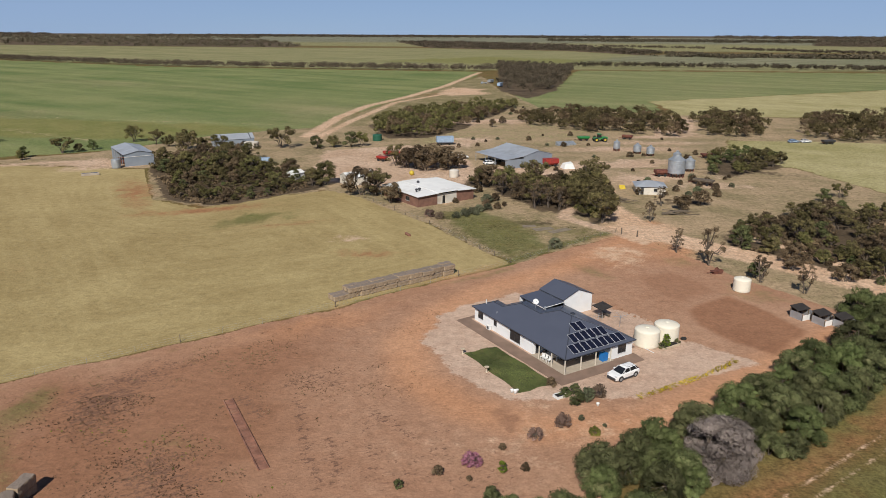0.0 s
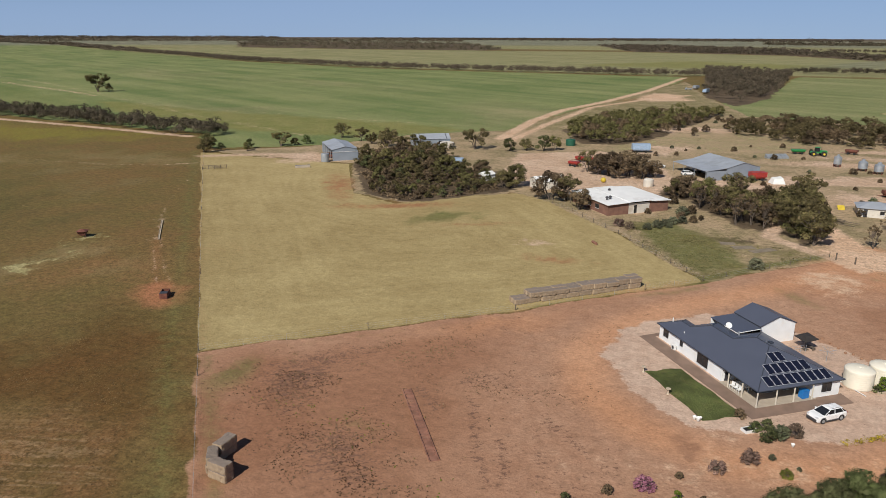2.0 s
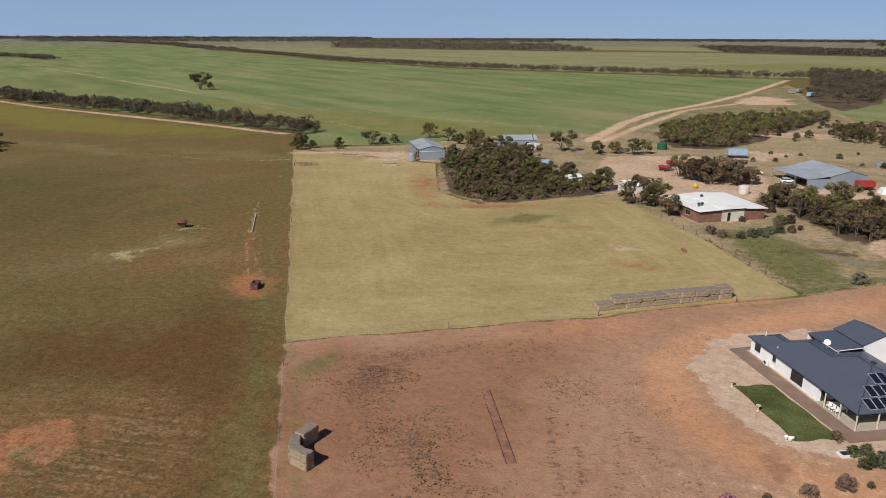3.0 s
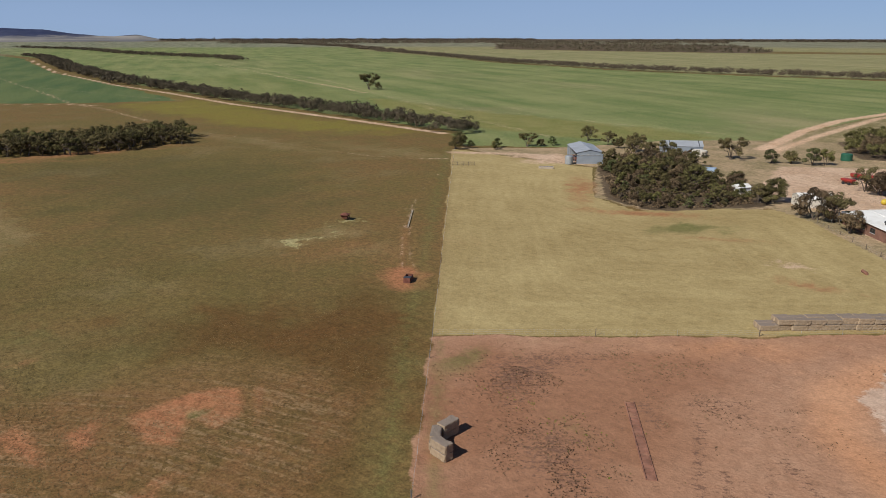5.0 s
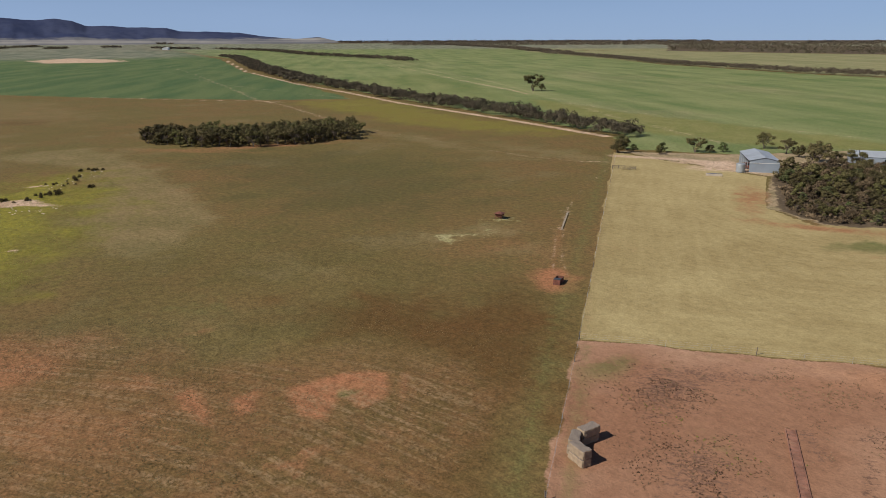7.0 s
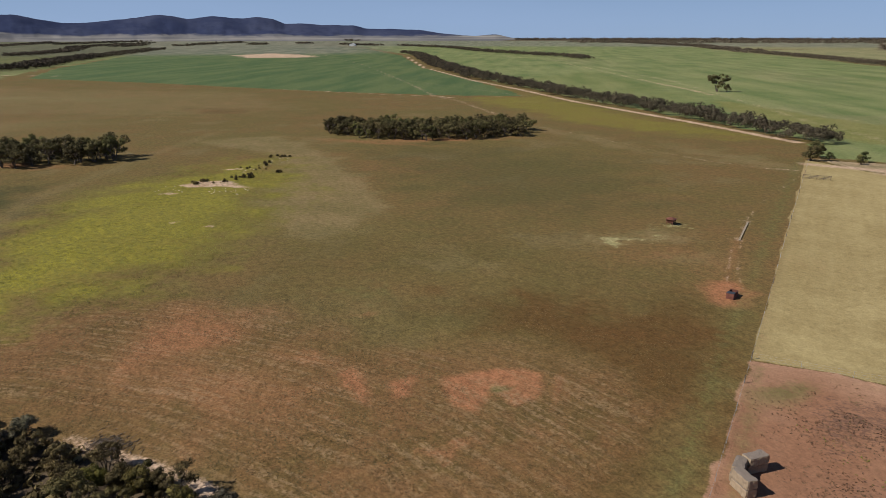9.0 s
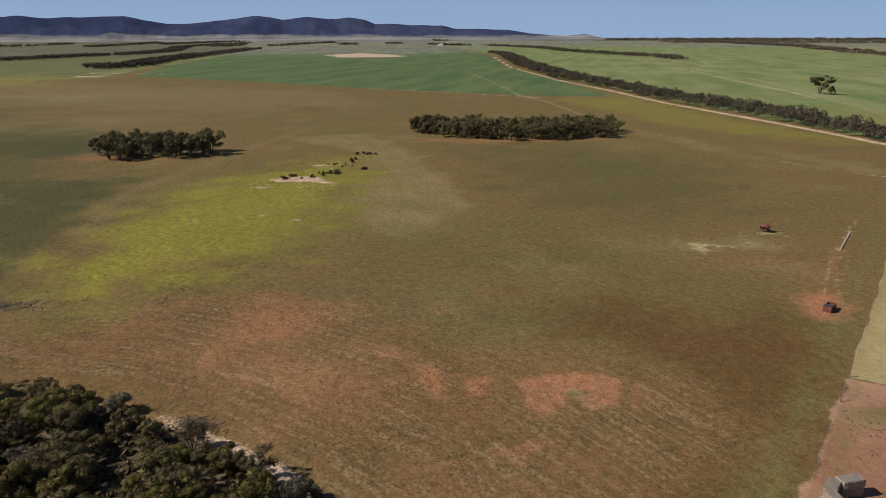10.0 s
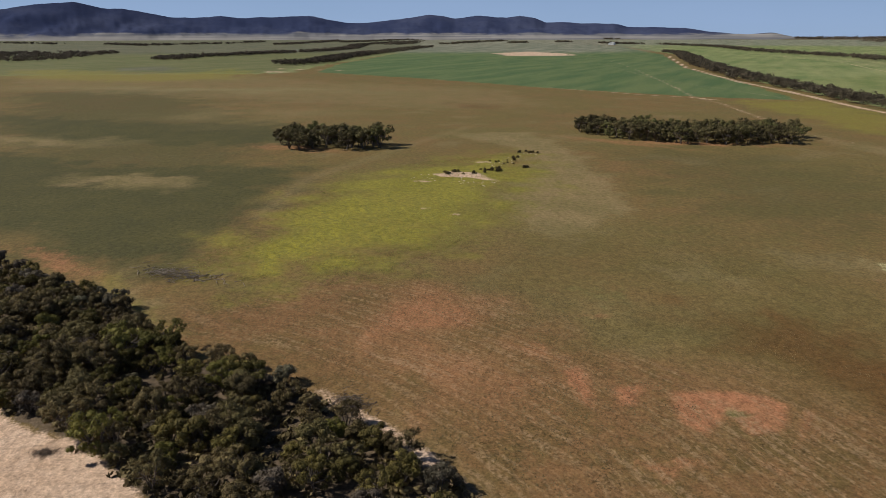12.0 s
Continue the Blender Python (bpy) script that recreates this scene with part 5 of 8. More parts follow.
    for x, y, s, kind in thin_trees + yard_trees + crop_edge_trees + homestead_trees:
        s = s * 1.35 if kind is not THIN_TREE else s
        kind.plant(rng, x, y, s, "tree", "thin brown tree on bare dry soil" if kind is THIN_TREE else "scattered tree by the farm buildings")
    # hedge of dense bushes along the yard, three deep
    for far, near in zip(HEDGE_FAR[:-1], HEDGE_NEAR[:-1]):
        k = HEDGE_FAR.index(far)
        far2, near2 = HEDGE_FAR[k + 1], HEDGE_NEAR[k + 1]
        n = max(1, round(math.hypot(far2[0] - far[0], far2[1] - far[1]) / 4.2))
        deep = max(2, round(math.hypot(near[0] - far[0], near[1] - far[1]) / 4.0))
        for i in range(n):
            for j in range(deep):
                p, q = (i + rng.uniform(0.25, 0.75)) / n, (j + rng.uniform(0.3, 0.7)) / deep
                x = (far[0] + (far2[0] - far[0]) * p) * (1 - q) + (near[0] + (near2[0] - near[0]) * p) * q
                y = (far[1] + (far2[1] - far[1]) * p) * (1 - q) + (near[1] + (near2[1] - near[1]) * p) * q
                if math.hypot(x - 29.4, y - 65.6) < 4.0:
                    continue
                HEDGE_BUSH.plant(rng, x, y, rng.choice([0.7, 0.85, 1.0, 1.12]), "hedge_bush", "dense rounded green bush in the windbreak hedge", "bush", "hedge along the yard")
    GREY_BUSH.plant(rng, 29.4, 65.6, 1.32, "grey_bush", "leafless grey bush among the green hedge", "bush")
    for x, y, s in ((20.6, 66.2, 0.95), (23.6, 68.8, 0.9), (22.6, 63.6, 0.95), (25.0, 63.0, 0.85), (15.8, 62.4, 1.15), (67.5, 107.5, 1.25), (71.0, 106.5, 1.1), (4.9, 59.2, 0.45), (6.5, 57.0, 0.6), (9.2, 56.2, 0.65), (12.2, 56.6, 0.7), (3.4, 55.4, 0.55), (0.6, 52.6, 0.6)):
        HEDGE_BUSH.plant(rng, x, y, s, "hedge_bush", "rounded green bush standing before the hedge", "bush", "hedge along the yard")
    # scrub beside the sandy road
    for x, y in scatter(rng, [(x, y) for x, y in SCRUB_SOUTH], 298, 1.75):
        k = rng.random()
        (NEAR_SCRUB if k < 0.36 else NEAR_UMBRELLA if k < 0.56 else OLIVE_SCRUB if k < 0.78 else OLIVE_UMBRELLA if k < 0.88 else SILVER_SCRUB).plant(rng, x, y, rng.choice([0.6, 0.72, 0.86, 0.98, 1.12]) * rng.uniform(0.9, 1.1), "scrub_tree", "dark olive scrub tree in a thicket beside the sand", group="roadside thicket")
    for x, y, s, kind, label in ((-4.4, 61.8, 0.8, SHRUB_GREEN, "small green shrub on red soil"), (-0.4, 64.1, 0.9, SHRUB, "dry brown shrub on red soil"), (3.2, 65.8, 1.35, SHRUB_PINK, "pink flowering shrub on red soil"), (6.3, 64.5, 0.8, CREEPER, "low green shrub on red soil"),
                                 (10.6, 70.8, 1.35, SHRUB_RED, "dry brown shrub on red soil"), (14.2, 73.7, 1.45, SHRUB_RED, "dry brown shrub on red soil"), (17.5, 71.9, 1.0, SHRUB_LIME, "low green shrub on red soil"), (2.8, 63, 0.5, SHRUB, "low dry shrub on red soil"), (19, 73.5, 0.4, SHRUB_SAGE, "low grey shrub on red soil"),
                                 (15.6, 80.8, 1.2, SHRUB_GREEN, "dark green shrub in the garden bed"), (16.7, 78.9, 1.5, SHRUB_GREEN, "dark green shrub in the garden bed"), (18.2, 80.0, 1.5, SHRUB_SAGE, "sage green bush in the garden bed"), (19.8, 81.0, 1.45, SHRUB_RED, "purple-brown bush in the garden bed"), (17.0, 81.6, 1.2, SHRUB_GREEN, "green shrub in the garden bed"),
                                 (3.2, 171.2, 1.5, SHRUB_SAGE, "grey-green bush in a row in the garden patch"), (5.4, 173.2, 1.8, SHRUB_SAGE, "grey-green bush in a row in the garden patch"), (7.2, 175.6, 1.6, SHRUB_SAGE, "grey-green bush in a row in the garden patch"), (9.2, 177.4, 1.9, SHRUB_SAGE, "grey-green bush in a row in the garden patch"), (11.6, 179.6, 1.7, SHRUB_SAGE, "grey-green bush in a row in the garden patch"), (8.4, 174.2, 1.3, SHRUB_SAGE, "grey-green bush in a row in the garden patch"), (-3.4, 172.2, 1.9, SHRUB_RED, "brown low bush by the workshop fence"), (-1.0, 170.8, 1.7, SHRUB_RED, "brown low bush by the workshop fence"), (24, 146, 2.0, SHRUB_SAGE, "sage-green bush by the fence"), (14.2, 83.6, 1.1, SHRUB, "small bush at the lawn's corner"), (26.0, 63.2, 0.9, SHRUB, "dry shrub beside the hedge"), (8.8, 64.8, 0.8, SHRUB, "small dry shrub on red soil"), (6.7, 68.7, 0.7, SHRUB, "small dry shrub on red soil"), (16.6, 75.0, 0.6, SHRUB_SAGE, "low grey-green shrub on red soil")):
        kind.plant(rng, x, y, s, "shrub", label, "shrub")
    for x, y in scatter(rng, [(56, 150), (62, 141), (84, 119), (100, 112), (108, 116), (84, 134), (66, 153)], 26, 2.6):
        (SHRUB if rng.random() < 0.7 else SHRUB_GREEN).plant(rng, x, y, rng.uniform(0.9, 2.0), "shrub", "dry shrub between the sandy tracks", "shrub", "shrubs by the road")
    for x, y in scatter(rng, [(20, 340), (45, 360), (60, 420), (40, 470), (22, 430), (10, 380)], 22, 5) + scatter(rng, [(50, 200), (70, 190), (90, 205), (92, 225), (60, 215)], 16, 4) + scatter(rng, [(0, 182), (18, 178), (12, 205), (-4, 182)], 8, 3) + scatter(rng, [(60, 180), (95, 200), (100, 235), (130, 300), (60, 325), (0, 305), (-30, 270), (10, 215)], 34, 5):
        (SHRUB if rng.random() < 0.8 else SHRUB_SAGE).plant(rng, x, y, rng.uniform(0.8, 2.3), "shrub", "grey-brown shrub on bare farmyard ground", "shrub", "shrubs in the farmyard")
    for cx, cy in ((-248.8, 62.6), (-254.4, 66.1), (-267.3, 71.6), (-264.2, 75), (-243.4, 60.2), (-233.2, 52.8), (-229, 47), (-229.7, 54), (-235, 65.4), (-247.6, 55.4), (-230, 39.6), (-228, 35), (-225.4, 43), (-231, 50)):
        for _ in range(rng.integers(3, 6)):
            SHRUB_DARK.plant(rng, cx + rng.uniform(-1.6, 1.6), cy + rng.uniform(-2.2, 2.2), rng.uniform(0.45, 1.0), "shrub", "dark low shrub among pale stones on the rise", "shrub", "shrubs on the rise")


plant_all()


# ---- far woodland ----
def woodland(name, label, spots, seed, size=1.1, per=46, h=7.0, w=8.0, leaf=None):
    rng = np.random.default_rng(seed)
    out = []
    for x, y in spots:
        s = rng.uniform(0.7, 1.25)
        n = rng.integers(3, 6)
        cs = np.stack([rng.uniform(-0.36, 0.36, n) * w * s, rng.uniform(-0.36, 0.36, n) * w * s, rng.uniform(0.35, 0.8, n) * h * s], -1) + [x, y, float(rise(x, y))]
        rs = rng.uniform(0.2, 0.32, n) * w * s
        v = leaf_cards(rng, cs, rs, max(4, per // n), size * s, 0.7, 0.35)
        out.append(v)
    v = np.concatenate(out)
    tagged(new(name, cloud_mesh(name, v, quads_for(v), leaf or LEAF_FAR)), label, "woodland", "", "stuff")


def along(rng, line_, width, gap):
    out = []
    for (ax, ay), (bx, by) in zip(line_[:-1], line_[1:]):
        far = math.hypot(bx - ax, by - ay)
        nx, ny = -(by - ay) / far, (bx - ax) / far
        for _ in range(int(far * width / (gap * gap))):
            t, o = rng.uniform(0, 1), rng.uniform(-0.5, 0.5) * width
            out.append((ax + (bx - ax) * t + nx * o, ay + (by - ay) * t + ny * o))
    return out


def grove(name, label, spots, seed, leaf):
    """Many whole tree crowns with trunks' forks hidden in leaf, as one mesh."""
    rng = np.random.default_rng(seed)
    out = []
    for x, y in spots:
        sc = rng.uniform(0.75, 1.4)
        cs, rs = crown_plan(rng, "umbrella" if rng.random() < 0.45 else "scrub", 5.6 * sc, 7.4 * sc)
        out.append(leaf_cards(rng, cs + [x, y, 0.0], rs, int(900 / len(cs)), 0.2, 0.66, 0.3))
        out.append(leaf_cards(rng, cs + [x, y, 0.0], rs * 0.70, 10, float(np.mean(rs)) * 0.42, 0.66, 0.1))
    v = np.concatenate(out)
    tagged(new(name, cloud_mesh(name, v, quads_for(v), leaf)), label, "woodland", "", "stuff")


def far_woods():
    rng = np.random.default_rng(5)
    woodland("tree_belt", "dark tree belt along the far side of the green crop", along(rng, [(60, 895), (-130, 925), (-361, 975), (-703, 1172), (-958, 1392), (-1300, 1640)], 30, 6.0), 11, 0.55, 130, 7.5, 8.5)
    woodland("tree_belt", "long thin tree belt running to the skyline", along(rng, [(-1300, 1640), (-2048, 2222), (-3100, 2700)], 50, 14), 12, 2.2, 40, 9, 14)
    woodland("tree_belt", "dense tree belt beside the pasture with a sandy verge", along(rng, [(-186, 284), (-228, 302), (-277, 314), (-339, 329), (-407, 340), (-522, 375), (-664, 410)], 20, 4.6), 13, 0.42, 190, 6.8, 6.6)
    woodland("tree_belt", "tree belt narrowing into the distance", along(rng, [(-664, 410), (-1012, 540), (-1640, 815), (-1800, 858)], 32, 7), 14, 0.8, 80, 7, 9)
    woodland("tree_belt", "short tree belt between two green crops", along(rng, [(-2800, 1300), (-2340, 1295), (-1799, 1109), (-1503, 1051), (-1278, 1007), (-1150, 950)], 40, 10), 15, 1.1, 60, 8, 11)
    woodland("tree_belt", "tree belt behind the eastern crop", along(rng, [(180, 1010), (265, 1010), (348, 985), (452, 965), (547, 920), (900, 900)], 30, 6.5), 16, 0.6, 120)
    woodland("far_wood", "dark wood beside the far track", scatter_fast(rng, [(45, 590), (58, 512), (92, 590), (175, 985), (79, 1080)], 430), 17, 0.5, 170, 7.5, 8)
    back = scatter(rng, WOOD_BACK, 105, 4.6)
    belt = scatter(rng, BELT_BACK, 100, 4.6) + scatter(rng, BELT_BACK_MID, 45, 4.6) + scatter(rng, BELT_BACK_EAST, 115, 4.8)
    grove("back_wood", "olive mallee wood behind the sheds", back[::2] + back[1::4], 18, LEAF_OLIVE)
    grove("back_wood", "brown-green dry mallee in the wood behind the sheds", back[3::4], 19, LEAF_BROWN)
    grove("back_belt", "olive mallee belt behind the silos", belt[::2] + belt[1::4], 28, LEAF_OLIVE)
    grove("back_belt", "brown-green dry mallee in the belt behind the silos", belt[3::4], 29, LEAF_BROWN)
    woodland("tree_belt", "dark wedge of trees on the far plain", scatter_fast(rng, [(-1940, -803), (-2011, -549), (-1904, -520), (-1466, -500), (-1290, -560), (-1420, -640)], 420), 20, 1.2, 60, 7, 9)
    for k, (l, wide, gap) in enumerate(((((-1434, -314), (-1602, -285), (-1802, -184), (-2050, -42), (-2382, 58)), 60, 9), (((-2382, 58), (-3033, 120), (-3756, 437)), 70, 15), (((-1154, -79), (-1240, -27), (-1476, 13), (-1755, 82)), 50, 8), (((-1755, 82), (-2587, 331)), 60, 12),
                                        (((-3236, -920), (-2915, -678)), 60, 18), (((-3015, -680), (-3225, -580), (-3333, -421)), 70, 18), (((-3453, -418), (-3714, -334)), 60, 18), (((-3079, -206), (-3551, -71), (-3970, 39)), 70, 18), (((-3537, 48), (-3933, 276), (-4222, 485)), 80, 20),
                                        (((-3448, -1419), (-3343, -1243), (-3236, -1096)), 60, 18), (((-3013, 234), (-3348, 376)), 60, 18), (((-3086, 464), (-3550, 719), (-3799, 899)), 60, 18), (((-3251, 809), (-3364, 883)), 70, 14), (((-3449, 1070), (-3437, 1140)), 70, 12),
                                        (((-4083, 1560), (-4066, 1640)), 60, 14), (((-4276, 1991), (-4078, 2004)), 60, 16), (((-4440, -1822), (-4700, -973)), 60, 22), (((-4700, -973), (-4799, 48), (-4610, 1117)), 60, 22), (((-3143, 1186), (-2877, 1243)), 50, 12))):
        near_ = abs(l[0][0]) < 2400
        woodland("tree_belt", "dark strip of trees across the far plain", along(rng, l, wide, gap), 70 + k, 1.2 if near_ else 2.2, 60 if near_ else 34, 7, 9 if near_ else 14)
    for k, (l, wide, gap) in enumerate(((((76, 2247), (187, 2133), (334, 2032), (442, 1834), (516, 1622), (536, 1356)), 40, 11), (((502, 2395), (765, 2154)), 50, 14), (((811, 2100), (889, 1889), (1006, 1677)), 50, 12))):
        woodland("tree_belt", "thin dark strip of trees between far paddocks", along(rng, l, wide, gap), 90 + k, 1.5, 50, 6, 10)
    for k, (a0, a1, r0, r1) in enumerate(((-36, -8, 3300, 3700), (-14, 22, 4100, 4500), (14, 52, 3700, 4300), (-40, -20, 4300, 4800), (28, 56, 4500, 4900))):
        at = np.radians(rng.uniform(a0, a1, 900))
        r = rng.uniform(r0, r1, 900)
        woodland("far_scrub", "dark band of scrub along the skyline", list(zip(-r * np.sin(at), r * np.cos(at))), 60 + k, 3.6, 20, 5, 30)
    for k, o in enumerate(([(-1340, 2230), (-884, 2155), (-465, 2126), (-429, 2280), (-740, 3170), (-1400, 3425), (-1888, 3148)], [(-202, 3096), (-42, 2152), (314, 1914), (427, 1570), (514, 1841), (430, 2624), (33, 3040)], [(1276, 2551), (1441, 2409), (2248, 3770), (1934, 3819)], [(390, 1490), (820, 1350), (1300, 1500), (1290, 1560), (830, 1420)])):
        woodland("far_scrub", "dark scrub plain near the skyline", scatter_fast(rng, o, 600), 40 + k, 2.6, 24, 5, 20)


def scatter_fast(rng, outline, count):
    xs, ys = [p[0] for p in outline], [p[1] for p in outline]
    x, y = rng.uniform(min(xs), max(xs), count * 4), rng.uniform(min(ys), max(ys), count * 4)
    ok = inside_by(x, y, outline) > 0
    return list(zip(x[ok][:count], y[ok][:count]))


far_woods()


# ---- the white house ----
HOUSE = pose(16.396, 86.446, 0, 0, 0, 30.98)


def lot(u, v, z=0.0, turn=0.0):
    """A pose on the house's lot: u along its long front, v across it."""
    return HOUSE @ pose(v, u, z, 0, 0, turn)


def window(parent, x, y, z, w, h, face, name="window"):
    """A window standing proud of a wall that faces -x, +x, -y or +y."""
    turn = {"-y": 0, "+x": 90, "+y": 180, "-x": -90}[face]
    g = Geo().box(-w / 2, w / 2, -0.05, 0.02, 0, 0.06).box(-w / 2, w / 2, -0.05, 0.02, h - 0.06, h)
    g.box(-w / 2, -w / 2 + 0.06, -0.05, 0.02, 0.06, h - 0.06).box(w / 2 - 0.06, w / 2, -0.05, 0.02, 0.06, h - 0.06).box(-0.025, 0.025, -0.05, 0.02, 0.06, h - 0.06)
    f = part(name, g, FRAME_DARK, parent, at=pose(x, y, z, 0, 0, turn))
    for s in (-1, 1):
        part("pane", Geo().box(min(s * 0.03, s * (w / 2 - 0.06)), max(s * 0.03, s * (w / 2 - 0.06)), -0.025, -0.005, 0.07, h - 0.07), GLASS, f)
    part("sill", Geo().box(-w / 2 - 0.05, w / 2 + 0.05, -0.1, 0.0, -0.06, -0.005), WHITE_WALL, f)
    return f


def white_house():
    ob = thing("house", "white rendered farmhouse with dark grey hipped steel roof and verandah", "house", HOUSE)
    k, e = 0.404, 2.3

    def rz(u, v, how):
        return e + k * how
    tops = {
        "west": [(0, 0, 0), (22.75, 0, 0), (20.25, 2.5, 2.5), (17.9, 2.5, 2.5), (15.9, 4.5, 4.5), (11.1, 4.5, 4.5), (9.05, 6.55, 6.55), (6.55, 6.55, 6.55)],
        "south": [(0, 0, 0), (6.55, 6.55, 6.55), (0, 13.1, 0)],
        "east": [(0, 13.1, 0), (6.55, 6.55, 6.55), (9.05, 6.55, 6.55), (15.6, 13.1, 0)],
        "north_main": [(15.6, 13.1, 0), (9.05, 6.55, 6.55), (11.1, 4.5, 4.5), (15.6, 9.0, 0)],
        "east_wing": [(15.6, 9.0, 0), (11.1, 4.5, 4.5), (15.9, 4.5, 4.5), (20.4, 9.0, 0)],
        "north_wing": [(20.4, 9.0, 0), (15.9, 4.5, 4.5), (17.9, 2.5, 2.5), (20.4, 5.0, 0)],
        "east_end": [(20.4, 5.0, 0), (17.9, 2.5, 2.5), (20.25, 2.5, 2.5), (22.75, 5.0, 0)],
        "north_end": [(22.75, 5.0, 0), (20.25, 2.5, 2.5), (22.75, 0, 0)],
    }
    roof = None
    for pts in tops.values():
        g = Geo()
        n = len(pts)
        g.add([(v, u, e + k * d) for u, v, d in pts] + [(v, u, e + k * d - 0.10) for u, v, d in pts],
              [tuple(range(n)), tuple(range(n, 2 * n))[::-1]] + [(i, (i + 1) % n, n + (i + 1) % n, n + i) for i in range(n)])
        roof = part("roof", g, ROOF, ob)
    caps = [((0, 0, 0), (6.55, 6.55, 6.55)), ((0, 13.1, 0), (6.55, 6.55, 6.55)), ((6.55, 6.55, 6.55), (9.05, 6.55, 6.55)), ((15.6, 13.1, 0), (9.05, 6.55, 6.55)), ((9.05, 6.55, 6.55), (11.1, 4.5, 4.5)),
            ((11.1, 4.5, 4.5), (15.9, 4.5, 4.5)), ((20.4, 9, 0), (15.9, 4.5, 4.5)), ((15.9, 4.5, 4.5), (17.9, 2.5, 2.5)), ((17.9, 2.5, 2.5), (20.25, 2.5, 2.5)), ((22.75, 0, 0), (20.25, 2.5, 2.5)), ((22.75, 5, 0), (20.25, 2.5, 2.5))]
    for (u0, v0, d0), (u1, v1, d1) in caps:
        part("ridge_cap", Geo().tube((v0, u0, e + k * d0 + 0.005), (v1, u1, e + k * d1 + 0.005), 0.07, None, 6), ROOF_EDGE, ob)
    rim = [(0, 0), (0, 13.1), (15.6, 13.1), (15.6, 9.0), (20.4, 9.0), (20.4, 5.0), (22.75, 5.0), (22.75, 0)]
    for (u0, v0), (u1, v1) in zip(rim, rim[1:] + rim[:1]):
        part("gutter", Geo().tube((v0, u0, e - 0.06), (v1, u1, e - 0.06), 0.075, None, 6), ROOF_EDGE, ob)
    inner = [(0.12, 0.12), (12.98, 0.12), (12.98, 15.48), (8.88, 15.48), (8.88, 20.28), (4.88, 20.28), (4.88, 22.63), (0.12, 22.63)]
    part("soffit", Geo().prism(inner, e - 0.20, e - 0.14), WHITE_WALL, ob)
    # walls, in u, v order round the rooms
    walls = [(0.45, 9.0), (0.45, 12.65), (15.15, 12.65), (15.15, 8.55), (19.95, 8.55), (19.95, 4.55), (22.3, 4.55), (22.3, 0.45), (7.4, 0.45), (7.4, 2.8), (3.2, 2.8), (3.2, 9.0)]
    for (u0, v0), (u1, v1) in zip(walls, walls[1:] + walls[:1]):
        lo_v, hi_v, lo_u, hi_u = min(v0, v1), max(v0, v1), min(u0, u1), max(u0, u1)
        t = 0.11
        if hi_v - lo_v < 0.01:
            g = Geo().box(lo_v - t, lo_v + t, lo_u - t, hi_u + t, -0.05, e - 0.22)
        else:
            g = Geo().box(lo_v + t, hi_v - t, lo_u - t, lo_u + t, -0.05, e - 0.22)
        # these two walls take a dark brown, the verandah's shade painted in
        shaded = (u0, v0) in ((7.4, 2.8), (3.2, 2.8))
        part("wall", g, SHADED_WALL if shaded else WHITE_WALL, ob, "verandah wall coloured dark for the shade there" if shaded else "")
    part("verandah_floor", Geo().box(0.0, 9.0, 0.0, 3.1, 0.0, 0.08).box(0.0, 2.7, 3.1, 7.3, 0.0, 0.08), SLAB, ob, "pale concrete verandah slab")
    for u, v in ((0.1, 0.1), (0.1, 2.95), (0.1, 5.6), (0.1, 8.4), (2.9, 0.1), (5.65, 0.1)):
        part("post", Geo().box(v - 0.06, v + 0.06, u - 0.06, u + 0.06, 0.08, e - 0.16), CREAM, ob, "cream verandah post")
    # openings
    window(ob, 0.33, 20.7, 0.75, 1.3, 1.25, "-x")
    window(ob, 0.33, 16.7, 1.0, 0.7, 0.85, "-x")
    window(ob, 0.33, 11.6, 0.35, 2.4, 1.6, "-x")
    window(ob, 10.7, 0.33, 0.7, 1.5, 1.25, "-y")
    window(ob, 4.6, 3.08, 0.1, 2.6, 1.95, "-y", "sliding_door")
    window(ob, 7.4, 3.08, 0.1, 1.6, 1.95, "-y", "sliding_door")
    window(ob, 2.68, 5.3, 0.1, 2.2, 1.95, "-x", "sliding_door")
    d = part("door", Geo().box(-0.42, 0.42, -0.05, 0.0, 0, 2.0), FRAME_DARK, ob, "dark front door", pose(1.2, 7.28, 0.08))
    part("handle", Geo().tube((0.32, -0.09, 1.0), (0.32, -0.09, 1.12), 0.02), STEEL, d)
    # solar panels in three rows on the southern slope
    slope = math.degrees(math.atan(k))
    for row, (first, count, u0) in enumerate(((1.8, 9, 0.35), (3.2, 6, 2.05), (5.0, 2, 3.75))):
        for i in range(count):
            at = pose(first + i * 1.08 + 0.5, u0, e + k * u0 + 0.09, slope, 0, 0)
            p = part("solar_panel", Geo().box(-0.5, 0.5, 0.0, 1.66, 0.0, 0.035), PANEL_RIM, ob, "dark blue solar panel with a thin metal rim", at)
            part("cell_sheet", Geo().box(-0.46, 0.46, 0.035, 1.625, 0.036, 0.041), PANEL, p)
    part("roof_vent", Geo().tube((5.6, 11.4, 4.4), (5.6, 11.4, 4.95), 0.12, None, 10), STEEL, ob)
    part("flue", Geo().tube((1.6, 21.1, 2.8), (1.6, 21.1, 3.6), 0.07, None, 8), CANVAS, ob, "white vent pipe")
    part("flue", Geo().tube((1.1, 17.4, 2.6), (1.1, 17.4, 2.95), 0.05, None, 8), CANVAS, ob)
    part("roof_hatch", Geo().box(7.7, 8.2, 7.6, 8.2, 4.5, 4.66), ROOF_EDGE, ob)
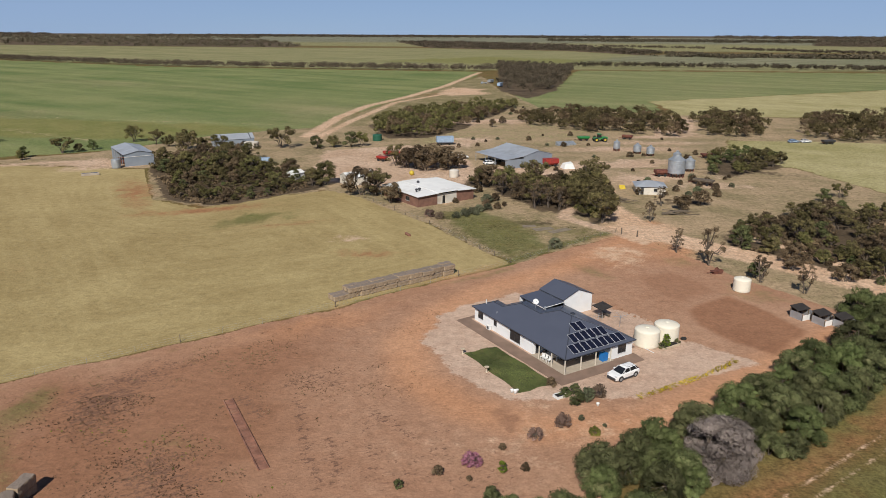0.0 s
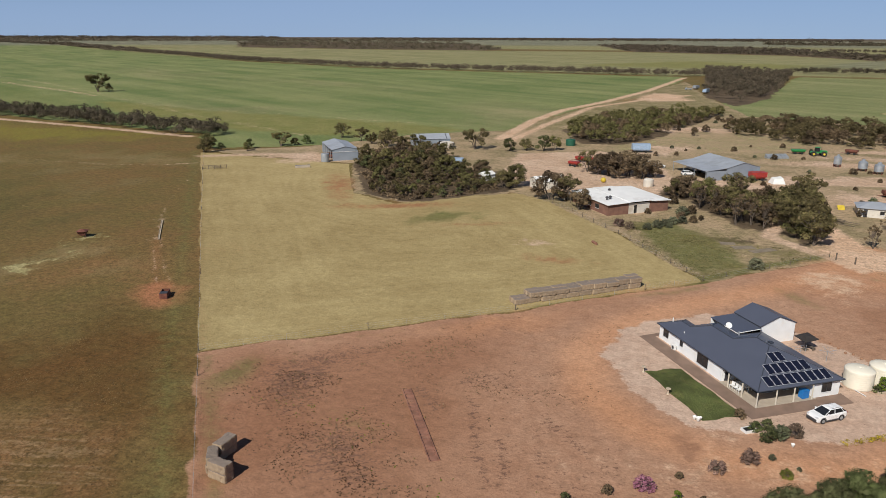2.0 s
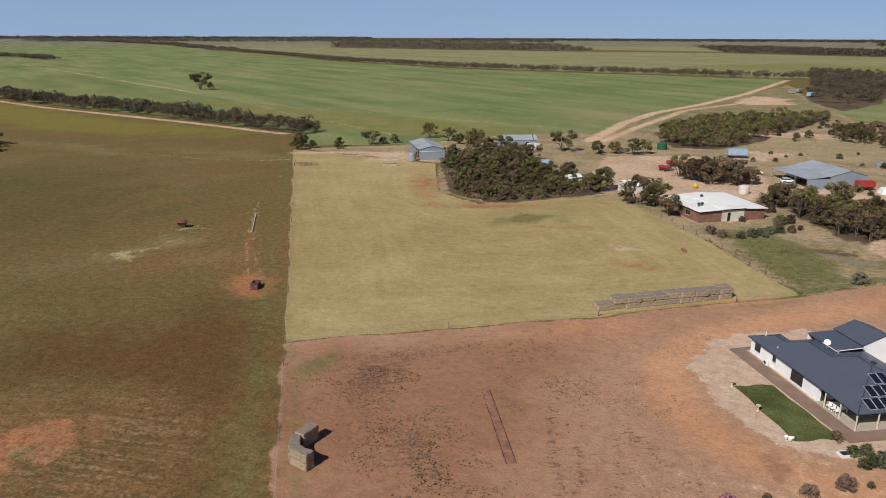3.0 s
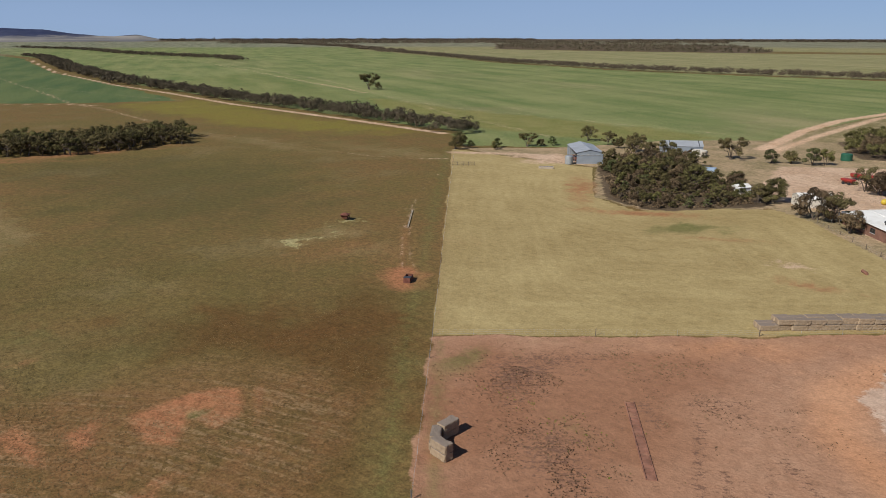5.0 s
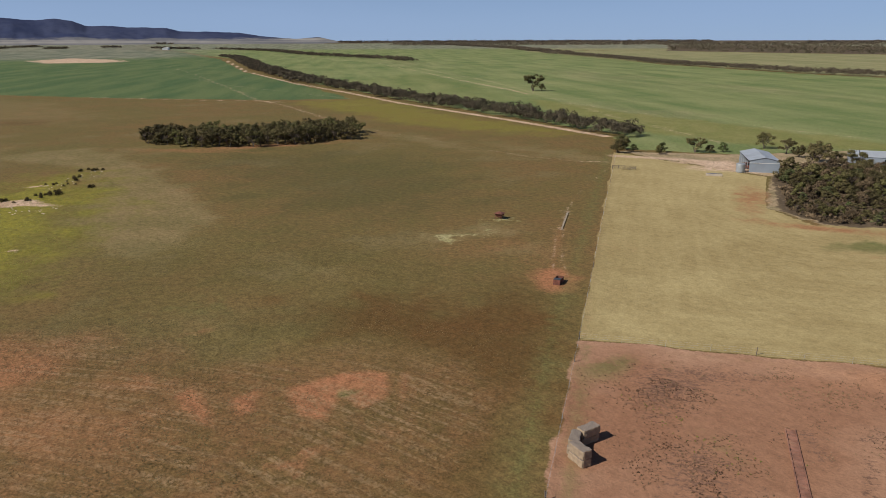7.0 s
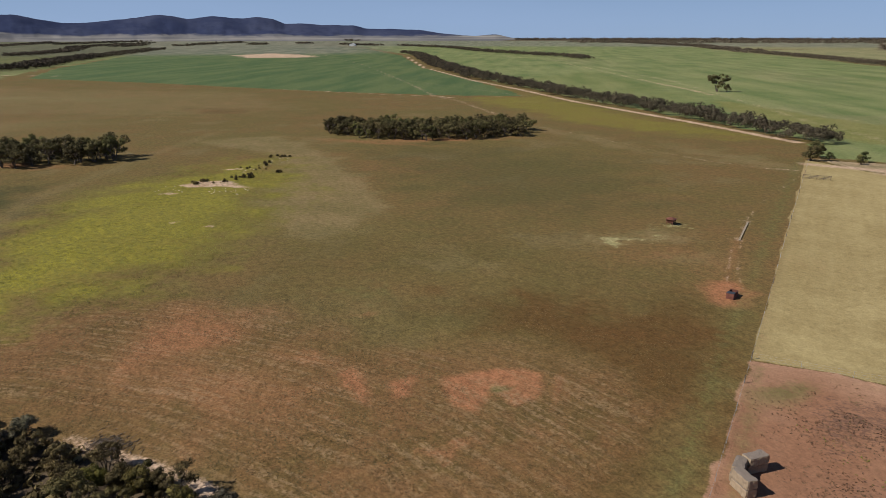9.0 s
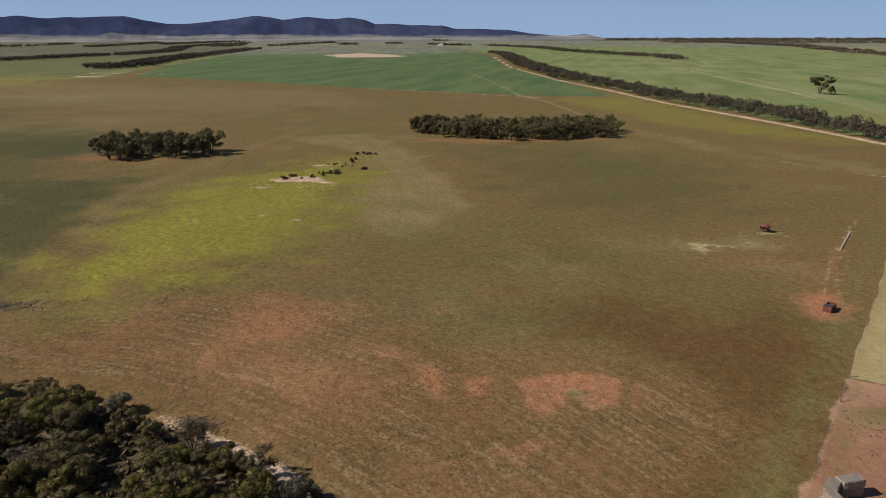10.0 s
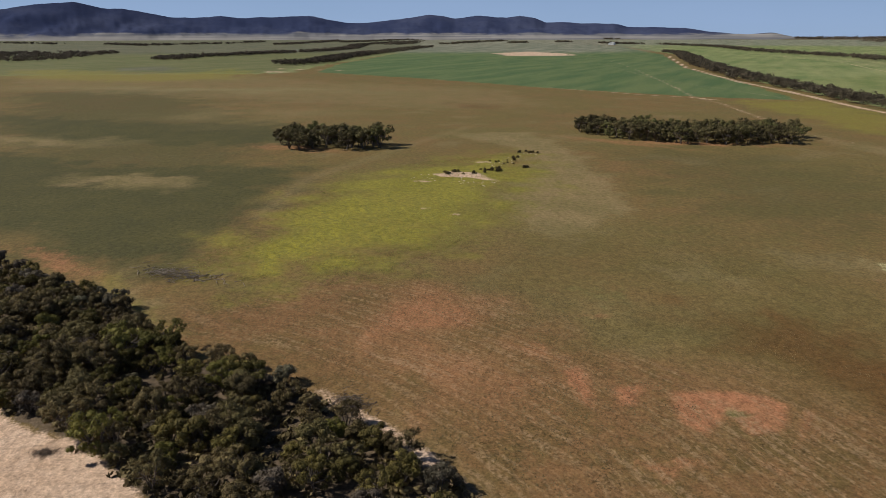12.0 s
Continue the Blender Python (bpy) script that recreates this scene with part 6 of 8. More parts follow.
    # satellite dish
    dish = part("satellite_dish", Geo().tube((6.4, 14.7, 3.2), (6.4, 14.7, 4.35), 0.03), STEEL, ob, "pale grey satellite dish on a short mast")
    g = Geo()
    n, rings_ = 18, 5
    for j in range(rings_ + 1):
        q = 0.45 * j / rings_
        g.v += [(q * math.cos(2 * math.pi * i / n), q * math.sin(2 * math.pi * i / n), 0.5 * q * q) for i in range(n)]
    g.f += [(j * n + i, j * n + (i + 1) % n, (j + 1) * n + (i + 1) % n, (j + 1) * n + i) for j in range(rings_) for i in range(n)]
    part("reflector", g, CANVAS, dish, at=pose(6.4, 14.7, 4.45, 50, 0, -20), smooth=True)
    part("feed_arm", Geo().tube((6.4, 14.7, 4.4), (6.3, 14.2, 4.75), 0.015), STEEL, dish)
    # flat-roofed carport between house and shed
    part("carport_roof", Geo().add([(8.9, 15.75, 2.55), (13.15, 15.75, 2.75), (13.15, 22.1, 2.75), (8.9, 22.1, 2.55), (8.9, 15.75, 2.45), (13.15, 15.75, 2.65), (13.15, 22.1, 2.65), (8.9, 22.1, 2.45)],
                                   [(0, 1, 2, 3), (7, 6, 5, 4), (0, 4, 5, 1), (1, 5, 6, 2), (2, 6, 7, 3), (3, 7, 4, 0)]), ROOF, ob)
    part("carport_gutter", Geo().tube((8.85, 15.7, 2.52), (13.1, 15.7, 2.72), 0.06, None, 6).tube((8.85, 15.7, 2.52), (8.85, 18.6, 2.52), 0.06, None, 6), CANVAS, ob, "white gutter")
    part("carport_wall", Geo().box(8.95, 13.1, 21.9, 22.05, 0, 2.5), WHITE_WALL, ob)


def garage():
    ob = thing("garage", "white gabled garage with a dark grey steel roof behind the house", "garage", HOUSE)
    x0, x1, y0, y1, e, top = 13.3, 19.4, 16.2, 22.1, 3.0, 4.2
    xm = (x0 + x1) / 2
    for s, xe in ((-1, x0 - 0.15), (1, x1 + 0.15)):
        ze = e - 0.06
        g = Geo().add([(xe, y0 - 0.15, ze), (xm, y0 - 0.15, top), (xm, y1 + 0.15, top), (xe, y1 + 0.15, ze)] + [(xe, y0 - 0.15, ze - 0.08), (xm, y0 - 0.15, top - 0.08), (xm, y1 + 0.15, top - 0.08), (xe, y1 + 0.15, ze - 0.08)],
                      [(0, 1, 2, 3), (7, 6, 5, 4), (0, 4, 5, 1), (1, 5, 6, 2), (2, 6, 7, 3), (3, 7, 4, 0)])
        part("roof", g, ROOF, ob)
        part("gutter", Geo().tube((xe, y0 - 0.15, ze - 0.08), (xe, y1 + 0.15, ze - 0.08), 0.06, None, 6), ROOF_EDGE, ob)
        part("barge_board", Geo().tube((xe, y0 - 0.17, ze - 0.03), (xm, y0 - 0.17, top - 0.02), 0.05, None, 6), ROOF_EDGE, ob)
    for y in (y0, y1):
        g = Geo().add([(x0, y - 0.05, 0), (x1, y - 0.05, 0), (x1, y - 0.05, e - 0.1), (xm, y - 0.05, top - 0.1), (x0, y - 0.05, e - 0.1), (x0, y + 0.05, 0), (x1, y + 0.05, 0), (x1, y + 0.05, e - 0.1), (xm, y + 0.05, top - 0.1), (x0, y + 0.05, e - 0.1)],
                      [(0, 1, 2, 3, 4), (9, 8, 7, 6, 5), (0, 5, 6, 1), (1, 6, 7, 2), (2, 7, 8, 3), (3, 8, 9, 4), (4, 9, 5, 0)])
        part("gable_wall", g, WHITE_WALL, ob)
    part("side_wall", Geo().box(x1 - 0.1, x1, y0 + 0.05, y1 - 0.05, 0, e - 0.15), WHITE_WALL, ob)
    part("side_wall", Geo().box(x0, x0 + 0.1, y0 + 2.7, y1 - 0.05, 0, e - 0.15), WHITE_WALL, ob)
    part("side_wall", Geo().box(x0, x0 + 0.1, y0 + 0.05, y0 + 2.7, 2.75, e - 0.15), WHITE_WALL, ob)
    part("downpipe", Geo().tube((x1 + 0.08, y0 + 0.1, 0), (x1 + 0.08, y0 + 0.1, e - 0.15), 0.05), ROOF_EDGE, ob)


def lot_things():
    setting("pavement", Geo().prism([(-2.2, -2.1), (12.9, -2.1), (13.2, -0.02), (13.2, 0.4), (-0.02, 0.4), (-0.02, 22.9), (2.6, 23.3), (2.6, 24.0), (-2.4, 23.6)], 0.0, 0.035), PAVING, "brown paved path round the house", "pavement", HOUSE)
    # lawn: turf bed and standing blades
    outline = [(-8.2, -0.8), (-6.6, -1.1), (-5.0, -0.8), (-3.4, -1.15), (-2.5, -0.9), (-2.7, 2.1), (-2.55, 5.2), (-2.8, 8.6), (-2.7, 12.0), (-4.6, 12.55), (-6.2, 12.3), (-7.9, 12.7), (-7.75, 9.4), (-8.1, 6.0), (-7.9, 2.6)]
    setting("lawn_bed", Geo().prism(outline, 0.0, 0.05), surface("turf", (0.085, 0.102, 0.034), 0.95, var=0.35, scale=0.5, fine=5, bump=0.4, stain=(0.15, 0.125, 0.055)), "rectangular green lawn in front of the house", "lawn", HOUSE)
    rng = np.random.default_rng(3)
    pts = np.array(scatter_fast(rng, outline, 9000))
    v = leaf_cards(rng, np.c_[pts, np.full(len(pts), 0.06)], np.full(len(pts), 0.04), 1, 0.075, 0.5, 1.6)
    me = cloud_mesh("lawn_grass", v, quads_for(v), LAWN)
    ob = new("lawn_grass", me)
    ob.matrix_basis = HOUSE
    tagged(ob, "uneven green grass of the front lawn", "grass", "", "stuff")
    # two cream tanks
    for x, y in ((30.2, 96.7), (33.7, 98.8)):
        water_tank(x, y, 1.85, 2.35, PLASTIC_CREAM, "large cream rainwater tank beside the house", "tanks by the house")
    pipe = thing("water_pipe", "white water pipe from the house to the ground", "pipe", pose(0, 0, 0))
    part("pipe_run", Geo().tube((28.0, 97.6, 0.12), (30.4, 93.4, 0.12), 0.06, None, 8).tube((28.0, 97.6, 0.12), (28.0, 97.6, 0.0), 0.06, None, 8), CANVAS, pipe)
    # planter with creeper in front of the tanks
    ob = thing("planter_bed", "low pale-edged planter against the tanks", "planter", pose(33.3, 96.0, 0, 0, 0, 31))
    for a, b in (((-1.7, -0.7), (1.7, -0.55)), ((-1.7, 0.55), (1.7, 0.7)), ((-1.7, -0.55), (-1.55, 0.55)), ((1.55, -0.55), (1.7, 0.55))):
        part("edging", Geo().box(a[0], b[0], a[1], b[1], 0, 0.3), STONE, ob)
    part("soil", Geo().box(-1.54, 1.54, -0.54, 0.54, 0, 0.22), SHADE, ob)
    rng = np.random.default_rng(8)
    CREEPER.plant(rng, 33.0, 96.2, 1.15, "creeper", "tall lime-green creeper between the tanks", "plant")
    SHRUB_GREEN.plant(rng, 32.1, 95.2, 0.9, "shrub", "green shrub before the tanks", "shrub")
    SHRUB_GREEN.plant(rng, 34.8, 96.8, 0.8, "shrub", "green shrub before the tanks", "shrub")
    ob = thing("tyre", "black tyre lying beside the tanks", "tyre", pose(36.3, 98.5, 0))
    part("tread", Geo().spin([(0.2, 0), (0.42, 0.02), (0.46, 0.12), (0.42, 0.24), (0.2, 0.25), (0.2, 0.02)], 16), RUBBER, ob, smooth=True)
    # garden bed with a low white box
    ob = thing("garden_box", "small white-sided garden box with dark soil", "planter", pose(14.9, 80.6, 0, 0, 0, 31))
    for a, b in (((-0.8, -0.5), (0.8, -0.42)), ((-0.8, 0.42), (0.8, 0.5)), ((-0.8, -0.42), (-0.72, 0.42)), ((0.72, -0.42), (0.8, 0.42))):
        part("side", Geo().box(a[0], b[0], a[1], b[1], 0, 0.35), CANVAS, ob)
    part("soil", Geo().box(-0.71, 0.71, -0.41, 0.41, 0, 0.28), SHADE, ob)
    # pedestals and pots at the lawn
    for (x, y), label in (((6.0, 87.3), "cream stone birdbath at the lawn's edge"), ((2.9, 93.0), "cream stone pedestal at the lawn's corner")):
        ob = thing("birdbath", label, "birdbath", pose(x, y, 0))
        part("foot", Geo().spin([(0.22, 0), (0.2, 0.08), (0.1, 0.14), (0.09, 0.62), (0.14, 0.68)], 14), STONE, ob, smooth=True)
        part("bowl", Geo().spin([(0.1, 0.68), (0.3, 0.76), (0.33, 0.84), (0.28, 0.82), (0.05, 0.78)], 14), STONE, ob, smooth=True)
    for x, y, s in ((8.9, 81.6, 1.0), (9.3, 81.3, 1.2), (9.6, 81.8, 0.8), (19.2, 78.3, 0.9)):
        ob = thing("flower_pot", "small white garden pot beside the lawn", "pot", pose(x, y, 0) @ Matrix.Diagonal((s, s, s, 1)), "garden pots")
        part("body", Geo().spin([(0.14, 0), (0.2, 0.28), (0.24, 0.42), (0.24, 0.47), (0.2, 0.47), (0.16, 0.3)], 12), CANVAS, ob, smooth=True)
    # air conditioner, blue bin, outdoor table and chairs
    ob = thing("air_conditioner", "white air conditioner unit beside the house wall", "air conditioner", lot(17.9, -0.05))
    part("case", Geo().box(-0.18, 0.18, -0.4, 0.4, 0.05, 0.75), CANVAS, ob, bevel=0.02)
    part("grille", Geo().tube((-0.2, 0.0, 0.4), (-0.185, 0.0, 0.4), 0.26, None, 16), FRAME_DARK, ob)
    ob = thing("blue_box", "bright blue plastic tank on the verandah corner", "box", lot(0.75, 7.7, 0.08))
    part("body", Geo().box(-0.5, 0.5, -0.4, 0.4, 0, 1.05), BLUE, ob, bevel=0.06)
    part("lid", Geo().box(-0.52, 0.52, -0.42, 0.42, 1.051, 1.11), BLUE, ob, bevel=0.02)
    ob = thing("outdoor_table", "white outdoor table on the verandah", "table", lot(4.6, 1.4, 0.08))
    part("tabletop", Geo().box(-0.45, 0.45, -0.9, 0.9, 0.7, 0.74), CANVAS, ob)
    for x in (-0.38, 0.38):
        for y in (-0.8, 0.8):
            part("leg", Geo().box(x - 0.03, x + 0.03, y - 0.03, y + 0.03, 0, 0.7), CANVAS, ob)
    first = thing("outdoor_chair", "white plastic chair at the verandah table", "chair", lot(4.0, 0.55, 0.08, -90), "chairs on the verandah")
    part("seat", Geo().box(-0.25, 0.25, -0.25, 0.25, 0.42, 0.46), CANVAS, first)
    part("backrest", Geo().box(-0.25, 0.25, 0.21, 0.25, 0.46, 0.88), CANVAS, first)
    for x in (-0.22, 0.22):
        for y in (-0.22, 0.22):
            part("leg", Geo().box(x - 0.02, x + 0.02, y - 0.02, y + 0.02, 0, 0.42), CANVAS, first)
    for u, v, a in ((4.7, 0.55, -90), (5.3, 0.5, -80), (4.2, 2.25, 90), (5.0, 2.25, 90)):
        copy_thing(first, lot(u, v, 0.08, a))
    # shade frame behind the house
    ob = thing("shade_umbrella", "dark square shade canopy tilted on a single pole", "umbrella", lot(12.9, 18.7))
    part("canopy", Geo().add([(-1.15, -1.15, 0), (1.15, -1.15, 0), (1.15, 1.15, 0), (-1.15, 1.15, 0), (0, 0, 0.28), (-1.15, -1.15, -0.1), (1.15, -1.15, -0.1), (1.15, 1.15, -0.1), (-1.15, 1.15, -0.1)],
                             [(0, 1, 4), (1, 2, 4), (2, 3, 4), (3, 0, 4), (0, 5, 6, 1), (1, 6, 7, 2), (2, 7, 8, 3), (3, 8, 5, 0), (8, 7, 6, 5)]), SHADE_CLOTH, ob, "dark faded cloth canopy", pose(0, 0, 1.95, 4, -6, 0))
    part("pole", Geo().tube((0, 0, 0.1), (0, 0, 2.1), 0.06, None, 8), FRAME_DARK, ob)
    part("base_plate", Geo().box(-0.4, 0.4, -0.4, 0.4, 0, 0.1), WOOD_GREY, ob)
    part("bench", Geo().box(0.7, 1.2, -0.8, 0.8, 0.36, 0.44).box(0.75, 1.15, -0.7, -0.6, 0, 0.36).box(0.75, 1.15, 0.6, 0.7, 0, 0.36), WOOD_GREY, ob, "low timber bench")
    ob = thing("low_fence", "thin grey mesh fence beside the garage", "fence", lot(12.2, 14.6))
    for i in range(5):
        part("post", Geo().tube((0.9 * i, 0, 0), (0.9 * i, 0, 1.1), 0.03), STEEL, ob)
    for z in (0.3, 0.7, 1.08):
        part("rail", Geo().tube((0, 0, z), (3.6, 0, z), 0.018), STEEL, ob)
    # rotary clothes line
    ob = thing("clothes_line", "grey rotary clothes line on bare ground", "clothes line", pose(27.8, 103.2, 0))
    part("pole", Geo().tube((0, 0, 0), (0, 0, 1.9), 0.04), STEEL, ob)
    for i in range(4):
        a = math.pi / 2 * i + 0.3
        part("arm", Geo().tube((0, 0, 1.65), (1.3 * math.cos(a), 1.3 * math.sin(a), 1.9), 0.025), STEEL, ob)
    for q in (0.55, 0.9, 1.25):
        g = Geo()
        for i in range(4):
            a, b = math.pi / 2 * i + 0.3, math.pi / 2 * (i + 1) + 0.3
            g.tube((q * math.cos(a), q * math.sin(a), 1.66 + 0.19 * q), (q * math.cos(b), q * math.sin(b), 1.66 + 0.19 * q), 0.006, None, 4, False)
        part("wire", g, STEEL, ob)
    for i, (x, y) in enumerate(((28.4, 113.4), (29.1, 112.0), (29.9, 110.5), (30.6, 108.7), (31.2, 107.2), (32.2, 107.0), (32.9, 105.7), (27.4, 112.8))):
        ob = thing("garden_stone", "rough reddish stone edging the back garden", "stone", pose(x, y, 0, 0, 0, 40 * i), "stones of the back garden")
        part("stone", Geo().spin([(0.14, 0), (0.24, 0.06), (0.2, 0.2), (0.08, 0.26)], 6), RED_STONE, ob)
    # yellow flower border
    rng = np.random.default_rng(9)
    spots = along(rng, [(24.8, 80.3), (30.7, 83.6), (36.5, 87.2), (41.1, 91.0)], 0.9, 0.32)
    v = leaf_cards(rng, np.c_[np.array(spots), rng.uniform(0.1, 0.3, len(spots))], rng.uniform(0.15, 0.3, len(spots)), 9, 0.09, 0.8, 0.4)
    tagged(new("flower_border", cloud_mesh("flower_border", v, quads_for(v), LEAF_YELLOW)), "narrow border of yellow-flowered ground cover", "flowers", "", "stuff")


def water_tank(x, y, r, h, material, label, group=""):
    ob = thing("water_tank", label, "water tank", pose(x, y, 0, 0, 0, 20), group)
    prof = [(r, 0)]
    for i in range(1, 9):
        prof += [(r, h * (i - 0.25) / 8), (r * 0.994, h * (i - 0.12) / 8), (r, h * i / 8)]
    prof += [(r * 0.97, h + 0.06), (r * 0.7, h + 0.24), (r * 0.3, h + 0.34), (0.24, h + 0.36)]
    part("shell", Geo().spin(prof, 32), material, ob, smooth=True)
    part("lid", Geo().spin([(0.3, h + 0.35), (0.3, h + 0.42), (0.2, h + 0.45)], 16), material, ob)
    part("outlet", Geo().tube((r - 0.02, 0, 0.15), (r + 0.12, 0, 0.15), 0.04), STEEL, ob)
    return ob


def loft(sections):
    """A skin through closed sections of equal length."""
    g = Geo()
    n = len(sections[0])
    for s in sections:
        g.v += s
    for k in range(len(sections) - 1):
        for i in range(n):
            j = (i + 1) % n
            g.f.append((k * n + i, k * n + j, (k + 1) * n + j, (k + 1) * n + i))
    g.f += [tuple(range(n))[::-1], tuple((len(sections) - 1) * n + i for i in range(n))]
    return g


def car(at, label, paint, name="car", tall=1.0):
    """A five-door car, its front towards -x."""
    ob = thing(name, label, "car", at)

    def ring(x, lo, belt, w):
        return [(x, -w * 0.92, lo), (x, -w, lo + 0.22), (x, -w, belt - 0.14), (x, -w * 0.93, belt), (x, w * 0.93, belt), (x, w, belt - 0.14), (x, w, lo + 0.22), (x, w * 0.92, lo)]
    body = [(-2.30, 0.36, 0.70, 0.70), (-2.20, 0.28, 0.84, 0.84), (-1.9, 0.22, 0.94, 0.90), (-1.1, 0.20, 1.02, 0.92), (0.0, 0.20, 1.04, 0.93), (1.4, 0.20, 1.07, 0.92), (2.1, 0.24, 1.06, 0.88), (2.28, 0.34, 0.98, 0.80)]
    part("body", loft([ring(x, a, b * tall, w) for x, a, b, w in body]), paint, ob, bevel=0.035)
    z1 = 1.60 * tall
    glass = loft([[(-1.25, -0.80, 1.0 * tall), (-1.25, 0.80, 1.0 * tall), (2.14, 0.78, 1.03 * tall), (2.14, -0.78, 1.03 * tall)], [(-0.25, -0.64, z1 - 0.07), (-0.25, 0.64, z1 - 0.07), (1.55, 0.60, z1 - 0.07), (1.55, -0.60, z1 - 0.07)]])
    part("window_glass", glass, GLASS, ob)
    part("roof", loft([[(-0.34, -0.66, z1 - 0.09), (-0.34, 0.66, z1 - 0.09), (1.72, 0.62, z1 - 0.09), (1.72, -0.62, z1 - 0.09)], [(0.0, -0.56, z1), (0.0, 0.56, z1), (1.45, 0.53, z1 - 0.02), (1.45, -0.53, z1 - 0.02)]]), paint, ob)
    for s in (-1, 1):
        for (xa, za, ya), (xb, zb, yb) in (((-1.24, 1.0, 0.81), (-0.28, 1.52, 0.66)), ((0.35, 1.04, 0.815), (0.42, 1.52, 0.655)), ((1.75, 1.04, 0.80), (1.40, 1.52, 0.625))):
            part("pillar", Geo().tube((xa, s * ya, za * tall), (xb, s * yb, zb * tall), 0.035, None, 6), paint, ob)
        part("roof_rail", Geo().tube((0.05, s * 0.56, z1 + 0.01), (1.4, s * 0.53, z1 - 0.01), 0.025, None, 6), FRAME_DARK, ob)
        part("mirror", Geo().box(-0.85, -0.70, s * 0.97 - 0.09, s * 0.97 + 0.09, 1.08 * tall, 1.22 * tall), paint, ob)
        part("headlight", Geo().box(-2.26, -2.05, s * 0.66 - 0.16, s * 0.66 + 0.16, 0.76, 0.88), PANEL_RIM, ob, "clear headlight")
        part("tail_light", Geo().box(2.14, 2.29, s * 0.70 - 0.13, s * 0.70 + 0.13, 0.86, 1.0), RED_PAINT, ob, "red tail light")
        for x in (-1.4, 1.35):
            w = part("wheel", Geo().tube((x, s * 0.74, 0.36), (x, s * 0.945, 0.36), 0.36, None, 20), RUBBER, ob)
            part("rim", Geo().tube((x, s * 0.935, 0.36), (x, s * 0.955, 0.36), 0.23, None, 12), STEEL, w, "silver alloy rim")
    part("bumper", Geo().box(-2.36, -2.2, -0.72, 0.72, 0.32, 0.62), FRAME_DARK, ob, "dark front grille and bumper")
    part("rear_bumper", Geo().box(2.2, 2.34, -0.74, 0.74, 0.34, 0.60), FRAME_DARK, ob, "dark rear bumper")
    for s in (-1, 1):
        part("sill", Geo().box(-0.95, 0.92, s * 0.925 - 0.03, s * 0.925 + 0.03, 0.2, 0.4), FRAME_DARK, ob, "dark side cladding")
        for x in (-1.4, 1.35):
            g = Geo()
            n = 10
            for i in range(n):
                a, b = math.pi * i / n, math.pi * (i + 1) / n
                g.tube((x + 0.42 * math.cos(a), s * 0.93, 0.36 + 0.42 * math.sin(a)), (x + 0.42 * math.cos(b), s * 0.93, 0.36 + 0.42 * math.sin(b)), 0.05, None, 6)
            part("wheel_arch", g, FRAME_DARK, ob, "dark wheel arch")
        for xa, xb in ((-0.42, 0.36), (0.42, 1.5)):
            part("door", Geo().box(xa - 0.25, xb - 0.02, s * 0.932 - 0.012, s * 0.932 + 0.012, 0.44, 0.88 * tall), paint, ob)
    return ob


def truck(at, label, paint, name="farm_truck"):
    ob = thing(name, label, "truck", at)
    part("cab", loft([[(-2.6, -1.0, 0.6), (-2.6, 1.0, 0.6), (-1.0, 1.0, 0.6), (-1.0, -1.0, 0.6)], [(-2.5, -1.0, 1.5), (-2.5, 1.0, 1.5), (-1.0, 1.0, 1.5), (-1.0, -1.0, 1.5)], [(-2.1, -0.85, 2.2), (-2.1, 0.85, 2.2), (-1.1, 0.85, 2.2), (-1.1, -0.85, 2.2)]]), paint, ob)
    part("windscreen", Geo().face((-2.49, -0.8, 1.55), (-2.49, 0.8, 1.55), (-2.17, 0.72, 2.12), (-2.17, -0.72, 2.12)), GLASS, ob)
    part("tray", Geo().box(-0.85, 3.0, -1.15, 1.15, 0.85, 1.0).box(-0.85, 3.0, -1.15, -1.08, 1.0, 1.5).box(-0.85, 3.0, 1.08, 1.15, 1.0, 1.5).box(2.93, 3.0, -1.08, 1.08, 1.0, 1.5), paint, ob)
    for x in (-1.9, 1.9):
        for s in (-1, 1):
            part("wheel", Geo().tube((x, s * 0.75, 0.45), (x, s * 1.05, 0.45), 0.45, None, 16), RUBBER, ob)
    return ob


def trailer(at, label, paint, l=5.0, w=2.3, h=1.3, name="grain_trailer"):
    ob = thing(name, label, "trailer", at)
    part("hopper", loft([[(-l / 2 + 0.5, -w / 2 + 0.4, 0.8), (-l / 2 + 0.5, w / 2 - 0.4, 0.8), (l / 2 - 0.5, w / 2 - 0.4, 0.8), (l / 2 - 0.5, -w / 2 + 0.4, 0.8)],
                         [(-l / 2, -w / 2, 1.3), (-l / 2, w / 2, 1.3), (l / 2, w / 2, 1.3), (l / 2, -w / 2, 1.3)], [(-l / 2, -w / 2, 1.3 + h), (-l / 2, w / 2, 1.3 + h), (l / 2, w / 2, 1.3 + h), (l / 2, -w / 2, 1.3 + h)]]), paint, ob)
    part("drawbar", Geo().tube((-l / 2 - 1.6, 0, 0.5), (-l / 2 + 0.4, 0, 0.8), 0.08), RUST, ob)
    part("chassis", Geo().box(-l / 2 + 0.2, l / 2 - 0.2, -0.5, 0.5, 0.62, 0.8), RUST, ob)
    for x in (-l / 4, l / 4):
        for s in (-1, 1):
            part("wheel", Geo().tube((x, s * 0.75, 0.45), (x, s * 1.05, 0.45), 0.45, None, 14), RUBBER, ob)
    return ob


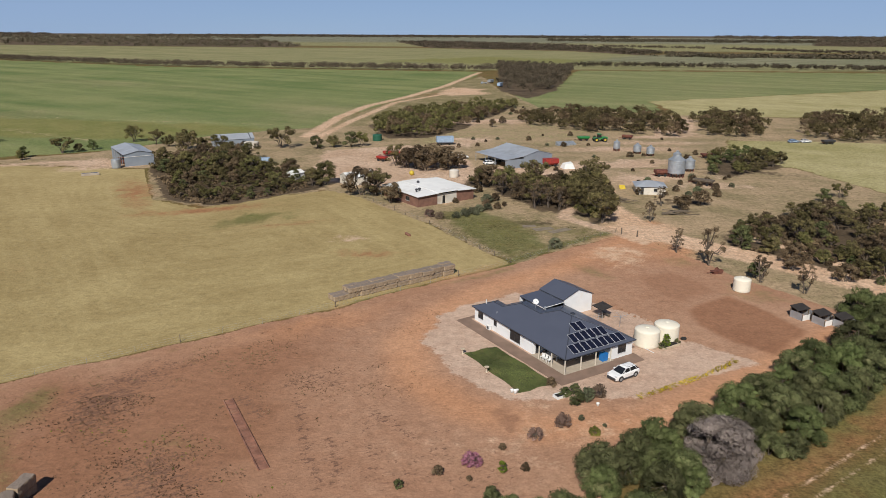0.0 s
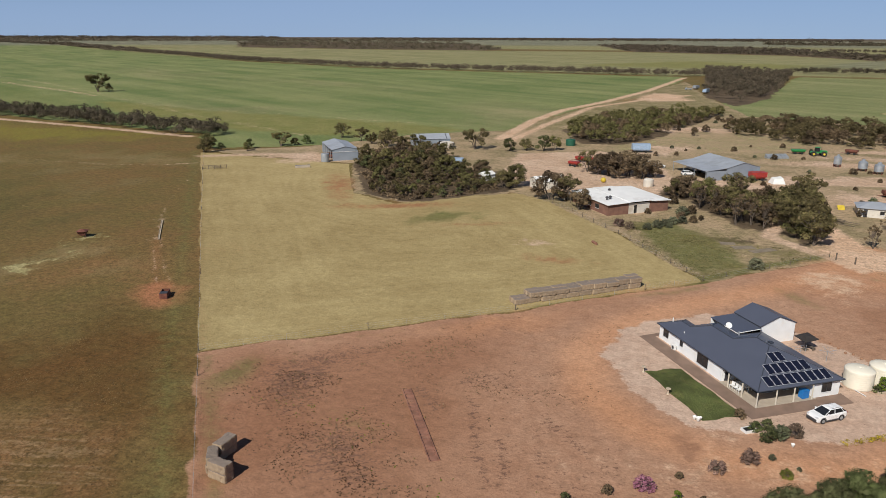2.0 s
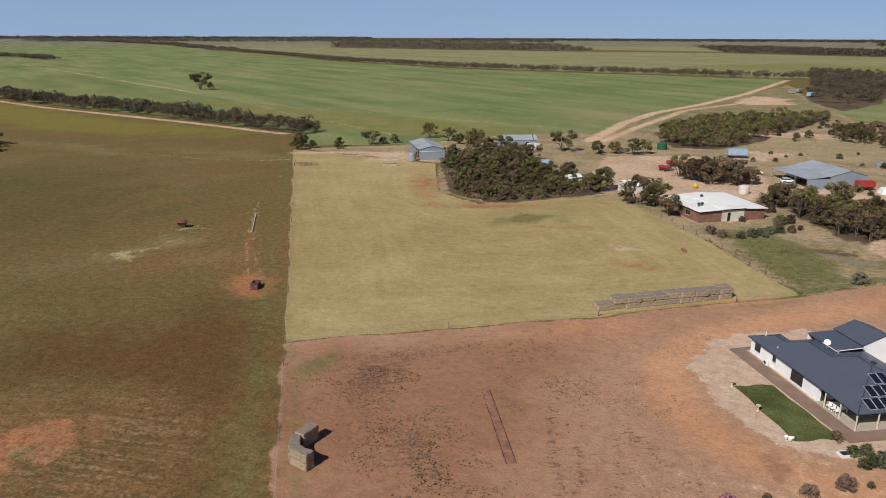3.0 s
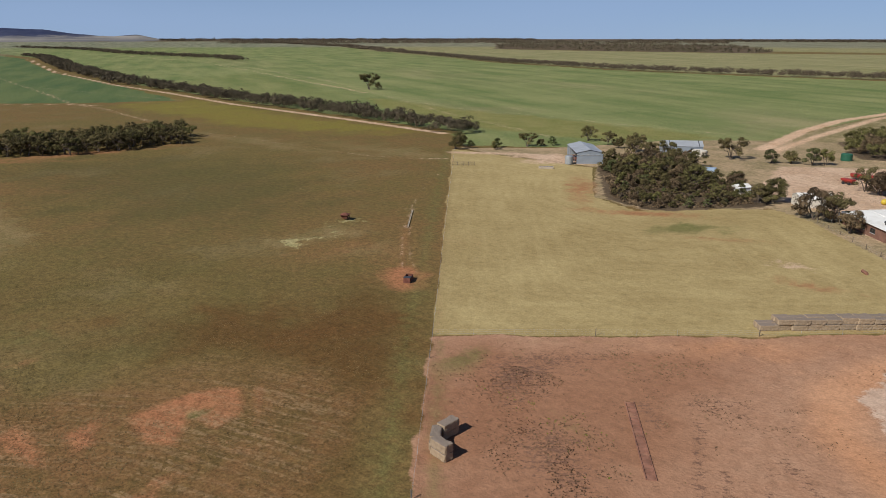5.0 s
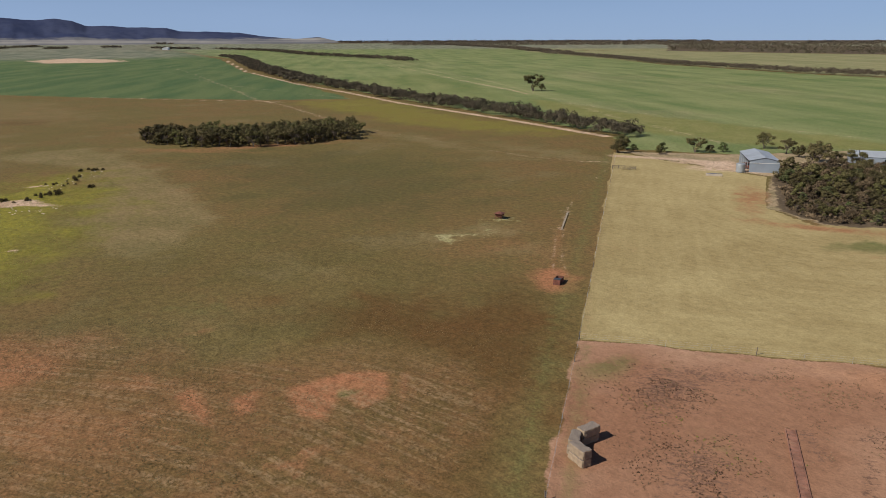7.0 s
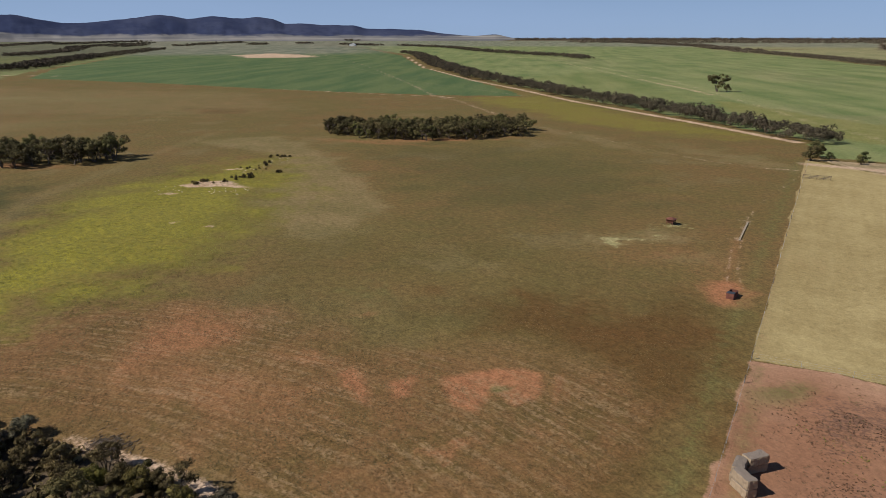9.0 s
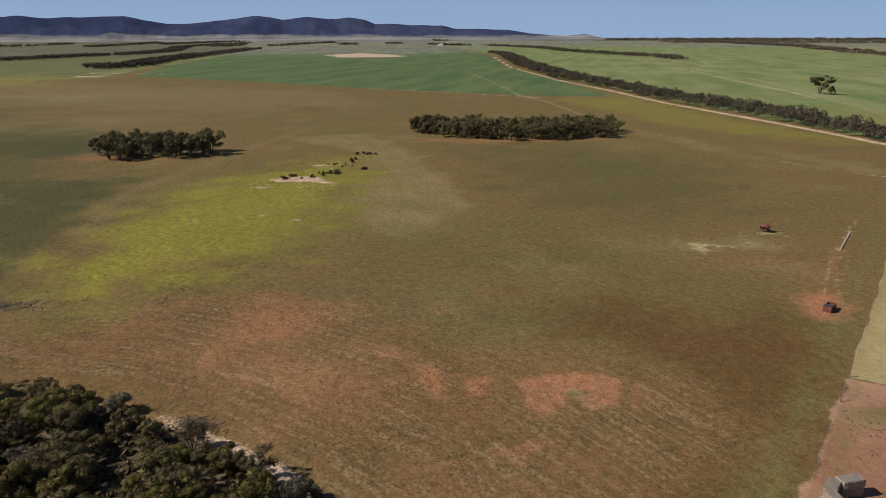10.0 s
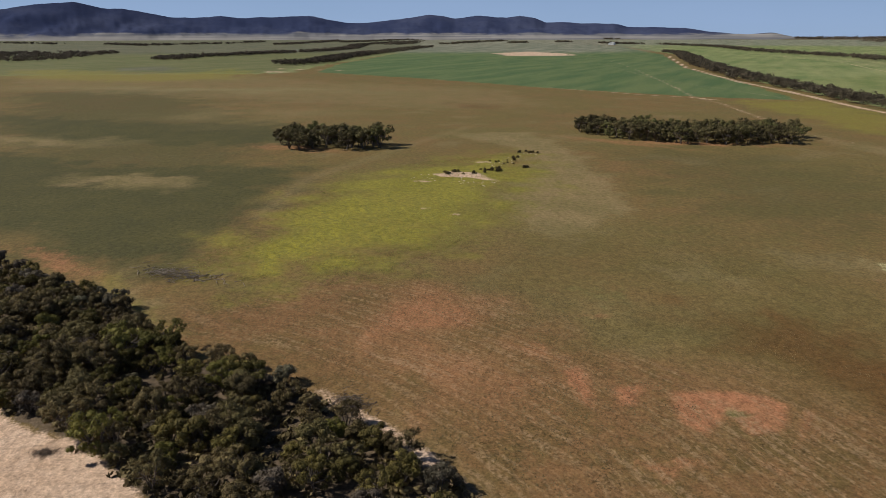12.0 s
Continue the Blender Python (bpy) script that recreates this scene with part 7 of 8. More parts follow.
def tractor(at):
    ob = thing("tractor", "large green articulated tractor with paired wheels", "tractor", at)
    part("bonnet", loft([[(-3.4, -0.6, 1.2), (-3.4, 0.6, 1.2), (-0.6, 0.65, 1.2), (-0.6, -0.65, 1.2)], [(-3.3, -0.55, 2.1), (-3.3, 0.55, 2.1), (-0.6, 0.6, 2.3), (-0.6, -0.6, 2.3)]]), GREEN_PAINT, ob)
    part("rear_body", Geo().box(-0.5, 2.6, -0.7, 0.7, 1.1, 1.8), GREEN_PAINT, ob, bevel=0.05)
    part("cab", loft([[(-0.6, -0.75, 1.8), (-0.6, 0.75, 1.8), (1.0, 0.75, 1.8), (1.0, -0.75, 1.8)], [(-0.5, -0.7, 3.2), (-0.5, 0.7, 3.2), (0.9, 0.7, 3.2), (0.9, -0.7, 3.2)]]), GLASS, ob)
    part("cab_roof", Geo().box(-0.7, 1.1, -0.85, 0.85, 3.2, 3.4), GREEN_PAINT, ob, bevel=0.05)
    part("exhaust", Geo().tube((-1.2, 0.4, 2.3), (-1.2, 0.4, 3.4), 0.07), FRAME_DARK, ob)
    for x in (-2.0, 1.7):
        for s in (-1.35, 1.35):
            w = part("wheel", Geo().tube((x, s - 0.4, 0.95), (x, s + 0.4, 0.95), 0.95, None, 20), RUBBER, ob)
            part("rim", Geo().tube((x, s - 0.42, 0.95), (x, s + 0.42, 0.95), 0.45, None, 12), YELLOW_PAINT, w, "yellow wheel rim")


def gable_shed(name, label, category, at, w, l, e, top, roof_mat, wall_mat, open_side=0.0, ridge=0.5):
    """A gabled building: x across (0..w), y along (0..l). open_side: metres of open bay along the -x side."""
    ob = thing(name, label, category, at)
    xm, o = w * ridge, 0.25
    for xe in (-o, w + o):
        ze = e - 0.04
        pts = [(xe, -o, ze), (xm, -o, top), (xm, l + o, top), (xe, l + o, ze)]
        part("roof", Geo().add(pts + [(x, y, z - 0.06) for x, y, z in pts], [(0, 1, 2, 3), (7, 6, 5, 4), (0, 4, 5, 1), (1, 5, 6, 2), (2, 6, 7, 3), (3, 7, 4, 0)]), roof_mat, ob)
    part("ridge_cap", Geo().tube((xm, -o, top + 0.01), (xm, l + o, top + 0.01), 0.09, None, 6), roof_mat, ob)
    for y in (0.0, l - 0.1):
        pts = [(0, y, 0), (w, y, 0), (w, y, e - 0.12), (xm, y, top - 0.12), (0, y, e - 0.12)]
        part("gable_wall", Geo().add(pts + [(a, b + 0.1, c) for a, b, c in pts], [(0, 1, 2, 3, 4), (9, 8, 7, 6, 5), (0, 5, 6, 1), (1, 6, 7, 2), (2, 7, 8, 3), (3, 8, 9, 4), (4, 9, 5, 0)]), wall_mat, ob)
    part("side_wall", Geo().box(w - 0.1, w, 0.1, l - 0.1, 0, e - 0.1), wall_mat, ob)
    if open_side < l - 1:
        part("side_wall", Geo().box(0, 0.1, 0.1 + open_side, l - 0.1, 0, e - 0.1), wall_mat, ob)
    n = int(open_side // 4.5)
    for i in range(1, n + 1):
        y = open_side * i / (n + 1)
        part("post", Geo().box(0, 0.14, y - 0.07, y + 0.07, 0, e - 0.12), STEEL, ob)
    return ob


def farm_buildings():
    shed = gable_shed("farm_shed", "grey-blue steel shed with zinc roof open on one side", "shed", pose(-108, 238.6, 0, 0, 0, 34.5), 9.6, 21.5, 4.1, 5.2, STEEL_ROOF, STEEL_WALL, 21.0)
    part("white_trim", Geo().tube((0.0, -0.06, 3.2), (9.6, -0.06, 3.2), 0.07, None, 6), CANVAS, shed)
    water_tank(-110.0, 236.6, 1.5, 2.9, STEEL, "round zinc water tank at the shed corner")
    truck(pose(-112, 246, 0, 0, 0, 120), "rusty red farm vehicle parked inside the open shed", RUST)
    # big machinery shed with a low lean-to
    v0 = pose(20.9, 237.5, 0, 0, 0, 29.0)
    big = gable_shed("machinery_shed", "large zinc machinery shed with open lean-to bay", "shed", v0 @ pose(7.6, 0, 0), 12.0, 19.5, 3.9, 5.5, STEEL_ROOF, STEEL_WALL, 0.0)
    pts = [(-7.6, -0.2, 3.1), (-0.3, -0.2, 3.85), (-0.3, 19.7, 3.85), (-7.6, 19.7, 3.1)]
    part("lean_to_roof", Geo().add(pts + [(x, y, z - 0.07) for x, y, z in pts], [(0, 1, 2, 3), (7, 6, 5, 4), (0, 4, 5, 1), (1, 5, 6, 2), (2, 6, 7, 3), (3, 7, 4, 0)]), STEEL_ROOF, big)
    for y in (0.2, 6.5, 13, 19.3):
        part("post", Geo().box(-7.5, -7.35, y - 0.08, y + 0.08, 0, 3.03), STEEL, big)
    part("lean_to_wall", Geo().box(-7.3, -0.15, -0.05, 0.05, 0.0, 3.0), STEEL_WALL, big)
    car(pose(16.2, 246.6, 0, 0, 0, 200), "white car parked under the lean-to of the shed", WHITE_PAINT)
    truck(pose(18.5, 254, 0, 0, 0, 120), "white farm truck deep inside the lean-to", CANVAS)
    # low brick workshop with chalky roof
    at = pose(-6.6, 182.0, 0, 0, 0, 35.5)
    ob = thing("workshop", "low brick building with chalky white sheet roof", "building", at)
    w, l = 18.4, 17.6
    part("brick_wall", Geo().box(0, 6.2, 0, 0.2, 0, 2.75), BRICK, ob, "red-brown brick front wall")
    part("sheet_wall", Geo().box(6.2, 7.9, 0.05, 0.2, 0, 2.75).box(8.9, 12.6, 0.05, 0.2, 0, 2.75).box(7.9, 8.9, 0.05, 0.2, 2.2, 2.75), PALE_WALL, ob, "off-white sheet front wall")
    # near-black sheet behind the opening stands in for the room's shade
    part("doorway", Geo().box(7.9, 8.9, 0.22, 0.3, 0, 2.2), SHADE, ob, "doorway backed by a dark sheet for its shade")
    part("brick_wall", Geo().box(12.6, w, 0, 0.2, 0, 2.75), BRICK, ob)
    part("brick_wall", Geo().box(0, 0.2, 0.2, l, 0, 2.75), BRICK, ob)
    part("brick_wall", Geo().box(w - 0.2, w, 0.2, l, 0, 2.75), BRICK, ob)
    part("brick_wall", Geo().box(0.2, w - 0.2, l - 0.2, l, 0, 2.75), BRICK, ob)
    for x0, x1, za, zb in ((-0.5, 6.3, 2.95, 3.2), (6.32, 12.7, 3.3, 3.35), (12.72, w + 0.5, 3.2, 2.95)):
        pts = [(x0, -0.6, za), (x1, -0.6, zb), (x1, l + 0.4, zb + 0.15), (x0, l + 0.4, za + 0.15)]
        part("roof", Geo().add(pts + [(x, y, z - 0.12) for x, y, z in pts], [(0, 1, 2, 3), (7, 6, 5, 4), (0, 4, 5, 1), (1, 5, 6, 2), (2, 6, 7, 3), (3, 7, 4, 0)]), PALE_ROOF, ob)
    window(ob, -0.06, 5.0, 1.0, 1.8, 1.1, "-x")
    window(ob, -0.06, 9.0, 1.0, 1.8, 1.1, "-x")
    for x, y in ((2.4, 4.4), (3.6, 4.8), (8.6, 13.0)):
        part("roof_ventilator", Geo().spin([(0.25, 3.1), (0.25, 3.5), (0.42, 3.6), (0.42, 3.85), (0.2, 4.05)], 14), FRAME_DARK, ob, at=pose(x, y, 0))
    ob = gable_shed("small_shed", "small white-roofed shed behind the workshop", "shed", pose(-31.5, 213.5, 0, 0, 0, -57), 6.0, 9.0, 2.6, 3.6, PALE_ROOF, PALE_WALL)
    ob = thing("lean_to", "old timber lean-to beside the workshop", "shed", pose(-15.2, 198, 0, 0, 0, 35))
    part("roof", Geo().box(-4, 1.0, -2, 2.2, 2.1, 2.2), STEEL_ROOF, ob)
    for x in (-3.8, 0.8):
        for y in (-1.8, 2.0):
            part("post", Geo().box(x - 0.08, x + 0.08, y - 0.08, y + 0.08, 0, 2.1), WOOD_GREY, ob)
    part("wall", Geo().box(-3.8, 0.8, 1.9, 2.05, 0, 2.05), PALE_WALL, ob)
    # far homestead
    ob = gable_shed("homestead", "grey sheet-walled homestead with pale zinc roof", "house", pose(-90.6, 280.8, 0, 0, 0, 26) @ pose(0, 8.4, 0, 0, 0, -90), 8.4, 15.6, 3.0, 4.6, STEEL_ROOF, STEEL_WALL)
    for y in (2.5, 6.5, 11.5):
        window(ob, 8.45, y, 1.0, 1.4, 1.2, "+x")
    for y in (3.0, 14.2):
        part("dark_gable", Geo().tube((4.2, y, 4.66), (8.6, y, 3.02), 0.16, None, 6), ROOF_EDGE, ob)
    water_tank(-76.5, 282.5, 2.9, 2.1, PALE_WALL, "wide low pale water tank beside the homestead")
    # small stone hut by the silos
    ob = thing("stone_hut", "small pale stone hut with zinc hipped roof", "hut", pose(55.2, 199.4, 0, 0, 0, -8))
    part("wall", Geo().box(0, 8.2, 0, 0.3, 0, 2.3).box(0, 0.3, 0.3, 7, 0, 2.3).box(7.9, 8.2, 0.3, 7, 0, 2.3).box(0.3, 7.9, 6.7, 7, 0, 2.3), PALE_WALL, ob)
    part("roof", Geo().add([(-0.4, -0.4, 2.3), (8.6, -0.4, 2.3), (8.6, 7.4, 2.3), (-0.4, 7.4, 2.3), (3.2, 3.5, 3.5), (5.0, 3.5, 3.5)], [(0, 1, 5, 4), (1, 2, 5), (2, 3, 4, 5), (3, 0, 4), (3, 2, 1, 0)]), STEEL_ROOF, ob)
    part("door", Geo().box(1.2, 2.1, -0.05, -0.005, 0, 2.0), FRAME_DARK, ob)
    window(ob, 5.4, -0.03, 0.9, 1.0, 0.9, "-y")
    ob = thing("awning", "yellow sheet leaning beside the hut", "sheet", pose(52.2, 206.0, 0, 0, 0, 10))
    part("sheet", Geo().add([(0, 0, 0), (1.8, 0, 0), (1.8, 0.9, 1.1), (0, 0.9, 1.1), (0, 0.1, 0), (1.8, 0.1, 0), (1.8, 1.0, 1.1), (0, 1.0, 1.1)], [(0, 1, 2, 3), (7, 6, 5, 4), (0, 4, 5, 1), (2, 6, 7, 3), (1, 5, 6, 2), (0, 3, 7, 4)]), YELLOW_PAINT, ob)
    # silos
    def silo(x, y, r, h, label, legs, skirt):
        s = thing("silo", label, "silo", pose(x, y, 0), "silos")
        base = skirt
        prof = [(r, base)]
        n = 7
        for i in range(1, n + 1):
            prof += [(r * 1.012, base + (h - base) * (i - 0.5) / n), (r, base + (h - base) * i / n)]
        prof += [(r * 1.03, h), (r * 0.32, h + r * 0.48), (r * 0.3, h + r * 0.62)]
        part("bin", Geo().spin(prof, 28), STEEL, s, smooth=False)
        part("lid", Geo().spin([(r * 0.36, h + r * 0.62), (r * 0.36, h + r * 0.70), (r * 0.1, h + r * 0.82)], 16), STEEL, s)
        for i in range(legs):
            a = 2 * math.pi * i / legs
            part("leg", Geo().tube((r * 0.93 * math.cos(a), r * 0.93 * math.sin(a), 0), (r * 0.93 * math.cos(a), r * 0.93 * math.sin(a), base), 0.13, None, 6), RUST, s)
        part("cone", Geo().spin([(0.3, base * 0.25), (r * 0.97, base + 0.02)], 20), STEEL, s)
        part("ladder", Geo().tube((r + 0.1, -0.2, base), (r + 0.1, -0.2, h), 0.025).tube((r + 0.1, 0.2, base), (r + 0.1, 0.2, h), 0.025), STEEL, s)
    silo(74.8, 225.8, 2.7, 5.6, "tall zinc grain silo with rusty leg skirt", 14, 1.3)
    silo(82.3, 235.4, 1.6, 3.8, "smaller zinc grain silo on a wheeled frame", 8, 1.0)
    silo(78.5, 237.5, 1.35, 5.6, "narrow tall zinc silo behind the large one", 6, 1.0)
    silo(67.9, 278.4, 1.25, 3.4, "small pale field bin on wheels", 6, 1.0)
    silo(74.3, 271.8, 1.45, 3.0, "small zinc field bin on wheels", 6, 0.9)
    silo(77.9, 266.7, 1.45, 3.0, "small zinc field bin on wheels", 6, 0.9)
    # machines and clutter
    tractor(pose(66.3, 302.5, 0, 0, 0, 185))
    trailer(pose(60.0, 305.5, 0, 0, 0, 8), "low green seeding trailer behind the tractor", GREEN_PAINT, 5.0, 2.0, 0.5, "seeder")
    trailer(pose(0.5, 292, 0, 0, 0, 12), "faded blue high-sided grain trailer", BLUE_PAINT, 7.0, 2.6, 2.2)
    trailer(pose(37.0, 243.2, 0, 0, 0, 20), "bright red chaser bin beside the shed", RED_PAINT, 5.0, 2.6, 1.5, "chaser_bin")
    trailer(pose(80.0, 310, 0, 0, 0, -25), "rusty red farm trailer", RUST, 4.5, 2.0, 0.6)
    trailer(pose(70.2, 226.5, 0, 0, 0, 10), "rusty tipping trailer before the silo", RUST, 4.2, 2.0, 0.9)
    trailer(pose(-18.5, 262, 0, 0, 0, -15), "red harvester front on a trailer", RED_PAINT, 8.0, 1.6, 0.7, "harvester_front")
    trailer(pose(-22, 252.5, 0, 0, 0, -30), "old red farm implement", RED_PAINT, 4.0, 1.8, 0.5, "implement")
    trailer(pose(79.2, 213.0, 0, 0, 0, -40), "dark rusty flat trailer", WOOD_GREY, 6.0, 2.2, 0.5, "flat_trailer")
    trailer(pose(98, 262, 0, 0, 0, 5), "rusty flat trailer at the paddock edge", RUST, 5.0, 2.2, 0.5, "flat_trailer")
    car(pose(6.8, 258.4, 0, 0, 0, 195), "pale old utility car parked in the yard", CANVAS, "old_car")
    car(pose(3.0, 262.4, 0, 0, 0, 185), "cream old sedan parked in the yard", PLASTIC_CREAM, "old_car")
    car(pose(45.6, 220.2, 0, 0, 0, 150), "white utility car beside the trees", WHITE_PAINT, "parked_car")
    truck(pose(38.5, 210.0, 0, 0, 0, 250), "small red farm truck on the sandy track", RED_PAINT)
    car(pose(148.6, 302, 0, 0, 0, 190), "pale blue car by the far trees", BLUE_PAINT, "parked_car")
    car(pose(154.0, 302.5, 0, 0, 0, 190), "white car by the far trees", WHITE_PAINT, "parked_car")
    trailer(pose(161.5, 298.5, 0, 0, 0, 8), "dark flat trailer by the far trees", FRAME_DARK, 5.5, 2.2, 0.5, "flat_trailer")
    ob = thing("grain_bag", "heap covered by white tarpaulin", "tarpaulin", pose(42.4, 240.2, 0, 0, 0, 15))
    part("cover", Geo().add([(-2, -1.8, 0), (2, -1.8, 0), (2.1, 1.8, 0), (-2.1, 1.8, 0), (-1.5, -1.2, 1.5), (1.3, -1.3, 1.8), (1.5, 1.2, 2.1), (-1.4, 1.2, 1.7)], [(0, 1, 5, 4), (1, 2, 6, 5), (2, 3, 7, 6), (3, 0, 4, 7), (4, 5, 6, 7)]), CANVAS, ob, bevel=0.15)
    ob = thing("solar_array", "rows of blue-grey panels stacked on low frames", "solar array", pose(50.5, 292.5, 0, 0, 0, 20))
    for i in range(6):
        part("panel", Geo().add([(-4.2 + 1.4 * i, -1.4, 0.5), (-3.0 + 1.4 * i, -1.4, 0.5), (-3.0 + 1.4 * i, 1.4, 1.5), (-4.2 + 1.4 * i, 1.4, 1.5), (-4.2 + 1.4 * i, -1.4, 0.0), (-3.0 + 1.4 * i, -1.4, 0.0), (-3.0 + 1.4 * i, 1.4, 0.0), (-4.2 + 1.4 * i, 1.4, 0.0)],
                                [(0, 1, 2, 3), (0, 4, 5, 1), (1, 5, 6, 2), (2, 6, 7, 3), (3, 7, 4, 0)]), STEEL, ob)
    water_tank(-28.2, 303, 2.0, 2.4, TANK_GREEN, "dark green water tank at the crop's edge")
    water_tank(3.4, 223.5, 1.5, 2.2, PALE_WALL, "pale round tank behind the workshop")
    water_tank(53.6, 120.0, 1.5, 2.15, PLASTIC_CREAM, "cream water tank standing alone on dry ground")
    ob = thing("float", "yellow spherical buoy tank on the ground", "tank", pose(-10.2, 226.0, 0))
    part("ball", Geo().spin([(0.8 * math.sin(math.pi * i / 12) + 0.01, 0.8 - 0.8 * math.cos(math.pi * i / 12)) for i in range(13)], 20), YELLOW_PAINT, ob, smooth=True)
    ob = thing("blue_sheet", "blue tarpaulin over stores among the trees", "tarpaulin", pose(-64, 247, 0, 0, 0, 10))
    part("cover", Geo().box(-3.2, 3.2, -1.6, 1.6, 0, 1.9), BLUE_PAINT, ob, bevel=0.25)
    gable_shed("white_shed", "small white garden shed among the trees", "shed", pose(-49, 218.4, 0, 0, 0, -35), 3.4, 4.5, 2.1, 2.8, PALE_ROOF, CANVAS)
    ob = thing("log_pile", "heap of grey fallen branches", "logs", pose(48.5, 190.5, 0, 0, 0, -35))
    rng = np.random.default_rng(17)
    for i in range(16):
        x, y, a = rng.uniform(-3.5, 3.5), rng.uniform(-1.2, 1.2), rng.uniform(-0.4, 0.4)
        part("log", Geo().tube((x - 2 * math.cos(a), y - 2 * math.sin(a), 0.15 + 0.05 * i), (x + 2 * math.cos(a), y + 2 * math.sin(a), 0.15 + 0.06 * i), 0.14, 0.08, 6), WOOD_GREY, ob)
    copy_thing(ob, pose(60.8, 176.0, 0, 0, 0, 5))
    heap = thing("branch_heap", "wide scattered heap of grey dead branches in pasture", "branches", pose(-133.5, -31.0, 0, 0, 0, 58))
    for i in range(230):
        x, y, a = rng.normal() * 4.6, rng.normal() * 1.5, rng.uniform(-1.6, 1.6)
        l, z = rng.uniform(0.4, 1.5), 0.1 + 0.9 * rng.random() * math.exp(-abs(x) / 3)
        part("branch", Geo().tube((x - l * math.cos(a), y - l * math.sin(a), z * 0.5), (x + l * math.cos(a), y + l * math.sin(a), z + 0.1), 0.055, 0.025, 5), DEAD_WOOD, heap)
    edge_heap = copy_thing(heap, pose(-79, 0.4, 0, 0, 0, 38) @ Matrix.Diagonal((0.30, 0.6, 0.7, 1)))
    tagged(edge_heap, "grey fallen branches on sand at the thicket's edge", "branches")
    sand_heap = copy_thing(heap, pose(-72.8, -33.0, 0, 0, 0, 80) @ Matrix.Diagonal((0.16, 0.3, 0.5, 1)))
    tagged(sand_heap, "small heap of dead sticks on pale sand", "branches")
    ob = thing("rusty_cart", "rusty old implement on dry grass", "implement", pose(52.6, 129.4, 0, 0, 0, 20))
    part("frame", Geo().box(-1.2, 1.2, -0.5, 0.5, 0.5, 0.62).tube((-2.2, 0, 0.4), (-1.1, 0, 0.55), 0.06), RUST, ob)
    for s in (-0.6, 0.6):
        part("wheel", Geo().tube((0.5, s - 0.05, 0.5), (0.5, s + 0.05, 0.5), 0.5, None, 16), RUST, ob)
    part("tines", Geo().box(-0.9, 1.0, -0.45, 0.45, 0.0, 0.49), RUST, ob)
    # animal pens by the hedge
    for x, y, a in ((58.4, 107.2, 25), (60.8, 104.9, 25), (63.4, 103.4, 25)):
        ob = thing("animal_pen", "small white pen with a dark lean-to roof", "pen", pose(x, y, 0, 0, 0, a), "animal pens")
        part("roof", Geo().add([(-1.4, -0.2, 1.5), (1.4, -0.2, 1.5), (1.4, 1.5, 1.9), (-1.4, 1.5, 1.9), (-1.4, -0.2, 1.42), (1.4, -0.2, 1.42), (1.4, 1.5, 1.82), (-1.4, 1.5, 1.82)], [(0, 1, 2, 3), (7, 6, 5, 4), (0, 4, 5, 1), (1, 5, 6, 2), (2, 6, 7, 3), (3, 7, 4, 0)]), SHADE_CLOTH, ob)
        part("front_panel", Geo().box(-1.3, 0.6, -1.0, -0.94, 0, 0.9), CANVAS, ob, "white front panel")
        part("side_panel", Geo().box(-1.36, -1.30, -0.9, 1.3, 0, 1.2), STEEL, ob, "grey mesh side panel")
        part("side_panel", Geo().box(1.30, 1.36, -0.9, 1.3, 0, 1.2), STEEL, ob, "grey mesh side panel")
        part("trough", Geo().box(0.7, 1.2, -1.6, -1.2, 0, 0.35), WOOD_GREY, ob)
        part("back_panel", Geo().box(-1.3, 1.3, 1.35, 1.41, 0, 1.7), SHADE_CLOTH, ob)
        for px, py, h in ((-1.3, -0.97, 1.0), (1.3, -0.97, 1.0), (-1.3, 1.3, 1.75), (1.3, 1.3, 1.75), (-1.3, 0.0, 1.45), (1.3, 0.0, 1.45)):
            part("post", Geo().box(px - 0.05, px + 0.05, py - 0.05, py + 0.05, 0, h), WOOD_GREY, ob)
        part("rail", Geo().tube((1.3, -0.97, 0.9), (1.3, 1.3, 0.9), 0.03).tube((-1.3, -0.97, 0.9), (-1.3, 1.3, 0.9), 0.03), WOOD_GREY, ob)
    # far machinery beside the track
    truck(pose(36, 655, 0, 0, 0, 10), "grey truck beside the far track", STEEL)
    trailer(pose(48, 622, 0, 0, 0, 70), "grey-blue trailer beside the far wood", BLUE_PAINT, 9, 3, 2.2)
    trailer(pose(43, 668, 0, 0, 0, 60), "grey-blue trailer beside the far track", STEEL, 7, 3, 2.0)
    z = float(rise(-2840, 1100))
    gable_shed("far_shed", "distant white shed on the green crop", "shed", pose(-2840, 1100, z, 0, 0, 60), 22, 40, 7, 11, PALE_ROOF, CANVAS)


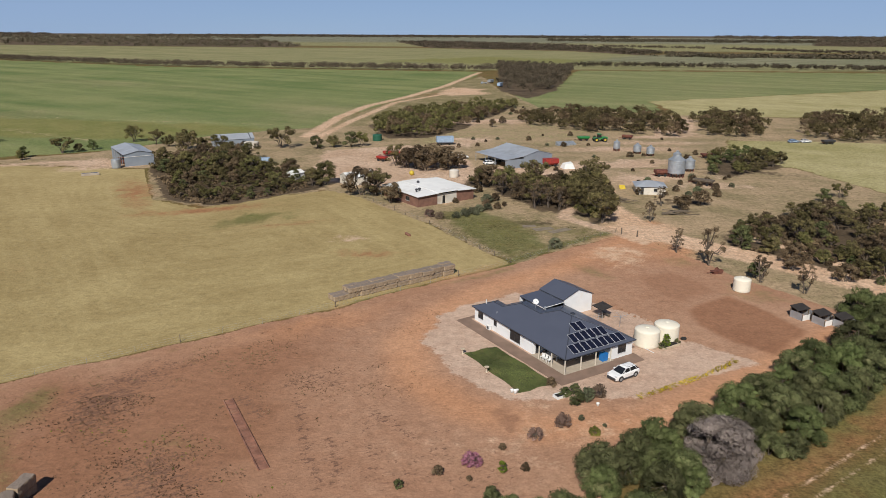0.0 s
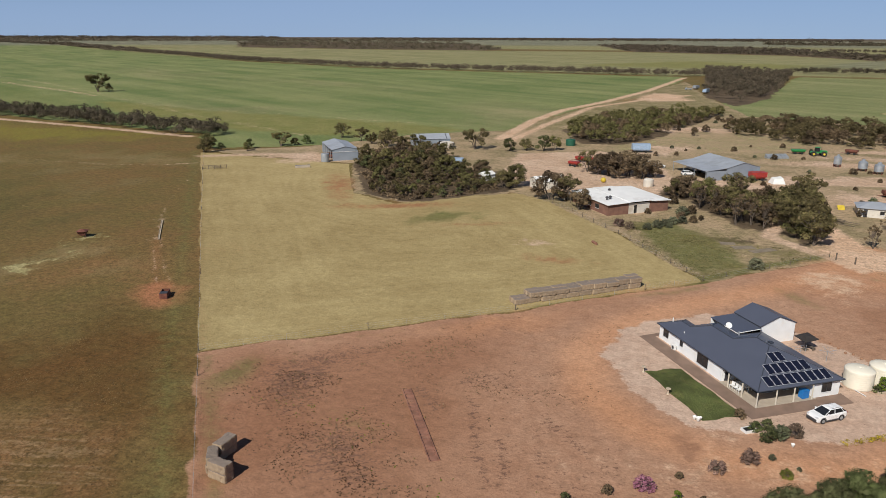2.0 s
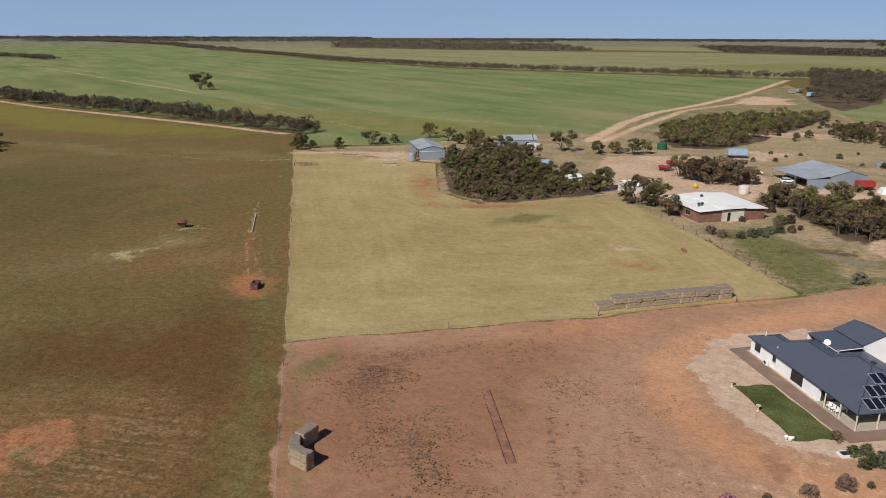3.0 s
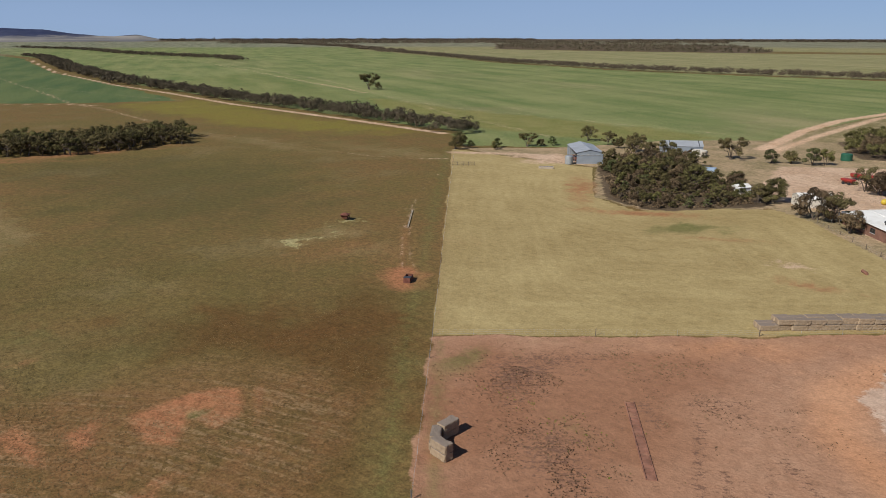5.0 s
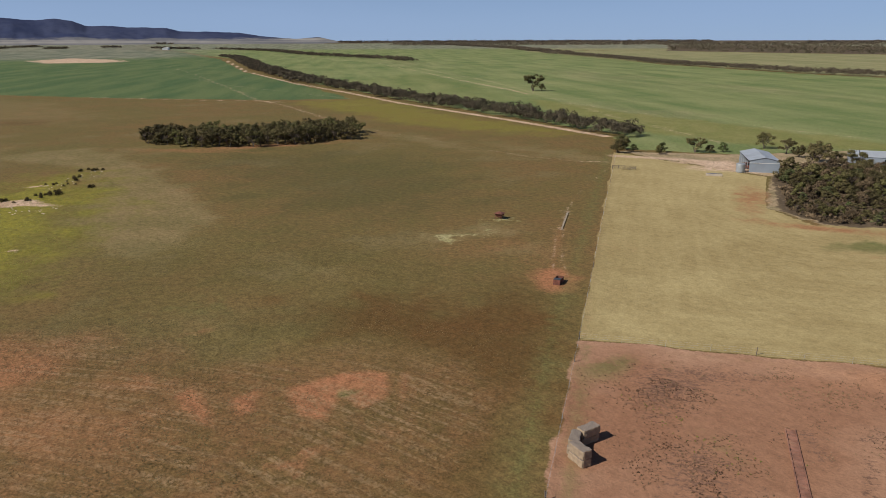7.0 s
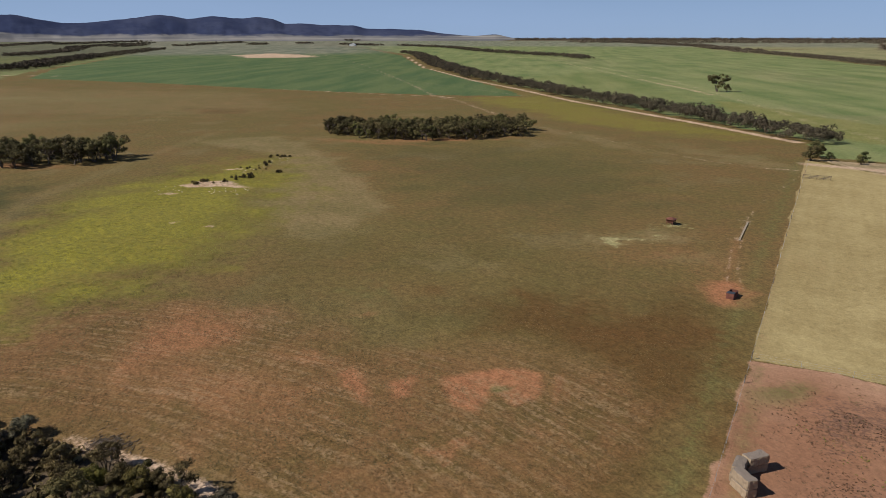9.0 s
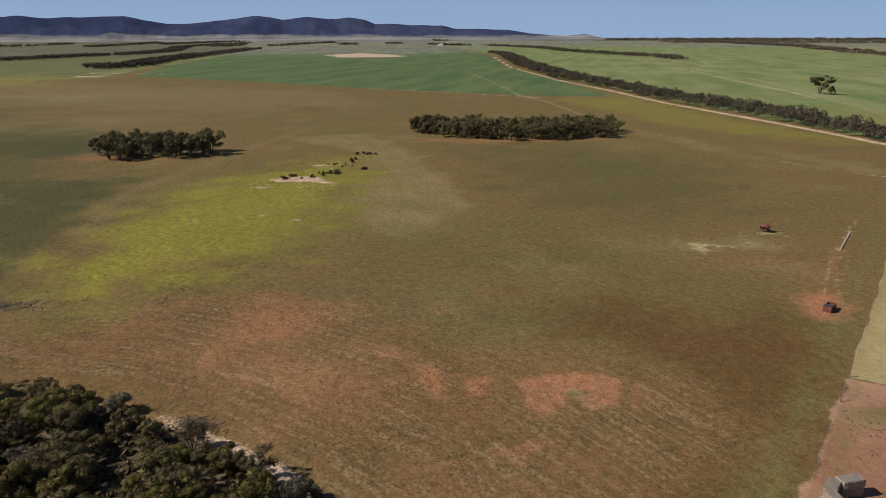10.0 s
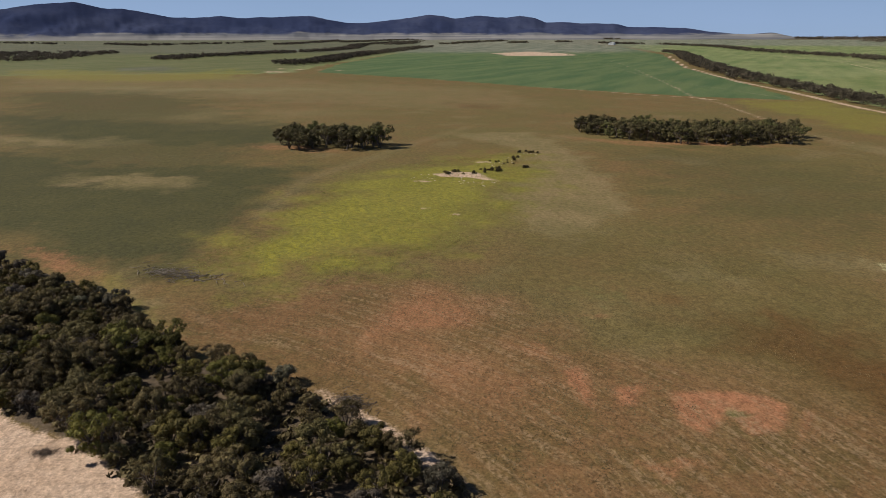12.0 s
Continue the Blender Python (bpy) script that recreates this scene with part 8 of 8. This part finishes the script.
# ---- hay ----
def hay():
    g = Geo().box(-1.2, 1.2, -0.6, 0.6, 0, 0.95)
    me = bpy.data.meshes.new("bale")
    bm = bmesh.new()
    tmp = g.mesh("bale_block", HAY)
    bm.from_mesh(tmp)
    bmesh.ops.subdivide_edges(bm, edges=bm.edges, cuts=5, use_grid_fill=True)
    for v in bm.verts:
        p = v.co.copy()
        round_off = 0.06 * sum(abs(c) > lim for c, lim in ((p.x, 1.19), (p.y, 0.59), (p.z - 0.475, 0.47))) - 0.06
        v.co += Vector((noise.noise(p * 2.1), noise.noise(p * 2.3 + Vector((5, 0, 0))), noise.noise(p * 2.2 + Vector((0, 7, 0))) * 0.6)) * 0.09
        c = Vector((0, 0, 0.475))
        if round_off > 0:
            v.co += (c - p).normalized() * round_off * 0.7
    bm.to_mesh(me)
    bm.free()
    me.materials.append(HAY)
    rng = np.random.default_rng(21)

    def bale(at, label, group):
        ob = thing("hay_bale", label, "hay bale", at @ pose(rng.uniform(-0.08, 0.08), rng.uniform(-0.1, 0.1), 0, 0, 0, rng.uniform(-3, 3)) @ Matrix.Diagonal((1.06, rng.uniform(0.98, 1.08), rng.uniform(0.95, 1.0) if at.translation.z < 0.5 else rng.uniform(0.85, 1.12), 1)), group)
        part("hay", me, None, ob)
    # long stack beside the stubble: two high, two deep
    a, b = Vector((-18.4, 112.9, 0)), Vector((2.2, 128.2, 0))
    turn = math.degrees(math.atan2(b.y - a.y, b.x - a.x))
    stack = Matrix.Translation(a) @ pose(0, 0, 0, 0, 0, turn)
    length = (b - a).length
    n = 10
    for i in range(n):
        x = length * (i + 0.5) / n
        for j in (0, 1):
            for k in (0, 1):
                if i == 0 and k == 1:
                    continue
                bale(stack @ pose(x + (0.35 if k else 0), 0.65 + 1.26 * j + (0.12 * math.sin(i * 1.7)), 0.96 * k), "weathered grey-topped hay bale in the long stack", "long hay stack")
    # small curved wall of bales near the fence
    for x, y, t, hi in ((-39.3, 55.85, -15, 2), (-41.15, 57.3, -60, 2), (-41.2, 59.75, 79, 2)):
        for k in range(hi):
            bale(pose(x, y, 0.96 * k, 0, 0, t), "large weathered hay bale in a curved stack", "curved hay stack")


# ---- fences, troughs and field things ----
def fences():
    post = Geo().tube((0, 0, -0.1), (0, 0, 1.15), 0.075, 0.065, 6).mesh("post", WOOD_GREY)
    rng = np.random.default_rng(31)

    dropper = Geo().tube((0, 0, -0.1), (0, 0, 1.0), 0.022, 0.02, 5).mesh("dropper", STEEL)

    def fence(points, gap, label, every=4):
        ob = thing("wire_fence", label, "fence", pose(0, 0, 0))
        for (ax, ay), (bx, by) in zip(points[:-1], points[1:]):
            n = max(1, round(math.hypot(bx - ax, by - ay) / gap))
            for i in range(n + 1):
                x, y = ax + (bx - ax) * i / n, ay + (by - ay) * i / n
                p = part("post", post if i % every == 0 else dropper, None, ob, at=pose(x, y, 0, rng.uniform(-5, 5), rng.uniform(-5, 5), rng.uniform(0, 90)) @ Matrix.Diagonal((1, 1, rng.uniform(0.85, 1.1), 1)))
            for z in (0.3, 0.65, 1.0):
                part("wire", Geo().tube((ax, ay, z), (bx, by, z), 0.006, None, 4, False), STEEL, ob)
    fence([(-10, 6), (-37.3, 47.8), (-59.6, 82.2)], 7.5, "grey timber and wire fence between pasture and red yard")
    fence([(-59.6, 82.2), (-110, 159), (-167, 246.5)], 9.0, "timber and wire fence between pasture and stubble")
    fence([(-59.6, 82.2), (-18, 110.8), (13.4, 135)], 6.5, "timber and wire fence along the stubble's edge")
    fence([(13.4, 135), (-3.3, 164.8), (-22, 193)], 5.5, "timber and wire fence beside the garden patch", 1)
    fence([(13.4, 135), (40, 158.5)], 5.5, "timber and wire fence along the dirt road", 1)
    for x, y in ((40.9, 156.9), (43.9, 154.6)):
        ob = thing("gate_post", "stout grey timber gate post", "post", pose(x, y, 0), "gate posts")
        part("post", Geo().tube((0, 0, -0.1), (0, 0, 1.5), 0.16, 0.14, 8), WOOD_GREY, ob)
    ob = thing("feed_trough", "dark open steel feed bin on bare red soil", "trough", pose(-78.4, 100.3, 0, 0, 0, 114))
    # near-black floor, the shade inside the bin put into its colour
    part("floor", Geo().box(-1.3, 1.3, -0.6, 0.6, 0.1, 0.18), SHADE, ob)
    for a, b in (((-1.35, -0.65), (1.35, -0.6)), ((-1.35, 0.6), (1.35, 0.65)), ((-1.35, -0.6), (-1.3, 0.6)), ((1.3, -0.6), (1.35, 0.6))):
        part("side", Geo().box(a[0], b[0], a[1], b[1], 0.0, 1.0), RUST, ob)
    part("hood", Geo().box(-1.3, -0.2, -0.66, 0.66, 1.0, 1.06), FRAME_DARK, ob)
    ob = thing("salt_feeder", "small rusty roofed stock feeder in pasture", "feeder", pose(-120.5, 128.5, 0, 0, 0, 20))
    part("hopper", Geo().add([(-0.5, -0.5, 0.4), (0.5, -0.5, 0.4), (0.5, 0.5, 0.4), (-0.5, 0.5, 0.4), (-0.9, -0.9, 1.3), (0.9, -0.9, 1.3), (0.9, 0.9, 1.3), (-0.9, 0.9, 1.3)], [(3, 2, 1, 0), (0, 1, 5, 4), (1, 2, 6, 5), (2, 3, 7, 6), (3, 0, 4, 7), (4, 5, 6, 7)]), RUST, ob)
    part("roof", Geo().add([(-1.2, -1.2, 1.4), (1.2, -1.2, 1.4), (1.2, 1.2, 1.4), (-1.2, 1.2, 1.4), (0, 0, 1.9)], [(0, 1, 4), (1, 2, 4), (2, 3, 4), (3, 0, 4), (3, 2, 1, 0)]), RUST, ob)
    for x in (-0.8, 0.8):
        for y in (-0.8, 0.8):
            part("leg", Geo().box(x - 0.05, x + 0.05, y - 0.05, y + 0.05, 0, 1.4), RUST, ob)
    ob = thing("stock_trough", "grey concrete stock trough beside the fence", "trough", pose(-112.6, 223.5, 0, 0, 0, 30))
    part("basin", Geo().box(-2.6, 2.6, -0.6, 0.6, 0, 0.8), SLAB, ob, bevel=0.05)
    part("water", Geo().box(-2.45, 2.45, -0.45, 0.45, 0.801, 0.806), GLASS, ob)
    ob = thing("yard_rails", "old timber rails of a small stock yard", "rails", pose(-140, 212, 0, 0, 0, 35))
    for x in (-4, -2, 0, 2, 4):
        part("post", Geo().box(x - 0.08, x + 0.08, -0.08, 0.08, 0, 1.4), WOOD_GREY, ob)
    for z in (0.4, 0.8, 1.2):
        part("rail", Geo().box(-4.1, 4.1, -0.14, -0.08, z, z + 0.14), WOOD_GREY, ob)
    # long narrow feed trough in the pasture
    a, b = Vector((-102.6, 131.2, 0)), Vector((-112.6, 146.2, 0))
    ob = thing("feed_trough", "long narrow pale feed trough standing in worn pasture", "trough", Matrix.Translation(a) @ pose(0, 0, 0, 0, 0, math.degrees(math.atan2(b.y - a.y, b.x - a.x))))
    l = (b - a).length
    for y in (-0.20, 0.15):
        part("side_board", Geo().box(0, l, y, y + 0.05, 0.08, 0.24), STONE, ob)
    part("bed", Geo().box(0, l, -0.15, 0.15, 0.08, 0.12), STONE, ob)
    for i in range(6):
        part("foot", Geo().box(0.3 + i * (l - 0.8) / 5, 0.5 + i * (l - 0.8) / 5, -0.24, 0.24, 0.0, 0.08), WOOD_GREY, ob)
    # long rusted grating lying in the yard
    a, b = Vector((-26.6, 79.4, 0)), Vector((-18.6, 64.8, 0))
    ob = thing("rusted_grating", "long strip of rusted steel grating lying on red soil", "grating", Matrix.Translation(a) @ pose(0, 0, 0, 0, 0, math.degrees(math.atan2(b.y - a.y, b.x - a.x))))
    l = (b - a).length
    for y in (-0.72, 0.36):
        part("side_rail", Geo().box(0, l, y - 0.05, y + 0.05, 0, 0.16), RUST_DUSTY, ob)
    part("bed", Geo().box(0, l, -0.66, 0.30, 0.0, 0.03), RUST_DUSTY, ob)
    for i in range(int(l / 0.8)):
        part("slat", Geo().box(0.2 + 0.8 * i, 0.3 + 0.8 * i, -0.65, 0.29, 0.032, 0.08), RUST_DUSTY, ob)
    for x, y, a, w_, l_ in ((23.5, 161.0, 20, 2.4, 1.2), (27.2, 159.6, 35, 3.0, 1.0), (20.5, 163.4, 5, 1.6, 1.0)):
        ob = thing("concrete_slab", "pale broken concrete slab in the garden patch", "slab", pose(x, y, 0, 0, 0, a), "old slabs")
        part("slab", Geo().box(-w_, w_, -l_, l_, 0, 0.12), OLD_SLAB, ob, bevel=0.03)
    ob = thing("old_drum", "faded orange drum lying in stubble", "drum", pose(-8, 155, 0.3, 0, 0, 120))
    part("shell", Geo().tube((-0.9, 0, 0), (0.9, 0, 0), 0.32, None, 14), RUST_DUSTY, ob)


# ---- weeds, tufts and stones on open ground ----
def ground_litter():
    rng = np.random.default_rng(61)

    def tufts(name, label, outline, count, size, material, tall=0.05, patch=0.05, cards=4, stray=0.0):
        pts = np.array(scatter_fast(rng, outline, count))
        pts = pts + rng.normal(size=pts.shape) * stray
        keep = np.array([noise.noise(Vector((x * 0.05, y * 0.05, 3.0))) + 0.7 * noise.noise(Vector((x * 0.25, y * 0.25, 8.0))) for x, y in pts]) > patch
        pts = pts[keep]
        v = leaf_cards(rng, np.c_[pts, np.full(len(pts), tall)], rng.uniform(0.4, 1.5, len(pts)) * size, cards, size * 0.7, 0.5, 0.5)
        v[:, 2] = np.maximum(v[:, 2], 0.01)
        tagged(new(name, cloud_mesh(name, v, quads_for(v), material)), label, "weeds", "", "stuff")
    yard = [(-58, 80), (-18, 108), (10, 128), (-2, 100), (4, 78), (18, 68), (10, 55), (-5, 38), (-20, 25), (-36, 47)]
    tufts("yard_weeds", "small dark dry weeds scattered over red soil", yard, 4200, 0.125, LEAF_WEED, 0.0, 0.14)
    for outline, count in ((WEEDS_DENSE, 1500), (WEEDS_BAND, 2400), (WEEDS_LOW, 2200), (WEEDS_PATCH, 340), (WEEDS_GRATING, 220), (WEEDS_EAST, 260), ([(-19, 79), (-17.3, 79.6), (-12.2, 63), (-13.4, 62)], 220), ([(-13.3, 70.5), (-11.8, 71), (-10, 63.6), (-11.6, 62.6)], 160)):
        tufts("dense_weeds", "dense patch of dark dry weeds on red soil", outline, count // 2, 0.135, LEAF_WEED, 0.0, 0.0, 4, 2.2)
    tufts("yard_grass", "sparse green weeds on red soil", [(-48, 72), (-30, 66), (-20, 56), (-10, 50), (0, 60), (-20, 75)], 300, 0.12, LEAF_LIME)
    tufts("pasture_tufts", "dry grass tufts in the pasture", [(-50, 30), (-100, -25), (-130, -20), (-150, 20), (-140, 80), (-80, 96), (-60, 78), (-45, 50)], 60000, 0.075, LEAF_DRYGRASS, 0.02, -0.25, 3)
    tufts("sage_tufts", "grey-green low tufts in the worn pasture", [(-56, 20), (-100, -25), (-130, -28), (-136, 10), (-110, 40), (-70, 45)], 16000, 0.09, LEAF_SAGE_DARK, 0.02, 0.0, 3)
    tufts("green_tufts", "green and yellow flowering tufts over the rise", MOUND, 20000, 0.13, LEAF_MEADOW, 0.03, -0.1, 3)
    tufts("farm_tufts", "dry tufts and low weeds round the farmyard", FARMSTEAD, 16000, 0.13, LEAF_DRYGRASS, 0.03, 0.05)
    tufts("garden_weeds", "low green weeds in the garden patch", GARDEN_PATCH, 6000, 0.10, LEAF_MEADOW, 0.02, 0.0)
    tufts("thicket_undergrowth", "low dry undergrowth beneath the thicket by the sheds", WOOD_HOUSES, 1500, 0.5, LEAF_BROWN, 0.25, -0.2, 14)
    tufts("stand_undergrowth", "low dry undergrowth in the stand by the road", STAND_EAST, 1300, 0.5, LEAF_BROWN, 0.25, 0.0, 14)
    tufts("undergrowth", "low grey-brown undergrowth beneath the thicket", SCRUB_SOUTH, 2600, 0.55, LEAF_DARK, 0.25, -0.15, 14)
    pts = scatter_fast(rng, [(-232, 24), (-212, 50), (-205, 44), (-222, 22)], 40) + scatter_fast(rng, [(-268, 74), (-240, 48), (-236, 56), (-262, 78)], 30)
    g = Geo()
    for x, y in pts:
        r = rng.uniform(0.12, 0.34)
        g.add([(x - r, y - r * 0.7, 0), (x + r, y - r * 0.6, 0), (x + r * 0.8, y + r, 0), (x - r * 0.9, y + r * 0.8, 0), (x, y, r * 0.5)], [(0, 1, 4), (1, 2, 4), (2, 3, 4), (3, 0, 4)])
    tagged(new("field_stones", g.mesh("field_stones", STONE)), "pale limestone rubble on the low rise", "stones", "", "stuff")


white_house()
garage()
lot_things()
car(lot(-4.25, 6.6, 0.0, 3), "white five-door car parked on the gravel drive", WHITE_PAINT)
farm_buildings()
hay()
fences()
ground_litter()
